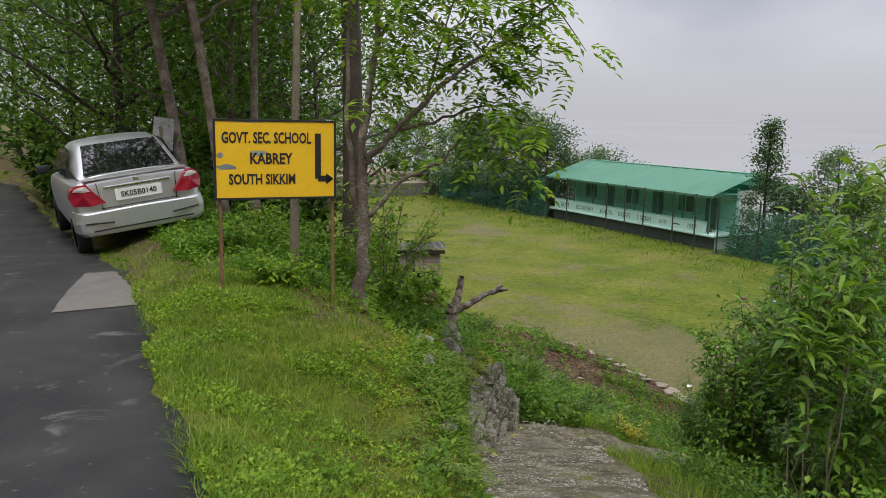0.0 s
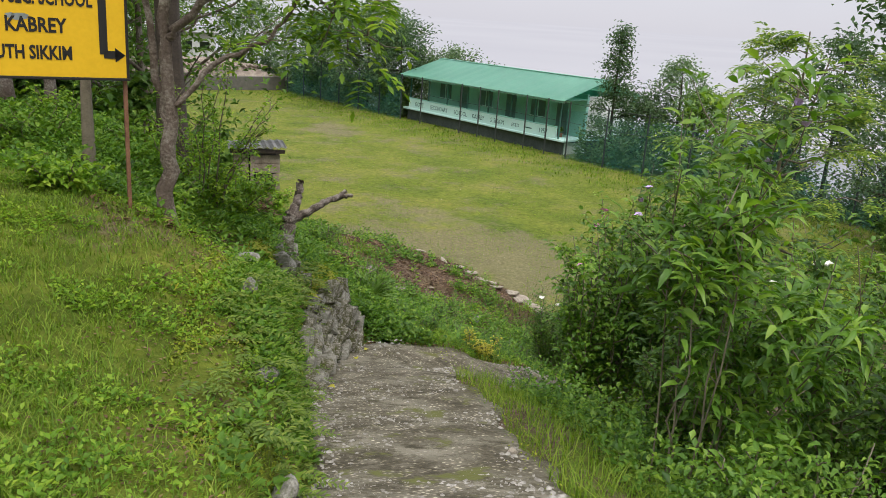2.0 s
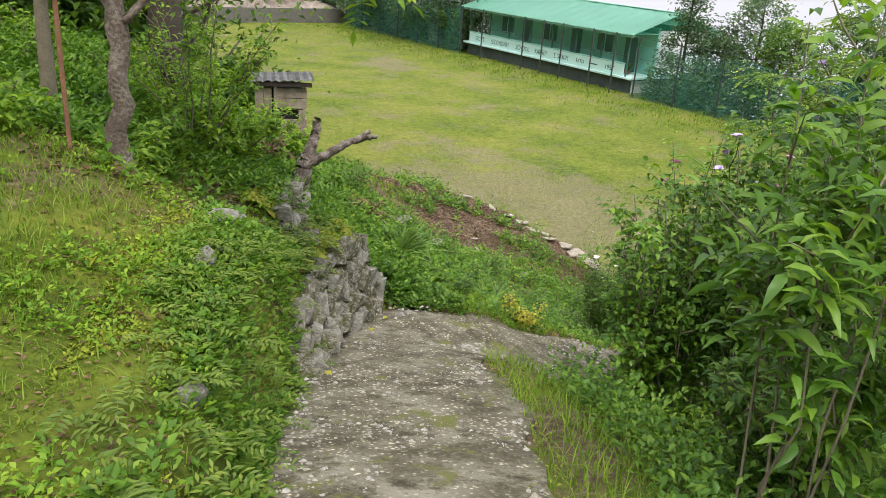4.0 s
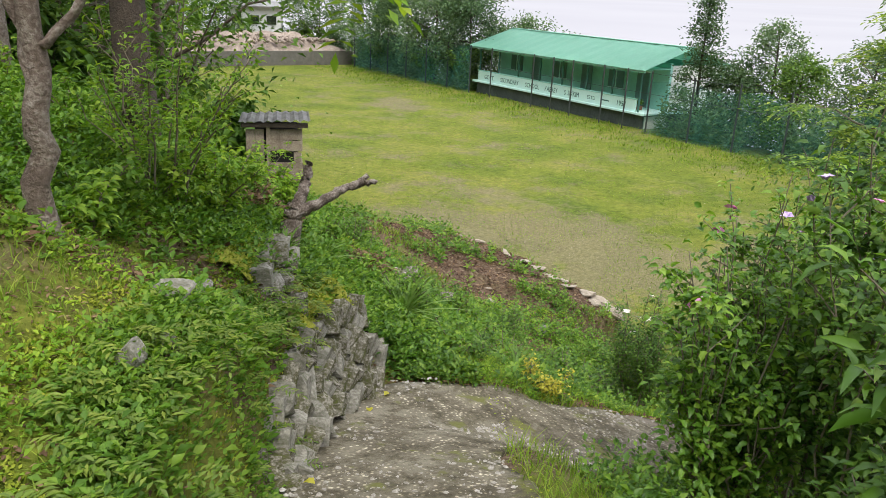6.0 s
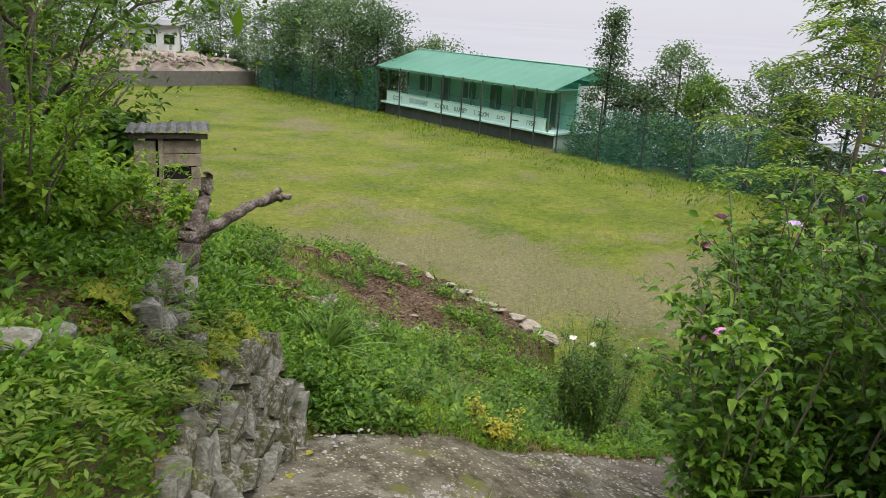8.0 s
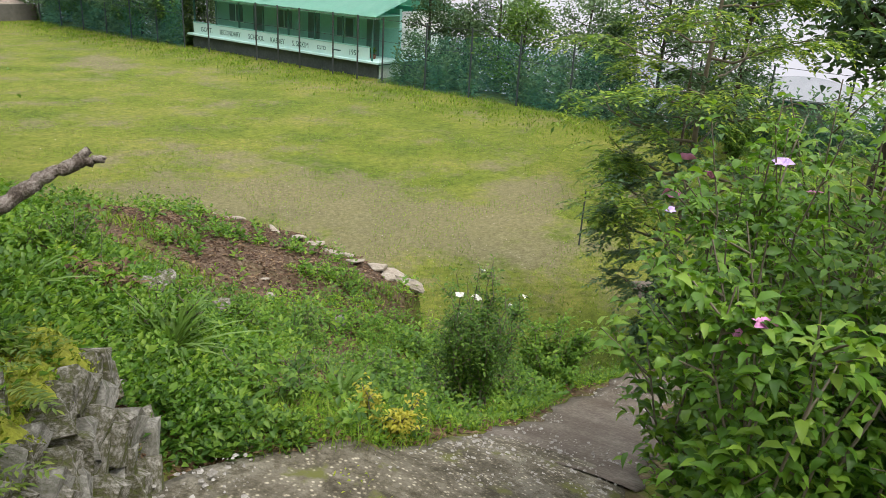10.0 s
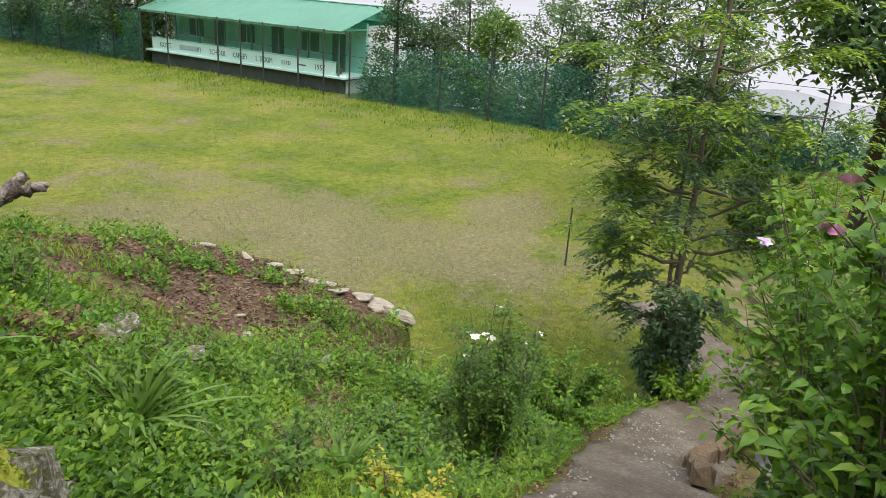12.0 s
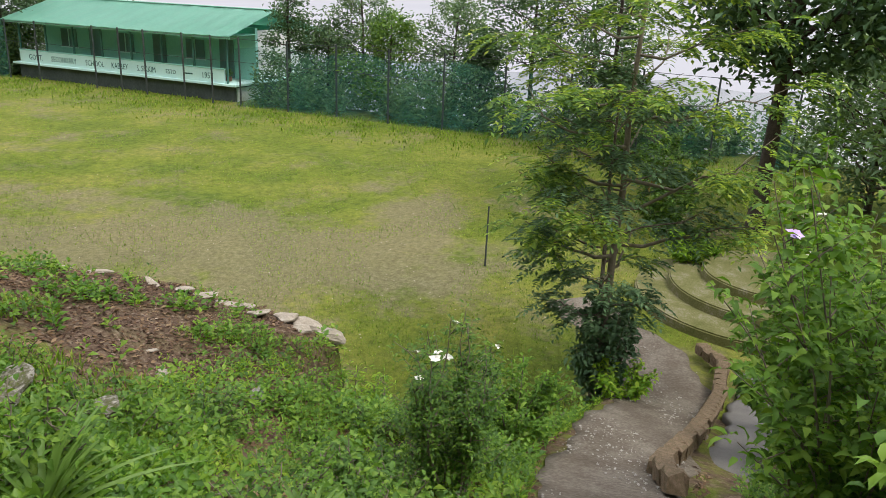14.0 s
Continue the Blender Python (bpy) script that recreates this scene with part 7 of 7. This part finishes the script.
tagged(bpy.data.objects["rubble_mound"], "mound of brown earth and rubble behind the wall", "rubble mound")
heap("mound_stones", 28.5, 71.0, 8.5, 1.6, 320, 0.1, 0.3, M_GRAVEL, "loose pale stones lying on the rubble mound", 0.6, z=-4.4)
house = thing("white_house", pose(31.2, 78.0, -5.9, 0, 0, -25), "small white house with dark window openings beyond the field", "house")
part("wall", box_bm(5.0, 4.0, 4.4, (0, 0, 0), 0.02), M_WHITEWASH, house)
part("roof", box_bm(5.8, 4.8, 0.14, (0, 0, 4.4), 0.03, rot=pose(0, 0, 0, 4, 0, 0)), M_TIN, house)
for k in range(3):
    for z in (0.9, 2.7):
        part("window", box_bm(0.9, 0.08, 0.8, (-1.6 + 1.6 * k, -2.02, z), 0.01), M_GLASS, house)

# ---- kerb, drain and round steps by the lower path ----
M_BRICK = rough_mat("mossy_brick", [(0.3, (0.06, 0.055, 0.022)), (0.5, (0.13, 0.095, 0.055)), (0.72, (0.22, 0.15, 0.105))], 4, 40, 0.9, 0.008, 0.6)
brick_me = [stone_mesh("brick", 240 + k, M_BRICK) for k in range(3)]
kerb = thing("brick_kerb", pose(0, 0, 0), "mossy red-brown brick kerb beside the lower path", "kerb", kind="structure")
KERB = np.array([(10.8, 6.75, -4.3), (11.67, 7.0, -4.72), (13.2, 6.8, -5.12), (14.3, 6.75, -5.45), (15.8, 6.72, -5.9), (17.4, 6.8, -6.1), (18.2, 7.3, -6.2)])
seg = np.concatenate([[0], np.cumsum(np.linalg.norm(np.diff(KERB[:, :2], axis=0), axis=1))])
for s in np.arange(0.1, seg[-1], 0.27):
    p = [float(np.interp(s, seg, KERB[:, c])) for c in range(3)]
    q = [float(np.interp(s + 0.1, seg, KERB[:, c])) for c in range(3)]
    stone(kerb, (p[0], p[1], p[2] + 0.08), (0.27, 0.2, 0.2), (0, math.degrees(math.atan2(p[2] - q[2], 0.1)) * 0.8, math.degrees(math.atan2(q[1] - p[1], q[0] - p[0]))), brick_me, "brick")
drain = ribbon("drain", [(10.4, 6.05, -4.35, 0.3), (11.8, 6.35, -4.95, 0.32), (13.3, 6.25, -5.32, 0.32), (15.8, 6.2, -6.05, 0.32), (17.6, 6.2, -6.24, 0.3)], M_PATCH, "grey concrete drain channel below the kerb", "drain", lift=0.1)
steps = thing("round_steps", pose(21.4, 6.4, FIELD_Z), "mossy curved concrete steps at the end of the path", "steps", kind="structure")
M_MOSSY = rough_mat("mossy_concrete", [(0.35, (0.07, 0.08, 0.015)), (0.55, (0.13, 0.125, 0.045)), (0.75, (0.24, 0.22, 0.18))], 2.2, 30, 0.9, 0.01, 0.5)
for k, (r, z) in enumerate(((2.7, 0.0), (2.15, 0.2), (1.6, 0.4))):
    bm = bmesh.new()
    bmesh.ops.create_cone(bm, cap_ends=True, segments=48, radius1=r, radius2=r - 0.02, depth=0.24, matrix=Matrix.Translation((0.25 * k, -0.1 * k, z + 0.1)))
    bmesh.ops.bevel(bm, geom=[e for e in bm.edges if all(v.co.z > z + 0.15 for v in e.verts)], offset=0.03, segments=2, affect="EDGES")
    part("step", bm, M_MOSSY, steps)

sheet = thing("tin_sheet", pose(2.05, 12.9, ground_at(2.05, 12.9), 0, 0, 10), "grey metal sheet nailed to a post behind the car", "metal sheet")
part("sheet", box_bm(0.32, 0.01, 0.5, (0, 0, 1.15), 0.004, rot=pose(0, 0, 0, -8, 8, 0)), M_TIN, sheet)
part("post", box_bm(0.05, 0.05, 1.6, (0, 0.04, -0.1), 0.006), M_TWIG, sheet)

# ---- ochre pillar and tin-roofed shed beyond the round steps ----
PILLAR, SHED = (30.55, 10.37), (38.50, 11.50)
M_OCHRE = rough_mat("ochre_wash", [(0.3, (0.16, 0.10, 0.025)), (0.55, (0.30, 0.19, 0.04)), (0.75, (0.38, 0.26, 0.08))], 2.2, 20, 0.85, 0.006, 0.4)
pillar = thing("gate_pillar", pose(PILLAR[0], PILLAR[1], ground_at(*PILLAR) - 0.05, 0, 0, 20), "ochre-washed masonry gate pillar among the bushes", "pillar")
part("shaft", box_bm(0.62, 0.5, 1.15, (0, 0, 0), 0.03), M_OCHRE, pillar)
part("cap", box_bm(0.7, 0.58, 0.09, (0, 0, 1.15), 0.02), M_PATCH, pillar, "grey concrete cap")
shed = thing("tin_shed", pose(SHED[0], SHED[1], ground_at(*SHED) - 0.3, 0, 0, 25), "small shed with a dull grey tin roof behind the fence", "shed")
part("wall", box_bm(2.0, 1.8, 2.0, (0, 0, 0), 0.02), M_PLANK, shed)
part("roof", box_bm(2.5, 2.3, 0.07, (0, 0, 2.05), 0.02, rot=pose(0, 0, 0, 0, 9, 0)), M_TIN, shed)
